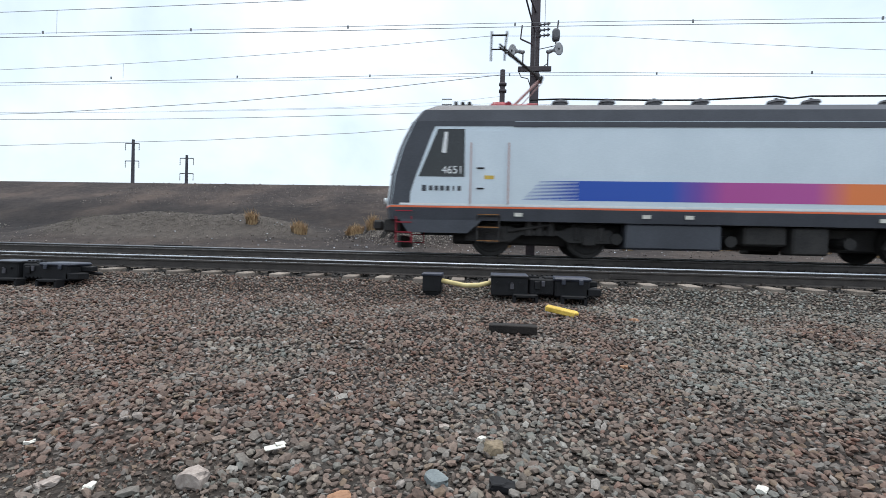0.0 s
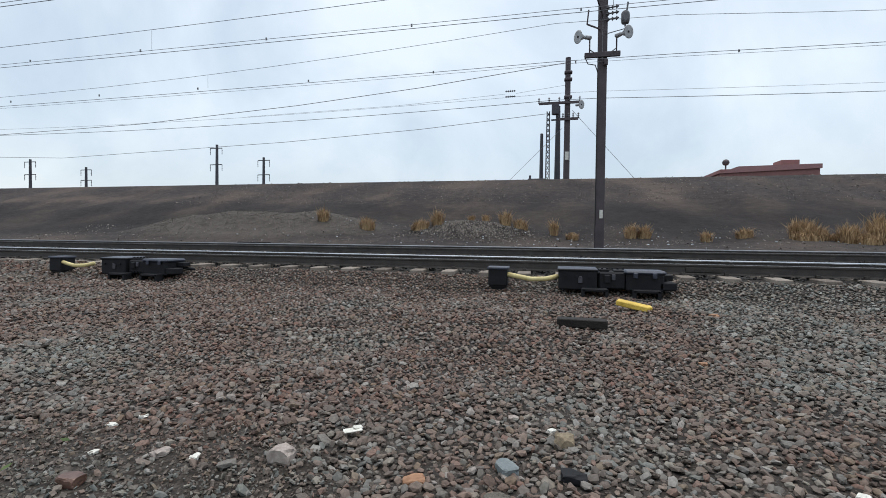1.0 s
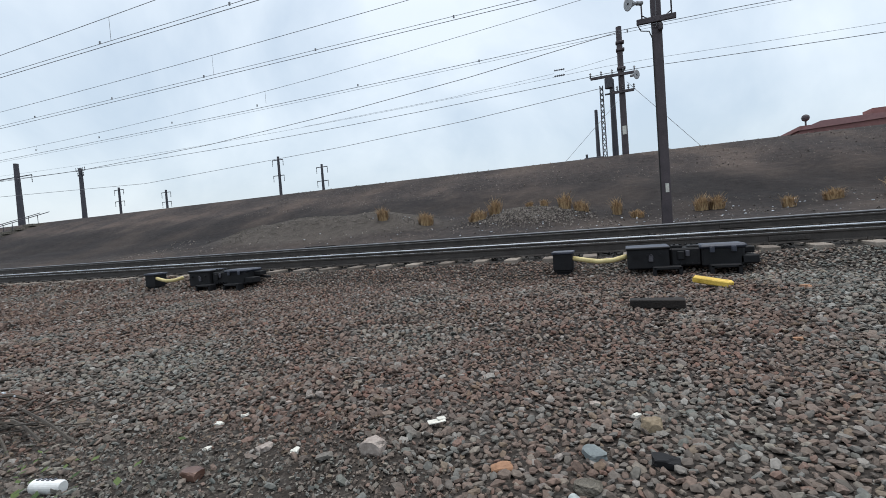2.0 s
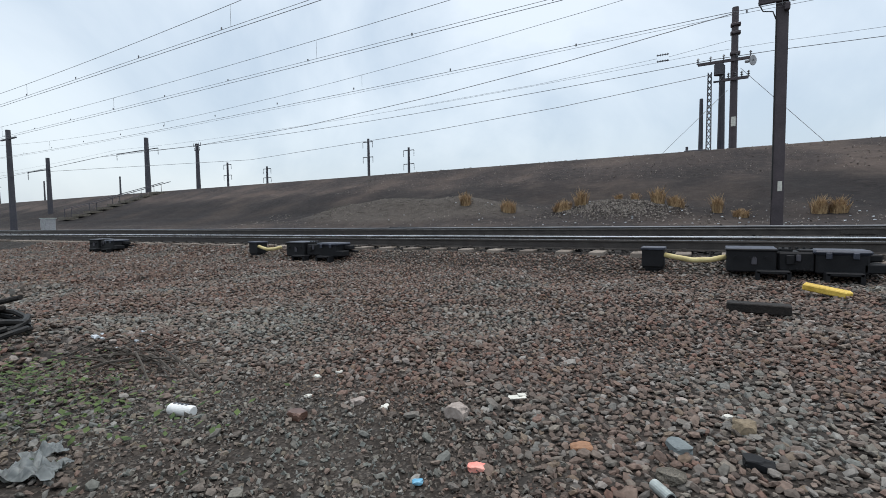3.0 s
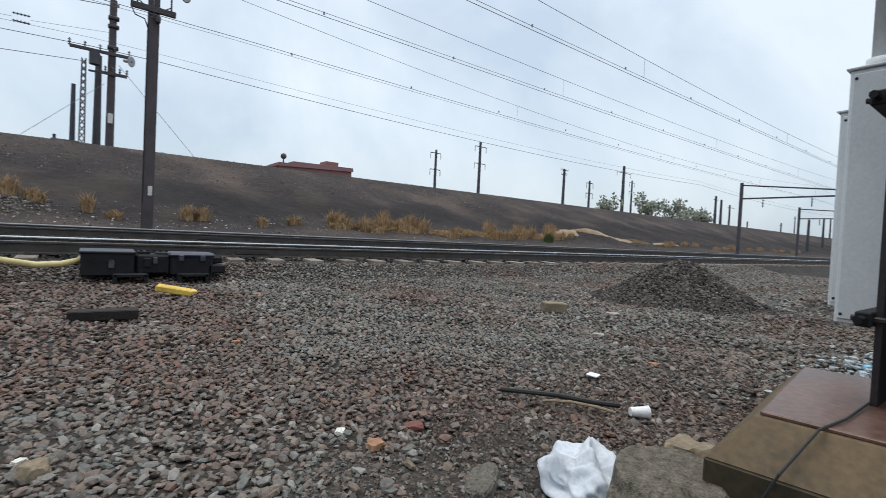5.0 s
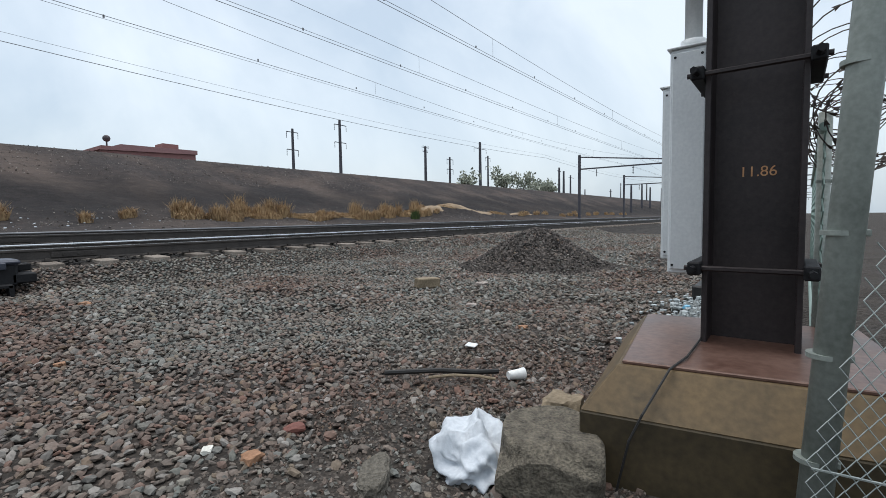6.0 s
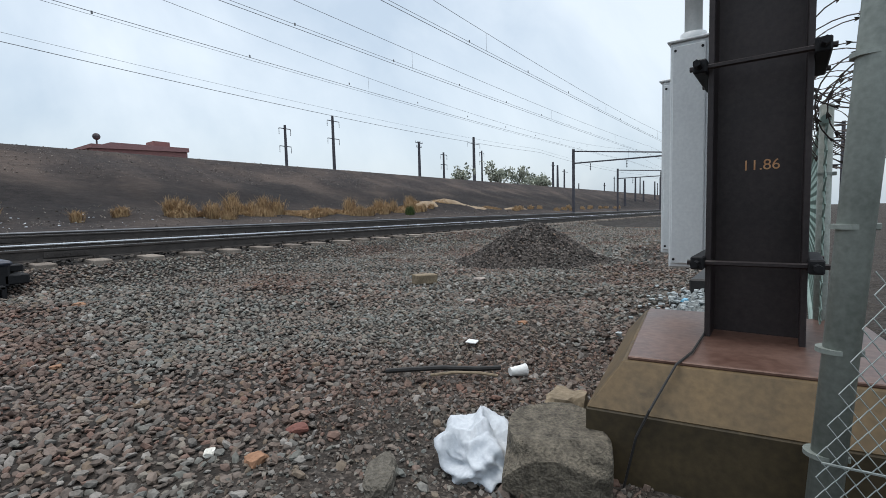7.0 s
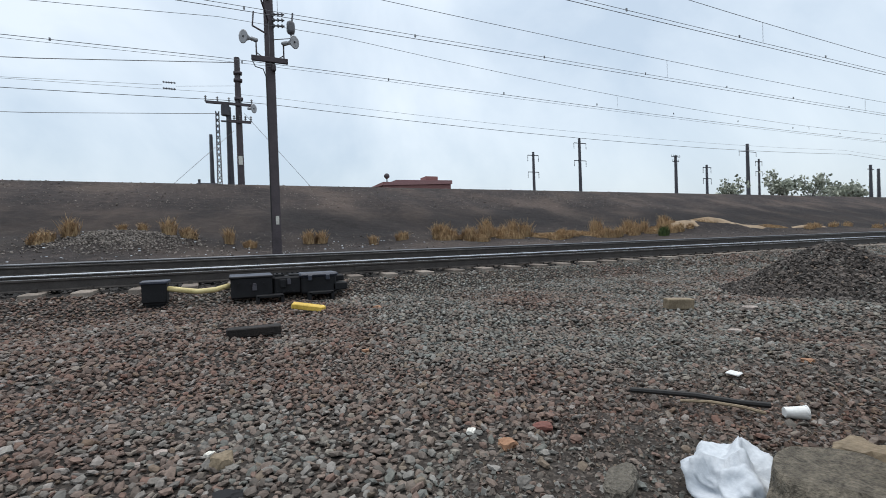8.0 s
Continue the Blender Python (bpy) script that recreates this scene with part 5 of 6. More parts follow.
def lattice_pole():
    z0 = gz(-0.4, 42.5) - 0.3
    t = thing("lattice_pole", pose(-0.4, 42.5, z0), "slim dark lattice pole on the embankment", "lattice pole")
    h = 12.4 - z0
    bm = B()
    for sx in (-1, 1):
        for sy in (-1, 1):
            rod(bm, (sx * 0.17, sy * 0.17, 0), (sx * 0.11, sy * 0.11, h), 0.042, n=5)
    n = 14
    for i in range(n):
        a, b = h * i / n, h * (i + 1) / n
        for sy in (-1, 1):
            rod(bm, (-0.15, sy * 0.15, a), (0.15, sy * 0.15, b), 0.02, n=4)
            rod(bm, (0.15, sy * 0.15, a), (-0.15, sy * 0.15, b), 0.02, n=4)
    part("frame", bm, M_FARMAST, t)
    bm = B()
    bx(bm, (-0.9, 0, 0.4), (1.6, 0.5, 0.6), bev=0.05)
    rod(bm, (-1.5, 0, 0.5), (-1.5, 0, 1.0), 0.1)
    part("switch_gear", bm, M_FARMAST, t)


lattice_pole()


# ---- building, trees, hut and stair in the distance ----
def red_building():
    x0, x1, y = 26.9, 41.0, 85.0
    t = thing("brick_building", pose(0, y, 0), "low red brick building behind the embankment", "building")
    bm = B()
    bx(bm, ((x0 + x1) / 2, 5, 9.2), (x1 - x0, 10, 7.6))
    part("wall", bm, M_BRICKRED, t)
    bm = B()
    prism(bm, [(x0 - 0.4, 12.3), (x1 + 0.2, 12.9), (x1 + 0.2, 13.6), (x0 + 2.5, 13.4)], -0.3, 10.3)
    part("roof", bm, M_REDROOF, t, "low red roof")
    bm = B()
    bx(bm, (x1 - 3.0, 4, 13.9), (2.6, 3, 1.6))
    part("roof_house", bm, M_BRICKRED, t)
    for i in range(6):
        bm = B()
        bx(bm, (x0 + 1.6 + i * 2.5, -0.02, 10.2), (1.2, 0.12, 1.6))
        part("window", bm, M_GLASS, t, "dark window")
    bm = B()
    rod(bm, (x0 + 1.4, 2, 12), (x0 + 1.4, 2, 14.2), 0.12, n=6)
    got = bmesh.ops.create_icosphere(bm, subdivisions=2, radius=0.55)["verts"]
    bmesh.ops.translate(bm, vec=(x0 + 1.4, 2, 14.4), verts=got)
    part("vent_cowl", bm, M_MAST, t, "round dark vent cowl")


red_building()


def tree(x, y, h, w, seed, thin=1.0):
    rng = random.Random(seed)
    z0 = gz(x, y) - 0.3
    t = thing("tree", pose(x, y, z0), "distant tree in thin spring leaf", "tree", "distant trees")
    bm = B()
    rod(bm, (0, 0, 0), (0, 0, h * 0.5), 0.28, 0.16, 7)
    tips = []
    for i in range(9):
        a = rng.uniform(0, 6.28)
        b = Vector((0, 0, h * rng.uniform(0.28, 0.5)))
        e = Vector((math.cos(a) * w * rng.uniform(0.3, 0.8), math.sin(a) * w * 0.6, h * rng.uniform(0.6, 0.98)))
        rod(bm, b, e, 0.09, 0.03, 5)
        tips += [e, b.lerp(e, 0.6)]
    part("trunk", bm, M_BARK, t)
    bm = B()
    for p in tips:
        for _ in range(int(34 * thin)):
            c = p + Vector((rng.gauss(0, w * 0.2), rng.gauss(0, w * 0.2), rng.gauss(0, h * 0.08)))
            s = rng.uniform(0.18, 0.42)
            q = Euler((rng.uniform(0, 6), rng.uniform(0, 6), rng.uniform(0, 6))).to_matrix()
            bm.faces.new([bm.verts.new(c + q @ Vector(v)) for v in ((-s, -s * 0.6, 0), (s, -s * 0.5, 0.1 * s), (s * 0.7, s * 0.6, 0), (-s * 0.6, s * 0.7, 0.1 * s))])
    part("crown", bm, M_LEAF, t)


for x, y, h, w, sd, th in ((90, 60, 6.0, 3.2, 1, 0.5), (106, 60, 7.6, 3.6, 2, 1.0), (119, 61, 7.4, 4.0, 3, 0.7), (127, 60, 6.2, 4.2, 4, 1.1), (136, 62, 5.6, 3.6, 5, 1.0)):
    tree(x, y, h, w, sd, th)


# ---- fence, razor wire, posts ----
def chain_link(name, a, b, h, mat, label, z0=0.0, cell=0.055, r=0.0022, lean=0.0, group="chain-link fences", drape=None):
    """A chain-link panel from a to b: crossing wires bent in zigzag."""
    a, b = Vector((*a, z0)), Vector((*b, z0))
    d = b - a
    n = int(d.length / cell)
    d.normalize()
    nrm = Vector((-d.y, d.x, 0))
    bm = B()
    rise = cell * 1.45
    rows = int(h / rise)
    for i in range(n):
        pts = []
        top = rows if drape is None else min(rows, int((drape[0] + drape[1] * i * cell) / rise))
        for j in range(top + 1):
            s = i + (0.5 if (i + j) % 2 else -0.5) * 1.04
            pts.append(a + d * (s * cell) + Vector((0, 0, j * rise)) + nrm * (lean * j * rise + (0.003 if (i + j) % 2 else -0.003)))
        for p, q in zip(pts, pts[1:]):
            w = (q - p).normalized()
            u = w.cross(nrm).normalized() * r
            v = nrm * r
            ring = [[bm.verts.new(e + k) for k in (u, v, -u, -v)] for e in (p, q)]
            for k in range(4):
                bm.faces.new((ring[0][k], ring[0][(k + 1) % 4], ring[1][(k + 1) % 4], ring[1][k]))
    t = thing(name, Matrix(), label, "fence", group)
    part("wire_mesh", bm, mat, t)
    for z in (0.06, h * 0.5, h - 0.04) if drape is None else (0.3,):
        bm = B()
        o = nrm * (lean * z)
        tube(bm, [a + o + Vector((0, 0, z)), b + o + Vector((0, 0, z))], 0.004, 5)
        part("tension_wire", bm, mat, t)
    return t


def fence_post(x, y, h, r, label, lean=(0, 0), bands=()):
    t = thing("fence_post", pose(x, y, 0), label, "fence post", "fence posts")
    bm = B()
    rod(bm, (0, 0, -0.3), (lean[0], lean[1], h), r, n=20)
    part("pipe", bm, M_POST, t, smooth=True)
    for z in bands:
        bm = B()
        k = z / h
        rod(bm, (lean[0] * k, lean[1] * k, z - 0.007), (lean[0] * k, lean[1] * k, z + 0.007), r * 1.06, n=20)
        bx(bm, (lean[0] * k - r * 0.2, lean[1] * k - r * 1.25, z), (0.012, 0.022, 0.02), bev=0.003)
        part("tension_band", bm, M_POST, t)
    return t


def razor_coil(a, b, radius, turns, label, seed=0):
    """A coil of barbed tape between a and b."""
    rng = random.Random(seed)
    a, b = Vector(a), Vector(b)
    ax = (b - a).normalized()
    u = ax.cross(Vector((0, 0, 1))).normalized()
    v = u.cross(ax)
    bm = B()
    pts, k = [], 26
    for i in range(turns * k + 1):
        th = 2 * math.pi * i / k
        rr = radius * (1 + 0.10 * math.sin(th * 0.37 + seed) + 0.05 * math.sin(th * 1.7))
        pts.append(a + (b - a) * (i / (turns * k)) + (u * math.cos(th) + v * math.sin(th)) * rr + ax * 0.05 * math.sin(th * 0.5))
    tube(bm, pts, 0.0035, 4)
    for i in range(2, len(pts) - 1, 2):
        p = pts[i]
        d = (pts[i + 1] - p).normalized()
        s = d.cross(Vector((rng.uniform(-1, 1), rng.uniform(-1, 1), rng.uniform(-1, 1)))).normalized() * 0.016
        for sg in (-1, 1):
            q = [bm.verts.new(p + d * e + s * sg * w) for e, w in ((-0.016, 0.15), (0.016, 0.15), (0.022, 1.0))]
            bm.faces.new(q)
    return tagged(part("razor_wire", bm, M_RUSTWIRE), label, "razor wire", "razor wire coils")


# east of the camera
fence_post(1.97, 0.135, 3.4, 0.044, "weathered grey steel fence post with tension bands", (0.0, -0.22), (0.30, 0.62, 0.98, 1.45))
chain_link("chain_link_fence", (1.90, 0.12), (1.93, -0.48), 1.27, M_GALV, "loose grey chain-link mesh tied to the post", 0.0, 0.022, 0.0017, drape=(0.36, 4.6))
chain_link("chain_link_fence", (3.2, 0.07), (9.5, -0.02), 1.5, M_GREENFENCE, "green coated chain-link fence", 0.0, 0.045, 0.0032)
razor_coil((2.9, -0.06, 1.78), (6.5, 0.0, 1.78), 0.27, 13, "rusting coil of razor wire along the fence top", 1)
razor_coil((3.0, -0.12, 1.52), (4.3, -0.10, 1.50), 0.22, 8, "loose razor wire round the post", 4)
fence_post(3.35, 0.065, 1.55, 0.03, "green steel fence post on the fence line", (0, 0), (0.5, 1.2))
for z in (0.28, 1.46):
    bm = B()
    rod(bm, (3.2, 0.075, z), (9.5, -0.015, z), 0.022, n=10)
    tagged(part("fence_rail", bm, M_GREENFENCE), "green steel rail of the fence", "fence rail", "fence rails")

# west of the camera
chain_link("chain_link_fence", (-1.15, -0.20), (-2.92, 0.09), 1.36, M_WESTFENCE, "pale green chain-link fence", 0.0, 0.023, 0.0018)
chain_link("chain_link_fence", (-2.92, 0.09), (-8.5, 0.62), 1.36, M_FENCE, "grey chain-link fence behind the timber posts", 0.0, 0.04, 0.0026)
for i, (x, y) in enumerate(((-2.90, 0.085), (-4.6, 0.25), (-6.6, 0.44), (-8.4, 0.61))):
    fence_post(x, y, 1.42, 0.024, "galvanised steel post of the fence", (0, 0), (0.5, 1.1))
razor_coil((-2.05, -0.16, 1.55), (-3.0, -0.02, 1.60), 0.25, 10, "tangled coil of rusty razor wire on the fence top", 2)
razor_coil((-2.98, 0.13, 1.40), (-3.0, 0.15, 1.06), 0.07, 5, "loose razor wire hanging down the post", 3)
strands = thing("barbed_strands", Matrix(), "bundle of rusty barbed strands on the post", "barbed wire")
for dx in (0.0, 0.02, -0.015, 0.035, -0.04, 0.055, 0.075, -0.06):
    bm = B()
    tube(bm, [(-2.70, 0.0, 1.62), (-2.85 + dx, 0.08, 1.3), (-2.92 - dx, 0.14 + dx, 1.03)], 0.006, 5)
    part("strand", bm, M_RUSTWIRE, strands)
bm = B()
tube(bm, [(-2.2, -0.05, 1.35), (-2.5, 0.02, 1.2), (-2.85, 0.1, 1.02)], 0.004, 4)
part("strand", bm, M_RUSTWIRE, strands)
bm = B()
rod(bm, (-2.3, -0.16, 1.38), (-2.6, -0.02, 1.82), 0.014, n=8)
tagged(part("steel_arm", bm, M_MAST), "slanted steel arm that holds the razor wire", "steel arm")


def timber_post(x, y, w, d, h, tilt, seed, label):
    bm = B()
    bx(bm, (0, 0, h / 2 - 0.1), (w, d, h + 0.2), bev=0.012)
    bmesh.ops.subdivide_edges(bm, edges=list(bm.edges), cuts=4, use_grid_fill=True)
    for v in bm.verts:
        v.co += Vector((noise.noise(v.co * 4 + Vector((seed, 0, 0))), noise.noise(v.co * 4 + Vector((0, seed, 0))), 0.6 * noise.noise(v.co * 5 + Vector((0, 0, seed))))) * 0.022
    ob = part("timber_post", bm, M_DARKWOOD)
    ob.matrix_basis = pose(x, y, 0, tilt[0], tilt[1], tilt[2])
    return tagged(ob, label, "timber post", "timber posts")


timber_post(-2.99, 0.19, 0.15, 0.15, 1.04, (0, 1, 8), 1, "tall dark charred timber post")
timber_post(-2.79, 0.15, 0.15, 0.18, 0.56, (1, -2, 12), 5, "short dark sawn timber post")
bm = B()
bx(bm, (0, 0, 0.06), (0.16, 0.13, 0.14), bev=0.012)
tagged(part("timber_offcut", bm, M_DARKWOOD), "dark timber offcut lying on the ground", "timber offcut").matrix_basis = pose(-2.62, 0.31, -0.01, 8, -12, 30)
bm = B()
rod(bm, (0, 0, -0.2), (0, 0, 6.5), 0.017, 0.013, 10)
rod(bm, (0, 0, 0.2), (0, 0, 1.25), 0.024, n=10)
tagged(part("thin_pole", bm, M_MAST), "thin dark steel pole by the fence", "pole").matrix_basis = pose(-3.28, 0.27, 0)
# slotted pipe threaded through the fence
t = thing("slotted_pipe", pose(-1.88, -0.10, 0.725), "olive-yellow steel pipe with a slot, rusting at one end", "pipe")
bm = B()
rod(bm, (0.17, 0.0, -0.012), (-0.20, 0.07, 0.015), 0.033, n=18)
rod(bm, (-0.20, 0.07, 0.015), (-0.27, 0.095, 0.02), 0.033, 0.026, n=18)
part("mouth", bm, M_PIPE, t, smooth=True)
bm = B()
rod(bm, (-0.27, 0.095, 0.02), (-0.62, 0.24, 0.085), 0.025, n=14)
part("shank", bm, M_RUSTPIPE, t, "flaking rusty shank", smooth=True)
# no opening is cut: a black bar stands for the shade inside the slot
bm = B()
bx(bm, (-0.16, 0.056, 0.052), (0.10, 0.03, 0.02))
part("slot", bm, M_BLACKIRON, t, "black bar painted as the shaded slot")


# ---- debris on the ground ----
def rock(x, y, s, mat, seed, label, dz=0.0, rz=0.0, name="rock", detail=3, rough=0.22):
    bm = B()
    lump(bm, (0, 0, 0), s, rough, detail, seed)
    ob = part(name, bm, mat)
    ob.matrix_basis = pose(x, y, gz(x, y) + s[2] * 0.45 + dz, 0, 0, rz)
    return tagged(ob, label, "rock", "large loose rocks")


rock(1.98, 0.95, (0.29, 0.25, 0.185), M_AGGREGATE, 3, "broken grey concrete lump beside the pedestal", -0.02, 20, "concrete_lump", 5, 0.17)
rock(2.50, 1.12, (0.15, 0.12, 0.10), M_TAN_ROCK, 9, "rounded tan boulder by the pedestal", 0, 10)
rock(1.50, 1.50, (0.17, 0.07, 0.06), M_ROCK, 14, "long tan rock half sunk in cinders", -0.01, 35)
rock(-0.28, 1.86, (0.07, 0.06, 0.035), M_ROCK, 17, "flat grey stone among the ballast")
rock(0.0, 2.5, (0.065, 0.055, 0.06), M_TAN_ROCK, 21, "blocky tan stone among the ballast")
rock(0.03, 2.1, (0.07, 0.05, 0.035), M_BLACKIRON, 23, "black cinder lump among the ballast")
rock(-1.30, 1.94, (0.078, 0.06, 0.055), M_PALE, 25, "pale pinkish stone among the ballast")
rock(1.29, 2.03, (0.055, 0.045, 0.03), M_ORANGE_ROCK, 29, "orange stone among the ballast")
rock(-1.25, 0.92, (0.17, 0.14, 0.05), M_ROCK, 31, "low muddy stone sunk in the dirt", -0.03)
rock(-0.72, 1.16, (0.11, 0.10, 0.08), M_ROCK, 33, "grey-brown stone sunk in the dirt", -0.01)
rock(-2.05, 1.55, (0.06, 0.045, 0.035), M_RUST, 35, "rust-red stone in the dirt")
for i, (x, y) in enumerate(((-2.55, -0.02), (-2.4, 0.12), (-2.32, -0.1), (-2.5, -0.2), (-2.2, 0.02))):
    rock(x, y, (0.08, 0.06, 0.045), M_ROCK, 40 + i, "grey rubble stone at the foot of the fence")
# timber block lying on the ballast
bm = B()
bx(bm, (0, 0, 0.09), (0.38, 0.14, 0.14), bev=0.012)
tagged(part("wood_block", bm, M_TAN_ROCK), "pale weathered wooden block", "wood block").matrix_basis = pose(5.5, 4.45, gz(5.5, 4.45), 4, 3, -14)
bm = B()
bx(bm, (0, 0, 0.05), (0.58, 0.15, 0.10), bev=0.01)
tagged(part("timber_plank", bm, M_DARKWOOD), "dark square timber lying in the ballast", "timber plank").matrix_basis = pose(0.30, 5.82, gz(0.30, 5.82) + 0.035, 3, 0, -3)
t = thing("yellow_block", pose(1.12, 7.30, gz(1.12, 7.3) + 0.05, 6, 9, -20), "yellow painted steel block with a notched end", "marker block")
bm = B()
prism(bm, [(-0.24, -0.07), (0.22, -0.08), (0.26, 0.0), (0.22, 0.07), (-0.24, 0.07)], 0.0, 0.08, "z")
bmesh.ops.bevel(bm, geom=list(bm.edges), offset=0.012, segments=1, affect="EDGES")
part("block", bm, M_YELLOW, t)
# paper cup, paper, cable
t = thing("paper_cup", pose(2.88, 1.6, gz(2.9, 1.6) + 0.036, 0, 90, -35), "white paper cup lying on its side", "cup")
bm = B()
rod(bm, (0, 0, -0.055), (0, 0, 0.055), 0.027, 0.038, 24)
part("cup", bm, M_WHITEPLASTIC, t, smooth=False)
bm = B()
rod(bm, (0, 0, 0.050), (0, 0, 0.058), 0.041, n=24)
part("rim", bm, M_WHITEPLASTIC, t)
bm = B()
bx(bm, (0, 0, 0.006), (0.11, 0.08, 0.012), bev=0.004)
tagged(part("paper_packet", bm, M_WHITEPLASTIC), "flat white paper packet", "packet").matrix_basis = pose(3.16, 2.13, gz(3.2, 2.1) + 0.03, 6, 4, 20)
bm = B()
tube(bm, [(2.36, 2.27, 0.05), (2.45, 2.15, 0.055), (2.58, 1.98, 0.06), (2.70, 1.80, 0.05), (2.80, 1.68, 0.05)], 0.017, 8)
tagged(part("rubber_cable", bm, M_RUBBER), "length of thick black cable on the gravel", "cable")
bm = B()
tube(bm, [(2.45, 1.98, 0.05), (2.55, 1.86, 0.06), (2.62, 1.72, 0.06), (2.66, 1.62, 0.05)], 0.009, 6)
tagged(part("twig", bm, M_TAN_ROCK), "pale bent twig on the gravel", "twig")
# cable down the pedestal
bm = B()
tube(bm, [(3.30, 0.50, 0.70), (3.26, 0.47, 0.50), (3.0, 0.52, 0.452), (2.7, 0.52, 0.450), (2.35, 0.52, 0.450), (2.17, 0.55, 0.44), (2.01, 0.61, 0.30), (1.985, 0.65, 0.2), (1.97, 0.70, -0.05)], 0.005, 6)
tagged(part("ground_cable", bm, M_RUBBER), "thin black cable running down the pedestal", "cable")


def crumpled_bag():
    """A crumpled white plastic bag: a limp lump thrown into sharp folds."""
    bm = B()
    got = bmesh.ops.create_icosphere(bm, subdivisions=5, radius=1.0)["verts"]
    for v in got:
        p = v.co.copy()
        fold = 0.95 * (0.30 - abs(noise.noise(p * 1.2 + Vector((4, 2, 7))))) + 0.42 * (0.26 - abs(noise.noise(p * 2.4 + Vector((1, 8, 3)))))
        k = 0.92 + fold
        v.co = Vector((p.x * k * 0.165, p.y * k * 0.20, max(-0.02, p.z * k * (0.155 if p.y > -0.2 else 0.11) + 0.045)))
    ob = part("white_bag", bm, M_CLOTH, smooth=True)
    ob.matrix_basis = pose(1.875, 1.265, gz(1.875, 1.265) - 0.01, 0, 0, -38)
    tagged(ob, "crumpled white plastic bag lying by the concrete", "bag")


crumpled_bag()
# can
t = thing("drink_can", pose(-2.74, 1.34, gz(-2.7, 1.3) + 0.03, 0, 90, 12), "white printed drink can lying on its side", "can")
bm = B()
rod(bm, (0, 0, -0.075), (0, 0, 0.075), 0.033, n=24)
rod(bm, (0, 0, 0.075), (0, 0, 0.084), 0.033, 0.027, n=24)
rod(bm, (0, 0, -0.084), (0, 0, -0.075), 0.027, 0.033, n=24)
part("can", bm, M_WHITEPLASTIC, t)
bm = B()
for k in range(4):
    bx(bm, (-0.030, 0.006, -0.05 + k * 0.028), (0.010, 0.022, 0.014))
part("print", bm, M_LGREY, t, "dark unreadable print in plain bars")
rock(-1.0, 1.56, (0.05, 0.035, 0.02), M_PINK, 51, "crushed salmon-pink plastic scrap", 0, 20, "plastic_scrap")
rock(-1.17, 1.36, (0.028, 0.02, 0.012), M_CYAN, 52, "crumpled light blue wrapper", 0.01, 40, "wrapper")
t = thing("metal_tube", pose(-0.30, 1.70, gz(-0.3, 1.7) + 0.03, 90, 0, 40), "short grey metal tube offcut on the ballast", "tube")
bm = B()
rod(bm, (0, 0, -0.05), (0, 0, 0.05), 0.022, n=16)
part("tube", bm, M_GALV, t)
# the tube is solid; a black disc on its end paints the hollow's shade
bm = B()
rod(bm, (0, 0, 0.049), (0, 0, 0.052), 0.016, n=16)
part("bore", bm, M_BLACKIRON, t, "black disc painted as the tube's shaded bore")
# pale and coloured stones that stand out from the ballast
for i, (x, y, w, mat, label) in enumerate((
        (-2.47, 2.12, 0.034, M_WHITE_LABEL, "small white stone on the gravel"), (-2.40, 2.26, 0.030, M_WHITE_LABEL, "small white stone on the gravel"),
        (-1.90, 1.86, 0.050, M_PALE, "pale tan stone at the edge of the dirt"), (-1.70, 1.85, 0.032, M_WHITE_LABEL, "small white stone on the gravel"),
        (-2.22, 2.46, 0.028, M_PALE, "small pale stone on the gravel"), (-0.39, 2.73, 0.036, M_PALE, "small pale stone on the gravel"),
        (-0.06, 2.74, 0.032, M_WHITE_LABEL, "small white stone on the gravel"), (-2.25, 1.82, 0.026, M_WHITE_LABEL, "small white stone on the gravel"),
        (-3.54, 5.40, 0.050, M_PALE, "pale stone high on the ballast"), (-4.10, 4.60, 0.050, M_PALE, "pale stone high on the ballast"), (-0.29, 2.86, 0.038, M_PALE, "small pale stone on the gravel"),
        (1.21, 2.27, 0.036, M_WHITE_LABEL, "small white stone on the gravel"), (0.73, 5.68, 0.055, M_PALE, "pale stone high on the ballast"),
        (-0.27, 2.16, 0.072, M_SLATE, "flat blue-grey slab of slate"), (1.55, 2.10, 0.060, M_BRICK, "red brick fragment in the dirt"),
        (-0.66, 1.96, 0.062, M_ORANGE_ROCK, "flat ochre stone on the gravel"), (1.18, 4.27, 0.050, M_ORANGE_ROCK, "ochre stone on the ballast"),
        (4.05, 2.15, 0.050, M_ORANGE_ROCK, "ochre stone in the dirt"), (4.85, 3.25, 0.080, M_PALE, "flat pale stone in the dirt"), (6.10, 3.90, 0.110, M_PALE, "flat pale stone in the dirt"),
        (2.05, 6.85, 0.075, M_ORANGE_ROCK, "ochre stone on the ballast"))):
    rock(x, y, (w, w * 0.75, w * 0.42), mat, 80 + i, label, 0.006, 37 * i, "loose_rock", 3, 0.3)
bm = B()
bx(bm, (0, 0, 0.004), (0.10, 0.045, 0.006), bev=0.002)
bx(bm, (0.03, 0.012, 0.010), (0.05, 0.03, 0.006), Euler((0.1, 0.2, 0.3)).to_matrix(), bev=0.002)
tagged(part("torn_paper", bm, M_WHITE_LABEL), "torn scrap of white paper on the gravel", "paper").matrix_basis = pose(-1.10, 2.30, gz(-1.10, 2.30) + 0.03, 5, -4, 30)
bm = B()
rod(bm, (0, 0, 0), (0, 0, 0.008), 0.052, 0.048, 20)
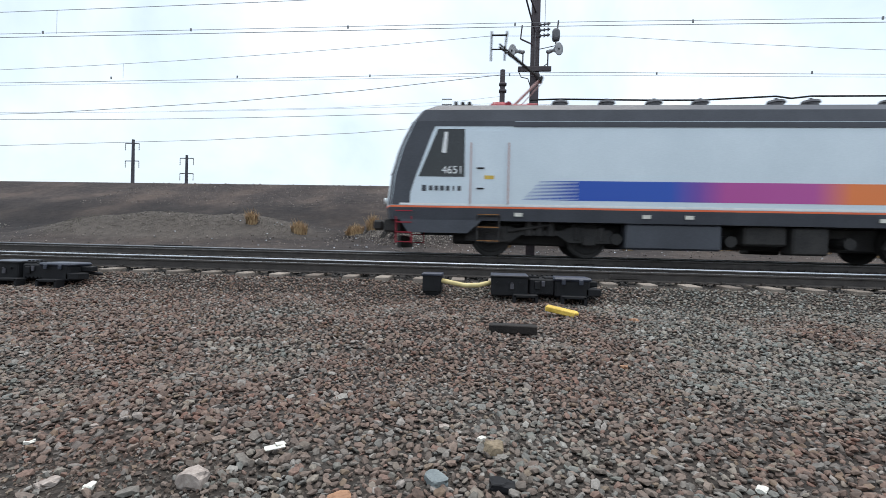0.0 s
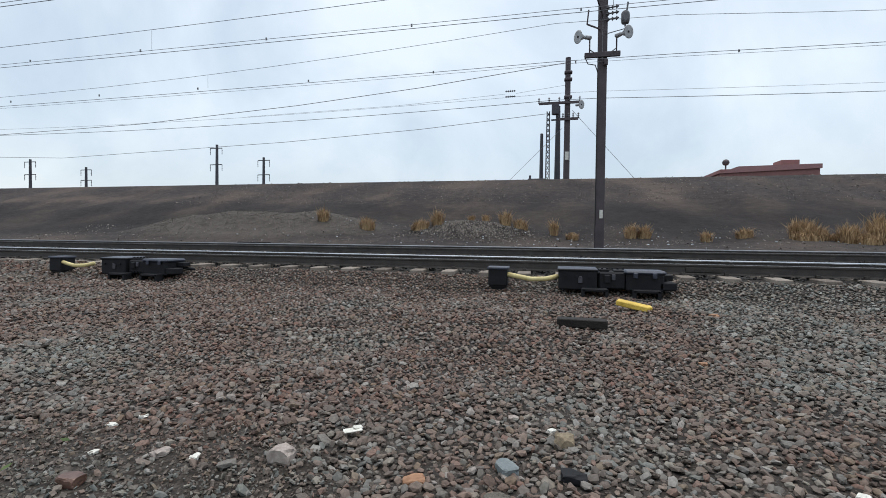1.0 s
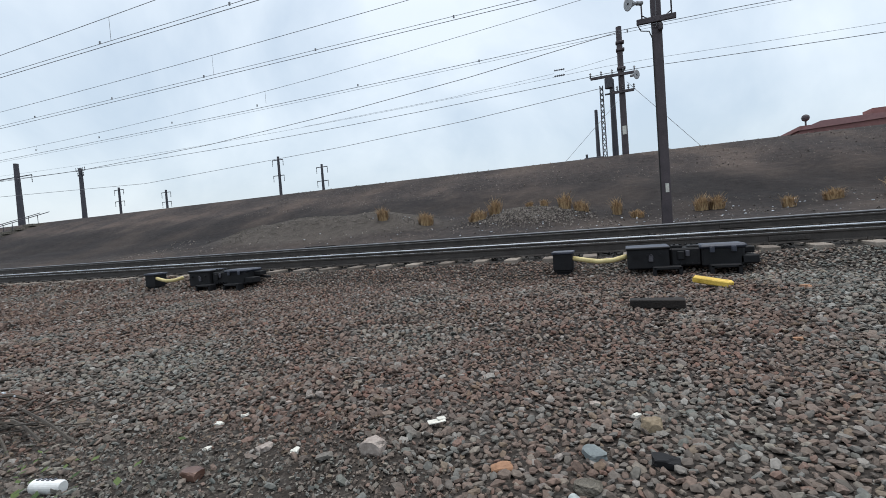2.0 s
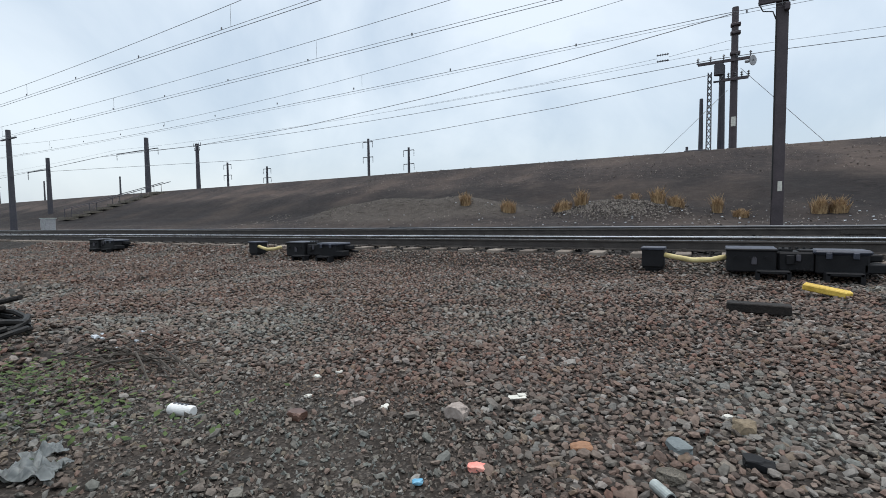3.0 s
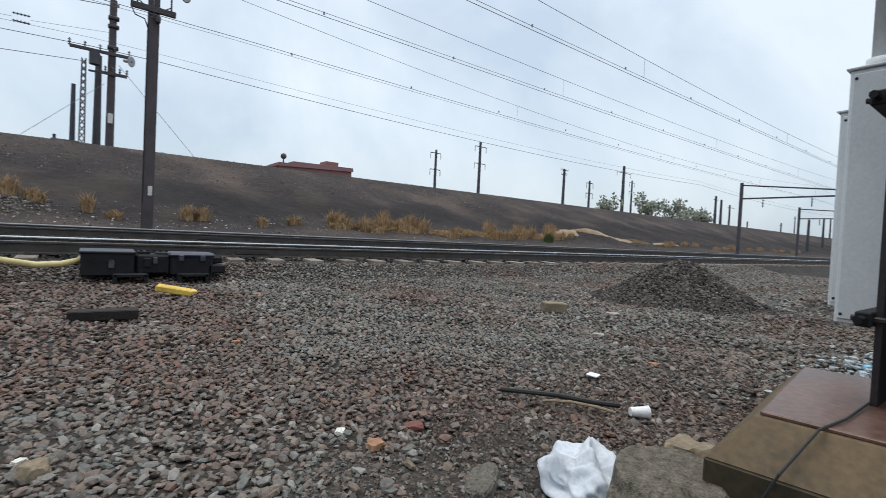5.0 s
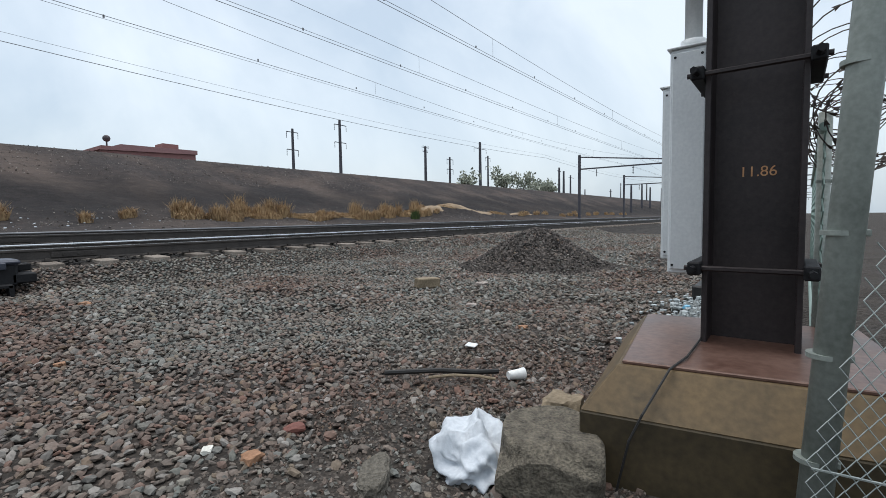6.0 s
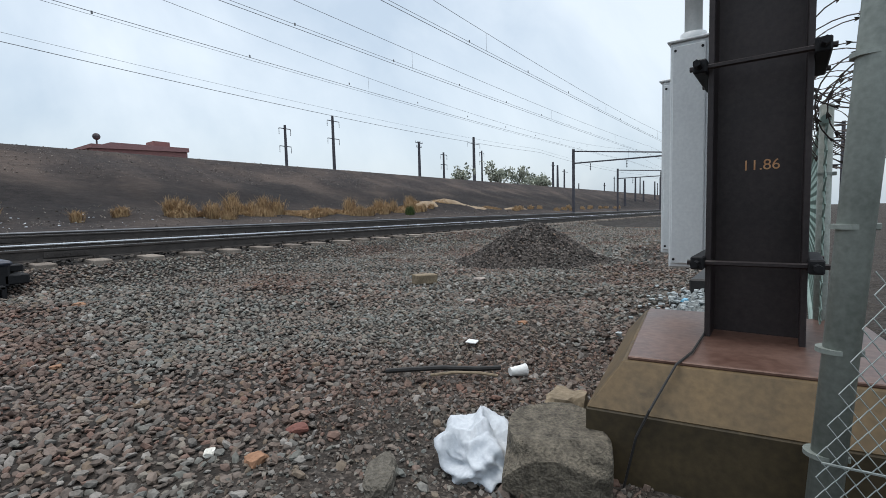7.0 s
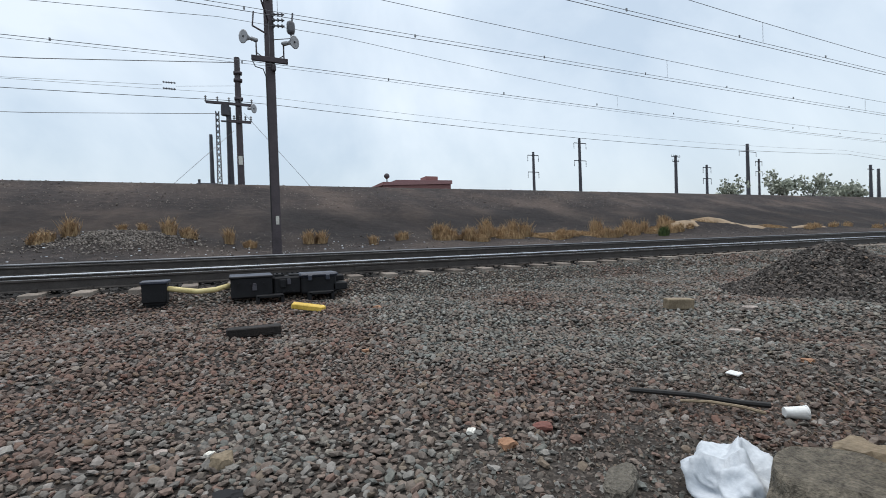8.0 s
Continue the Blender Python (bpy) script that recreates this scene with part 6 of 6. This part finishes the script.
tagged(part("rusty_lid", bm, M_RUST), "rusty round lid lying in the dirt", "lid").matrix_basis = pose(-2.23, 0.41, gz(-2.23, 0.41) + 0.02, 8, 5, 0)
# strain insulators in the wire beside the pole on the embankment
t = thing("strain_insulator", pose(-3.7, 42.0, 14.0), "pair of dark strain insulators hung in the wire", "insulator")
for dz in (-0.24, 0.24):
    bm = B()
    insulator(bm, (-0.45, 0, dz), (0.45, 0, dz), 0.11, 5)
    part("insulator", bm, M_CERAMIC, t)
overhead_wire([(-30, 42, 13.2), (-14, 42, 13.5), (-4.15, 42, 14.0)], 0.012, "wire running into the strain insulators")
overhead_wire([(-3.25, 42, 14.0), (1.2, 42, 14.5)], 0.012, "short wire from the insulators to the pole")
# grey relay cabinet beyond the tracks
t = thing("relay_cabinet", pose(-53.5, 19.6, gz(-53.5, 19.6)), "grey steel relay cabinet standing beyond the tracks", "relay cabinet")
bm = B()
bx(bm, (0, 0, 0.6), (1.0, 0.8, 1.15), bev=0.03)
part("body", bm, M_HORN, t)
bm = B()
bx(bm, (0, 0, 1.21), (1.12, 0.92, 0.08), bev=0.02)
part("roof", bm, M_GALV, t)
for dx in (-0.25, 0.25):
    bm = B()
    bx(bm, (dx, -0.415, 0.6), (0.45, 0.03, 1.0), bev=0.008)
    part("door", bm, M_HORN, t)
# heap of scrap with blue tarp
t = thing("scrap_heap", pose(-6.45, 1.28, gz(-6.4, 1.3)), "heap of black scrap timber, hoses and tarpaulin", "scrap heap")
rng = random.Random(4)
for i in range(11):
    bm = B()
    a = rng.uniform(-0.5, 0.5)
    c = Vector((rng.uniform(-0.35, 0.35), rng.uniform(-0.45, 0.45), 0.04 + 0.026 * i))
    d = Vector((math.cos(a), math.sin(a), rng.uniform(-0.12, 0.2))) * rng.uniform(0.35, 0.7)
    bx(bm, c, (d.length * 1.6, 0.10, 0.05), d.to_track_quat("X", "Z").to_matrix(), 0.01)
    part("charred_board", bm, M_DARKWOOD, t)
for i in range(4):
    bm = B()
    pts = [(0.3 + 0.5 * math.cos(k * 0.4 + i) * (1 - 0.05 * i), 0.1 + 0.42 * math.sin(k * 0.4 + i), 0.07 + 0.04 * i + 0.04 * math.sin(k)) for k in range(15)]
    tube(bm, pts, 0.028, 7)
    part("hose_loop", bm, M_RUBBER, t)
for a, b in (((-0.75, -0.35, 0.06), (0.75, 0.35, 0.42)), ((-0.6, 0.3, 0.10), (0.55, 0.1, 0.34)), ((-0.5, -0.5, 0.05), (0.2, 0.1, 0.36))):
    bm = B()
    rod(bm, a, b, 0.032, 0.024, 7)
    part("burnt_pole", bm, M_DARKWOOD, t)
bm = B()
lump(bm, (0.38, -0.10, 0.15), (0.22, 0.24, 0.15), 0.4, 3, 61)
part("tarpaulin", bm, M_TARP, t, "crumpled blue tarpaulin")
bm = B()
for i in range(26):
    a = rng.uniform(0, 6.28)
    c = Vector((-4.3 + rng.gauss(0, 0.55), 1.75 + rng.gauss(0, 0.16), 0.06))
    d = Vector((math.cos(a), math.sin(a) * 0.5, rng.uniform(-0.1, 0.25))) * rng.uniform(0.1, 0.45)
    c.z = gz(c.x, c.y) + 0.05
    tube(bm, [c - d, c + d * 0.2 + Vector((0, 0, 0.02)), c + d], rng.uniform(0.004, 0.012), 5)
tagged(part("dead_branches", bm, M_BARK), "litter of dead branches on the dirt", "branches", kind="stuff")


def litter(name, cx, cy, sx, sy, n, mat, seed, label):
    """Scraps of plastic, bent and scattered."""
    rng = random.Random(seed)
    bm = B()
    for _ in range(n):
        x, y = rng.gauss(cx, sx), rng.gauss(cy, sy)
        s = rng.uniform(0.02, 0.065)
        z = gz(x, y) + rng.uniform(0.02, 0.09)
        lump(bm, (x, y, z), (s, s * rng.uniform(0.4, 1), s * 0.45), 0.5, 1, rng.randint(0, 999))
    ob = part(name, bm, mat)
    return tagged(ob, label, "litter", kind="stuff")


litter("plastic_litter", 5.5, 0.92, 0.6, 0.24, 260, M_FILM, 5, "strewn white plastic bags and scraps by the fence")
litter("plastic_litter", 5.3, 0.8, 0.4, 0.2, 25, M_CYAN, 6, "strewn blue-green plastic scraps by the fence")
litter("plastic_litter", -4.6, 1.9, 0.4, 0.08, 7, M_CLOTH, 8, "white plastic scraps in the dirt")
def plastic_film(x, y, w, seed, label):
    """A crumpled sheet of plastic film lying on the ground."""
    bm = B()
    n, grid = 16, []
    for i in range(n):
        row = []
        for j in range(n):
            u, v = i / (n - 1) - 0.5, j / (n - 1) - 0.5
            q = Vector((u * 3, v * 3, seed))
            row.append(bm.verts.new((w * u * (1 + 0.25 * noise.noise(q)), w * 0.7 * v * (1 + 0.25 * noise.noise(q * 0.7)), w * (0.02 + 0.55 * abs(noise.noise(q * 1.6)) * (1 - 2 * max(abs(u), abs(v)) ** 2)))))
        grid.append(row)
    for a, b in zip(grid, grid[1:]):
        for j in range(n - 1):
            bm.faces.new((a[j], a[j + 1], b[j + 1], b[j]))
    bmesh.ops.solidify(bm, geom=list(bm.faces), thickness=0.002)
    ob = part("plastic_film", bm, M_FILM, smooth=True)
    ob.matrix_basis = pose(x, y, gz(x, y) + 0.01, 0, 0, seed * 50)
    return tagged(ob, label, "plastic film", "plastic film on the ground")


for i, (x, y, w) in enumerate(((-2.12, 0.14, 0.24), (-2.02, 0.02, 0.20), (-2.32, 0.24, 0.16), (-2.62, 0.62, 0.24), (-2.78, 0.72, 0.16), (4.75, 0.80, 0.30), (5.05, 1.02, 0.34), (5.3, 0.82, 0.42), (5.6, 1.05, 0.30), (5.75, 0.78, 0.40), (6.1, 1.0, 0.34), (4.95, 0.62, 0.28))):
    plastic_film(x, y, w, i + 1.3, "crumpled dirty plastic film by the fence")
litter("bank_litter", 0.0, 22.6, 8.0, 1.3, 110, M_CLOTH, 15, "pale scraps strewn at the foot of the bank")
litter("bank_litter", 0.0, 22.0, 9.0, 1.6, 60, M_PALE, 16, "pale broken stones at the foot of the bank")
# far end: wire cage with a bag on top, and a dark curb under the cabinet
bm = B()
bx(bm, (0, 0, 0.12), (1.2, 0.35, 0.22), bev=0.02)
tagged(part("rubber_curb", bm, M_RUBBER), "black curb block under the cabinets", "curb block").matrix_basis = pose(6.9, 0.95, gz(6.9, 0.95) - 0.03)
t = thing("wire_cage", pose(10.5, 1.05, gz(10.5, 1.0)), "rusty steel cage frame holding torn plastic", "wire cage")
for dx in (-0.5, 0.5):
    for dy in (-0.45, 0.35):
        bm = B()
        bx(bm, (dx, dy, 0.85), (0.06, 0.06, 1.7))
        part("leg", bm, M_GALV, t)
for z in (0.1, 0.8, 1.6):
    bm = B()
    bx(bm, (0, -0.45, z), (1.0, 0.05, 0.05))
    bx(bm, (0, 0.35, z), (1.0, 0.05, 0.05))
    bx(bm, (-0.5, -0.05, z), (0.05, 0.8, 0.05))
    bx(bm, (0.5, -0.05, z), (0.05, 0.8, 0.05))
    part("frame", bm, M_GALV, t)
bm = B()
lump(bm, (-0.4, 0.1, 1.75), (0.3, 0.35, 0.3), 0.5, 3, 71)
part("torn_plastic", bm, M_CLOTH, t, "torn white plastic sheet")
bm = B()
lump(bm, (-0.2, 0.0, 2.15), (0.2, 0.2, 0.3), 0.5, 2, 72)
part("dark_hood", bm, M_RUBBER, t, "dark cap on top")


# ---- dry grass on the bank ----
def grass_clump(x, y, h, w, n, mat, seed, label, name="grass_clump"):
    rng = random.Random(seed)
    bm = B()
    for _ in range(n):
        a = rng.uniform(0, 6.28)
        rr = 0.62 * w * math.sqrt(rng.random())
        p = Vector((rr * math.cos(a), 0.5 * rr * math.sin(a), 0))
        p.z = gz(x + p.x, y + p.y) - gz(x, y) - 0.05
        hh = h * rng.uniform(0.45, 1.1) * (1.1 - 0.6 * rr / w)
        d = Vector((rng.gauss(0, 0.16), rng.gauss(0, 0.16), 1)) * hh
        s = Vector((math.cos(a + 1.5), math.sin(a + 1.5), 0)) * 0.018
        k = p + d * 0.6 + Vector((rng.gauss(0, 0.03), 0, 0))
        q = p + d + Vector((rng.gauss(0, 0.12), rng.gauss(0, 0.08), -0.06 * hh))
        v = [bm.verts.new(e) for e in (p - s, p + s, k + s * 0.8, k - s * 0.8, q)]
        bm.faces.new(v[:4])
        bm.faces.new((v[3], v[2], v[4]))
    ob = part(name, bm, mat)
    ob.matrix_basis = pose(x, y, gz(x, y))
    return tagged(ob, label, "grass", "dry grass clumps on the bank")


def sand_patch(cx, cy, rx, ry, seed):
    """A low spill of sand with a ragged edge, lying on the slope."""
    bm = B()
    rings, k = [], 36
    for i in range(7):
        f = i / 6
        ring = []
        for j in range(k):
            a = 2 * math.pi * j / k
            e = 1 + 0.35 * noise.noise(Vector((2 * math.cos(a), 2 * math.sin(a), seed)))
            x, y = cx + rx * f * e * math.cos(a), cy + ry * f * e * math.sin(a)
            ring.append(bm.verts.new((x, y, gz(x, y) + 0.16 * (1 - f * f) - 0.03 + 0.03 * noise.noise(Vector((x * 2, y * 2, seed))))))
        rings.append(ring)
    for a, b in zip(rings[1:], rings[2:]):
        for j in range(k):
            bm.faces.new((a[j], b[j], b[(j + 1) % k], a[(j + 1) % k]))
    bm.faces.new(rings[1])
    bmesh.ops.delete(bm, geom=rings[0], context="VERTS")
    return tagged(part("sand_patch", bm, M_SAND, smooth=True), "spill of bare tan sand on the bank", "sand", "sand patches on the bank")


for i, (x, y, rx, ry) in enumerate(((30.5, 24.7, 2.2, 0.9), (35.0, 25.0, 2.8, 0.8), (39.5, 24.8, 2.0, 0.6), (47.5, 24.6, 2.6, 0.7))):
    sand_patch(x, y, rx, ry, i * 3.1)
G = "clump of dry tan grass on the bank"
for i, (x, y, h, w) in enumerate(((-12.4, 24, 0.9, 0.5), (-9.8, 24, 0.85, 0.7), (-6.8, 24, 0.7, 0.8), (-5.9, 24.2, 1.0, 0.5), (-4.3, 25.4, 0.5, 0.3), (-3.5, 25.4, 0.55, 0.3), (-2.4, 24.8, 0.9, 0.5), (-1.6, 24.8, 0.7, 0.6),
                                  (0.1, 24.5, 0.95, 0.35), (1.0, 24, 0.5, 0.5), (3.7, 24, 0.85, 0.5), (4.3, 24, 0.8, 0.5), (6.9, 23.6, 0.65, 0.4), (8.6, 24, 0.6, 0.6), (11.0, 23.6, 1.0, 0.6), (12.4, 23.4, 1.1, 0.8), (13.6, 23.8, 1.0, 0.6), (12.9, 23.0, 0.6, 0.9))):
    grass_clump(x, y, h, w, int(150 + 260 * w), M_GRASS, 100 + i, G)
rng = random.Random(9)
for i in range(72):
    x = 10.5 + 21 * rng.random()
    grass_clump(x, 23.8 + 0.02 * (x - 14) + rng.uniform(-0.5, 0.9), 0.35 + 0.95 * rng.random() ** 2, rng.uniform(0.4, 1.1), 230, M_GRASS, 200 + i, G)
for i, (x, w) in enumerate(((14.5, 1.6), (18.5, 1.8), (22.0, 2.2), (25.5, 2.2), (28.5, 2.0), (34.0, 2.0), (43.0, 2.6))):
    grass_clump(x, 24.4 + 0.03 * (x - 18), 0.22, w, 1300, M_GRASS, 260 + i, "flattened mat of dry tan grass on the bank", "grass_mat")
for i in range(16):
    x = 46 + i * 2.6 + rng.uniform(-1, 1)
    grass_clump(x, 24.0 + rng.uniform(-0.5, 0.8), 0.6, 1.1, 200, M_GRASS, 300 + i, G)
grass_clump(26.5, 22.4, 0.8, 0.7, 420, M_WEED, 400, "green weedy bush on the bank", "green_bush")
bm = B()
rng = random.Random(12)
for _ in range(800):
    x, y = rng.gauss(-4.0, 0.7), rng.gauss(1.05, 0.28)
    z = gz(x, y)
    s = rng.uniform(0.012, 0.03)
    a = rng.uniform(0, 6.28)
    c = Vector((x, y, z + rng.uniform(0.015, 0.06)))
    u = Vector((math.cos(a), math.sin(a), rng.uniform(-0.3, 0.5))) * s
    w = Vector((-math.sin(a), math.cos(a), rng.uniform(-0.2, 0.3))) * s * 0.6
    bm.faces.new([bm.verts.new(c + e) for e in (-u, w, u, -w)])
tagged(part("ground_weeds", bm, M_WEED), "low green weeds among the stones", "weeds", kind="stuff")
# litter at the foot of the bank: a board and old rail
bm = B()
bx(bm, (0, 0, 0.1), (1.7, 0.3, 0.2), bev=0.02)
tagged(part("timber_plank", bm, M_DARKWOOD), "dark old tie lying beyond the tracks", "timber plank").matrix_basis = pose(-14.0, 20.0, gz(-14.0, 20.0), 0, 0, -3)
# steps up the end of the bank
t = thing("bank_stair", pose(-68, 27.0, 0), "grey concrete steps with pipe rail up the bank", "stair")
for i in range(9):
    bm = B()
    y = i * 1.35
    bx(bm, (0, y, gz(-68, 27 + y) + 0.12), (2.0, 1.3, 0.3))
    part("step", bm, M_ROCK, t)
for s in (-0.9, 0.9):
    bm = B()
    tube(bm, [(s, i * 1.35, gz(-68, 27 + i * 1.35) + 1.3) for i in range(10)], 0.05, 6)
    for i in range(0, 10, 2):
        rod(bm, (s, i * 1.35, gz(-68, 27 + i * 1.35)), (s, i * 1.35, gz(-68, 27 + i * 1.35) + 1.3), 0.04, n=6)
    part("handrail", bm, M_FARMAST, t)


# ---- ballast ----
SOIL_X = [-9, -4, -1.4, -0.7, 0.0, 0.6, 1.0, 2.0, 2.6, 4.0, 7.0, 9.0, 12.0, 26.0]
SOIL_Y = [1.9, 2.1, 2.15, 1.75, 1.35, 1.5, 1.9, 2.4, 2.5, 3.1, 3.4, 3.0, 3.3, 3.8]


def soil_edge(x):
    """How far trodden soil reaches from the fence towards the track."""
    return np.interp(x, SOIL_X, SOIL_Y) + 0.10 * np.sin(2.7 * np.asarray(x)) + 0.06 * np.sin(7.1 * np.asarray(x) + 1)


def strew():
    rng = np.random.default_rng(7)

    def field(n, x0, x1, y0, y1):
        return np.stack([rng.uniform(x0, x1, n), rng.uniform(y0, y1, n)], -1)

    def kept(p):
        """Share of stones: sparse on the soil, full on the ballast."""
        x, y = p[:, 0], p[:, 1]
        bare = np.where(x < -2.9, 0.45, np.where(x > 2.2, 0.62, 0.11))
        bare = np.where((x < -2.3) & (y < 0.9) | (x > 9), 0.25, bare)
        return (bare + (1 - bare) * smooth(-0.28, 0.18, y - soil_edge(x))) * smooth(-0.6, 0.3, y + 0.15 * np.sin(5 * x))

    def packed(x0, x1, y0, y1, step):
        """Stones lying side by side: an uneven lattice."""
        gx, gy = np.meshgrid(np.arange(x0, x1, step), np.arange(y0, y1, step * 0.88))
        gx = gx + (np.arange(gx.shape[0]) % 2)[:, None] * step * 0.5
        p = np.stack([gx.ravel(), gy.ravel()], -1)
        return p + rng.normal(0, step * 0.20, p.shape)

    def lay(name, p, lo, hi, mat, fine, bias=1.6, sink=0.25, tall=0.56):
        size = lo + (hi - lo) * rng.random(len(p)) ** bias
        scatter(name, p, size, mat, rng, sink, parent=GROUND, fine=fine, tall=tall)["kind"] = "stuff"

    near = packed(-4.6, 4.6, -0.6, 4.3, 0.044)
    near = near[rng.random(len(near)) < kept(near)]
    lay("ballast_stones", near, 0.0155, 0.030, M_STONES, True, 2.0)
    mid = np.concatenate([packed(-9.5, -4.6, 0.2, 4.3, 0.056), packed(4.6, 10.5, 0.2, 4.3, 0.056), packed(-9.5, 10.5, 4.3, 9.3, 0.062)])
    mid = mid[rng.random(len(mid)) < kept(mid)]
    lay("ballast_stones", mid, 0.0185, 0.035, M_STONES, True, 1.5, 0.10, 0.66)
    grit = np.concatenate([field(26000, -4.5, 3.5, 0.6, 2.5), field(12000, 2.5, 8.5, 0.8, 3.8)])
    grit = grit[grit[:, 1] < soil_edge(grit[:, 0]) + 0.1]
    lay("grit", grit, 0.005, 0.016, M_STONES, False, 1.5)
    for x0, x1 in ((-26, -9.5), (10.5, 26)):
        far = packed(x0, x1, 0.3, 9.3, 0.088)
        far = far[rng.random(len(far)) < kept(far)]
        lay("ballast_stones", far, 0.030, 0.054, M_STONES, False, 1.0, 0.15, 0.66)
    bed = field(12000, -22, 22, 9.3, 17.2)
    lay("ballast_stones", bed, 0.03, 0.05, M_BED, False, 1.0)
    bank = np.concatenate([field(7000, -32, 46, 17.5, 27), field(9000, -30, 40, 32, 39.5)])
    lay("bank_stones", bank, 0.014, 0.055, M_BANKSTONE, False, 5.0)
    knoll = np.stack([rng.normal(-4.3, 1.4, 3000), rng.normal(23.9, 0.7, 3000)], -1)
    lay("mound_gravel", knoll, 0.025, 0.06, M_BANKSTONE, False)
    tipped = np.stack([-17 + 7.5 * rng.uniform(-1, 1, 5000), rng.normal(24.0, 0.9, 5000)], -1)
    lay("mound_gravel", tipped, 0.012, 0.030, M_MOUND, False, 2.0, 0.5)
    ang, far_out = rng.uniform(0, 2 * np.pi, 9500), 1.75 * np.sqrt(rng.random(9500))
    heap = np.stack([9.2 + far_out * np.cos(ang), 4.5 + 0.88 * far_out * np.sin(ang)], -1)
    ob = scatter("stone_heap", heap, rng.uniform(0.022, 0.042, len(heap)), M_COAL, rng, sink=0.0, fine=False)
    tagged(ob, "low heap of dark crushed stone beside the track", "stone heap", kind="stuff")



strew()
# larger single stones that lie loose on the ballast nearest the camera
shapes = []
rng_np = np.random.default_rng(3)
for v, f in stone_shapes(10, rng_np):
    me = bpy.data.meshes.new("ballast_stone")
    me.from_pydata([tuple(p) for p in v * 0.052 * np.array([1.25, 1, 0.55])], [], [tuple(int(k) for k in q) for q in f])
    me.materials.append(M_STONE_OB)
    shapes.append(me)
rng = random.Random(21)
for i in range(280):
    x, y = rng.uniform(-3.2, 3.4), 1.2 + 2.6 * rng.random() ** 1.2
    if y < soil_edge(x) - 0.1 and rng.random() < 0.75:
        continue
    ob = new("loose_stone", rng.choice(shapes))
    ob.parent = GROUND
    s = rng.uniform(0.38, 0.72)
    ob.matrix_basis = Matrix.LocRotScale((x, y, gz(x, y) + 0.025 * s), Euler((rng.uniform(-0.3, 0.3), rng.uniform(-0.3, 0.3), rng.uniform(0, 6.28))), (s, s, s))


# ---- what moves ----
def motions():
    rows = []
    for i in range(17):
        s = i * 0.5
        rows.append((s, pose(LOCO_X0 + LOCO_V * s, LOCO_Y, LOCO_Z)))
    walk(LOCO, rows)


motions()
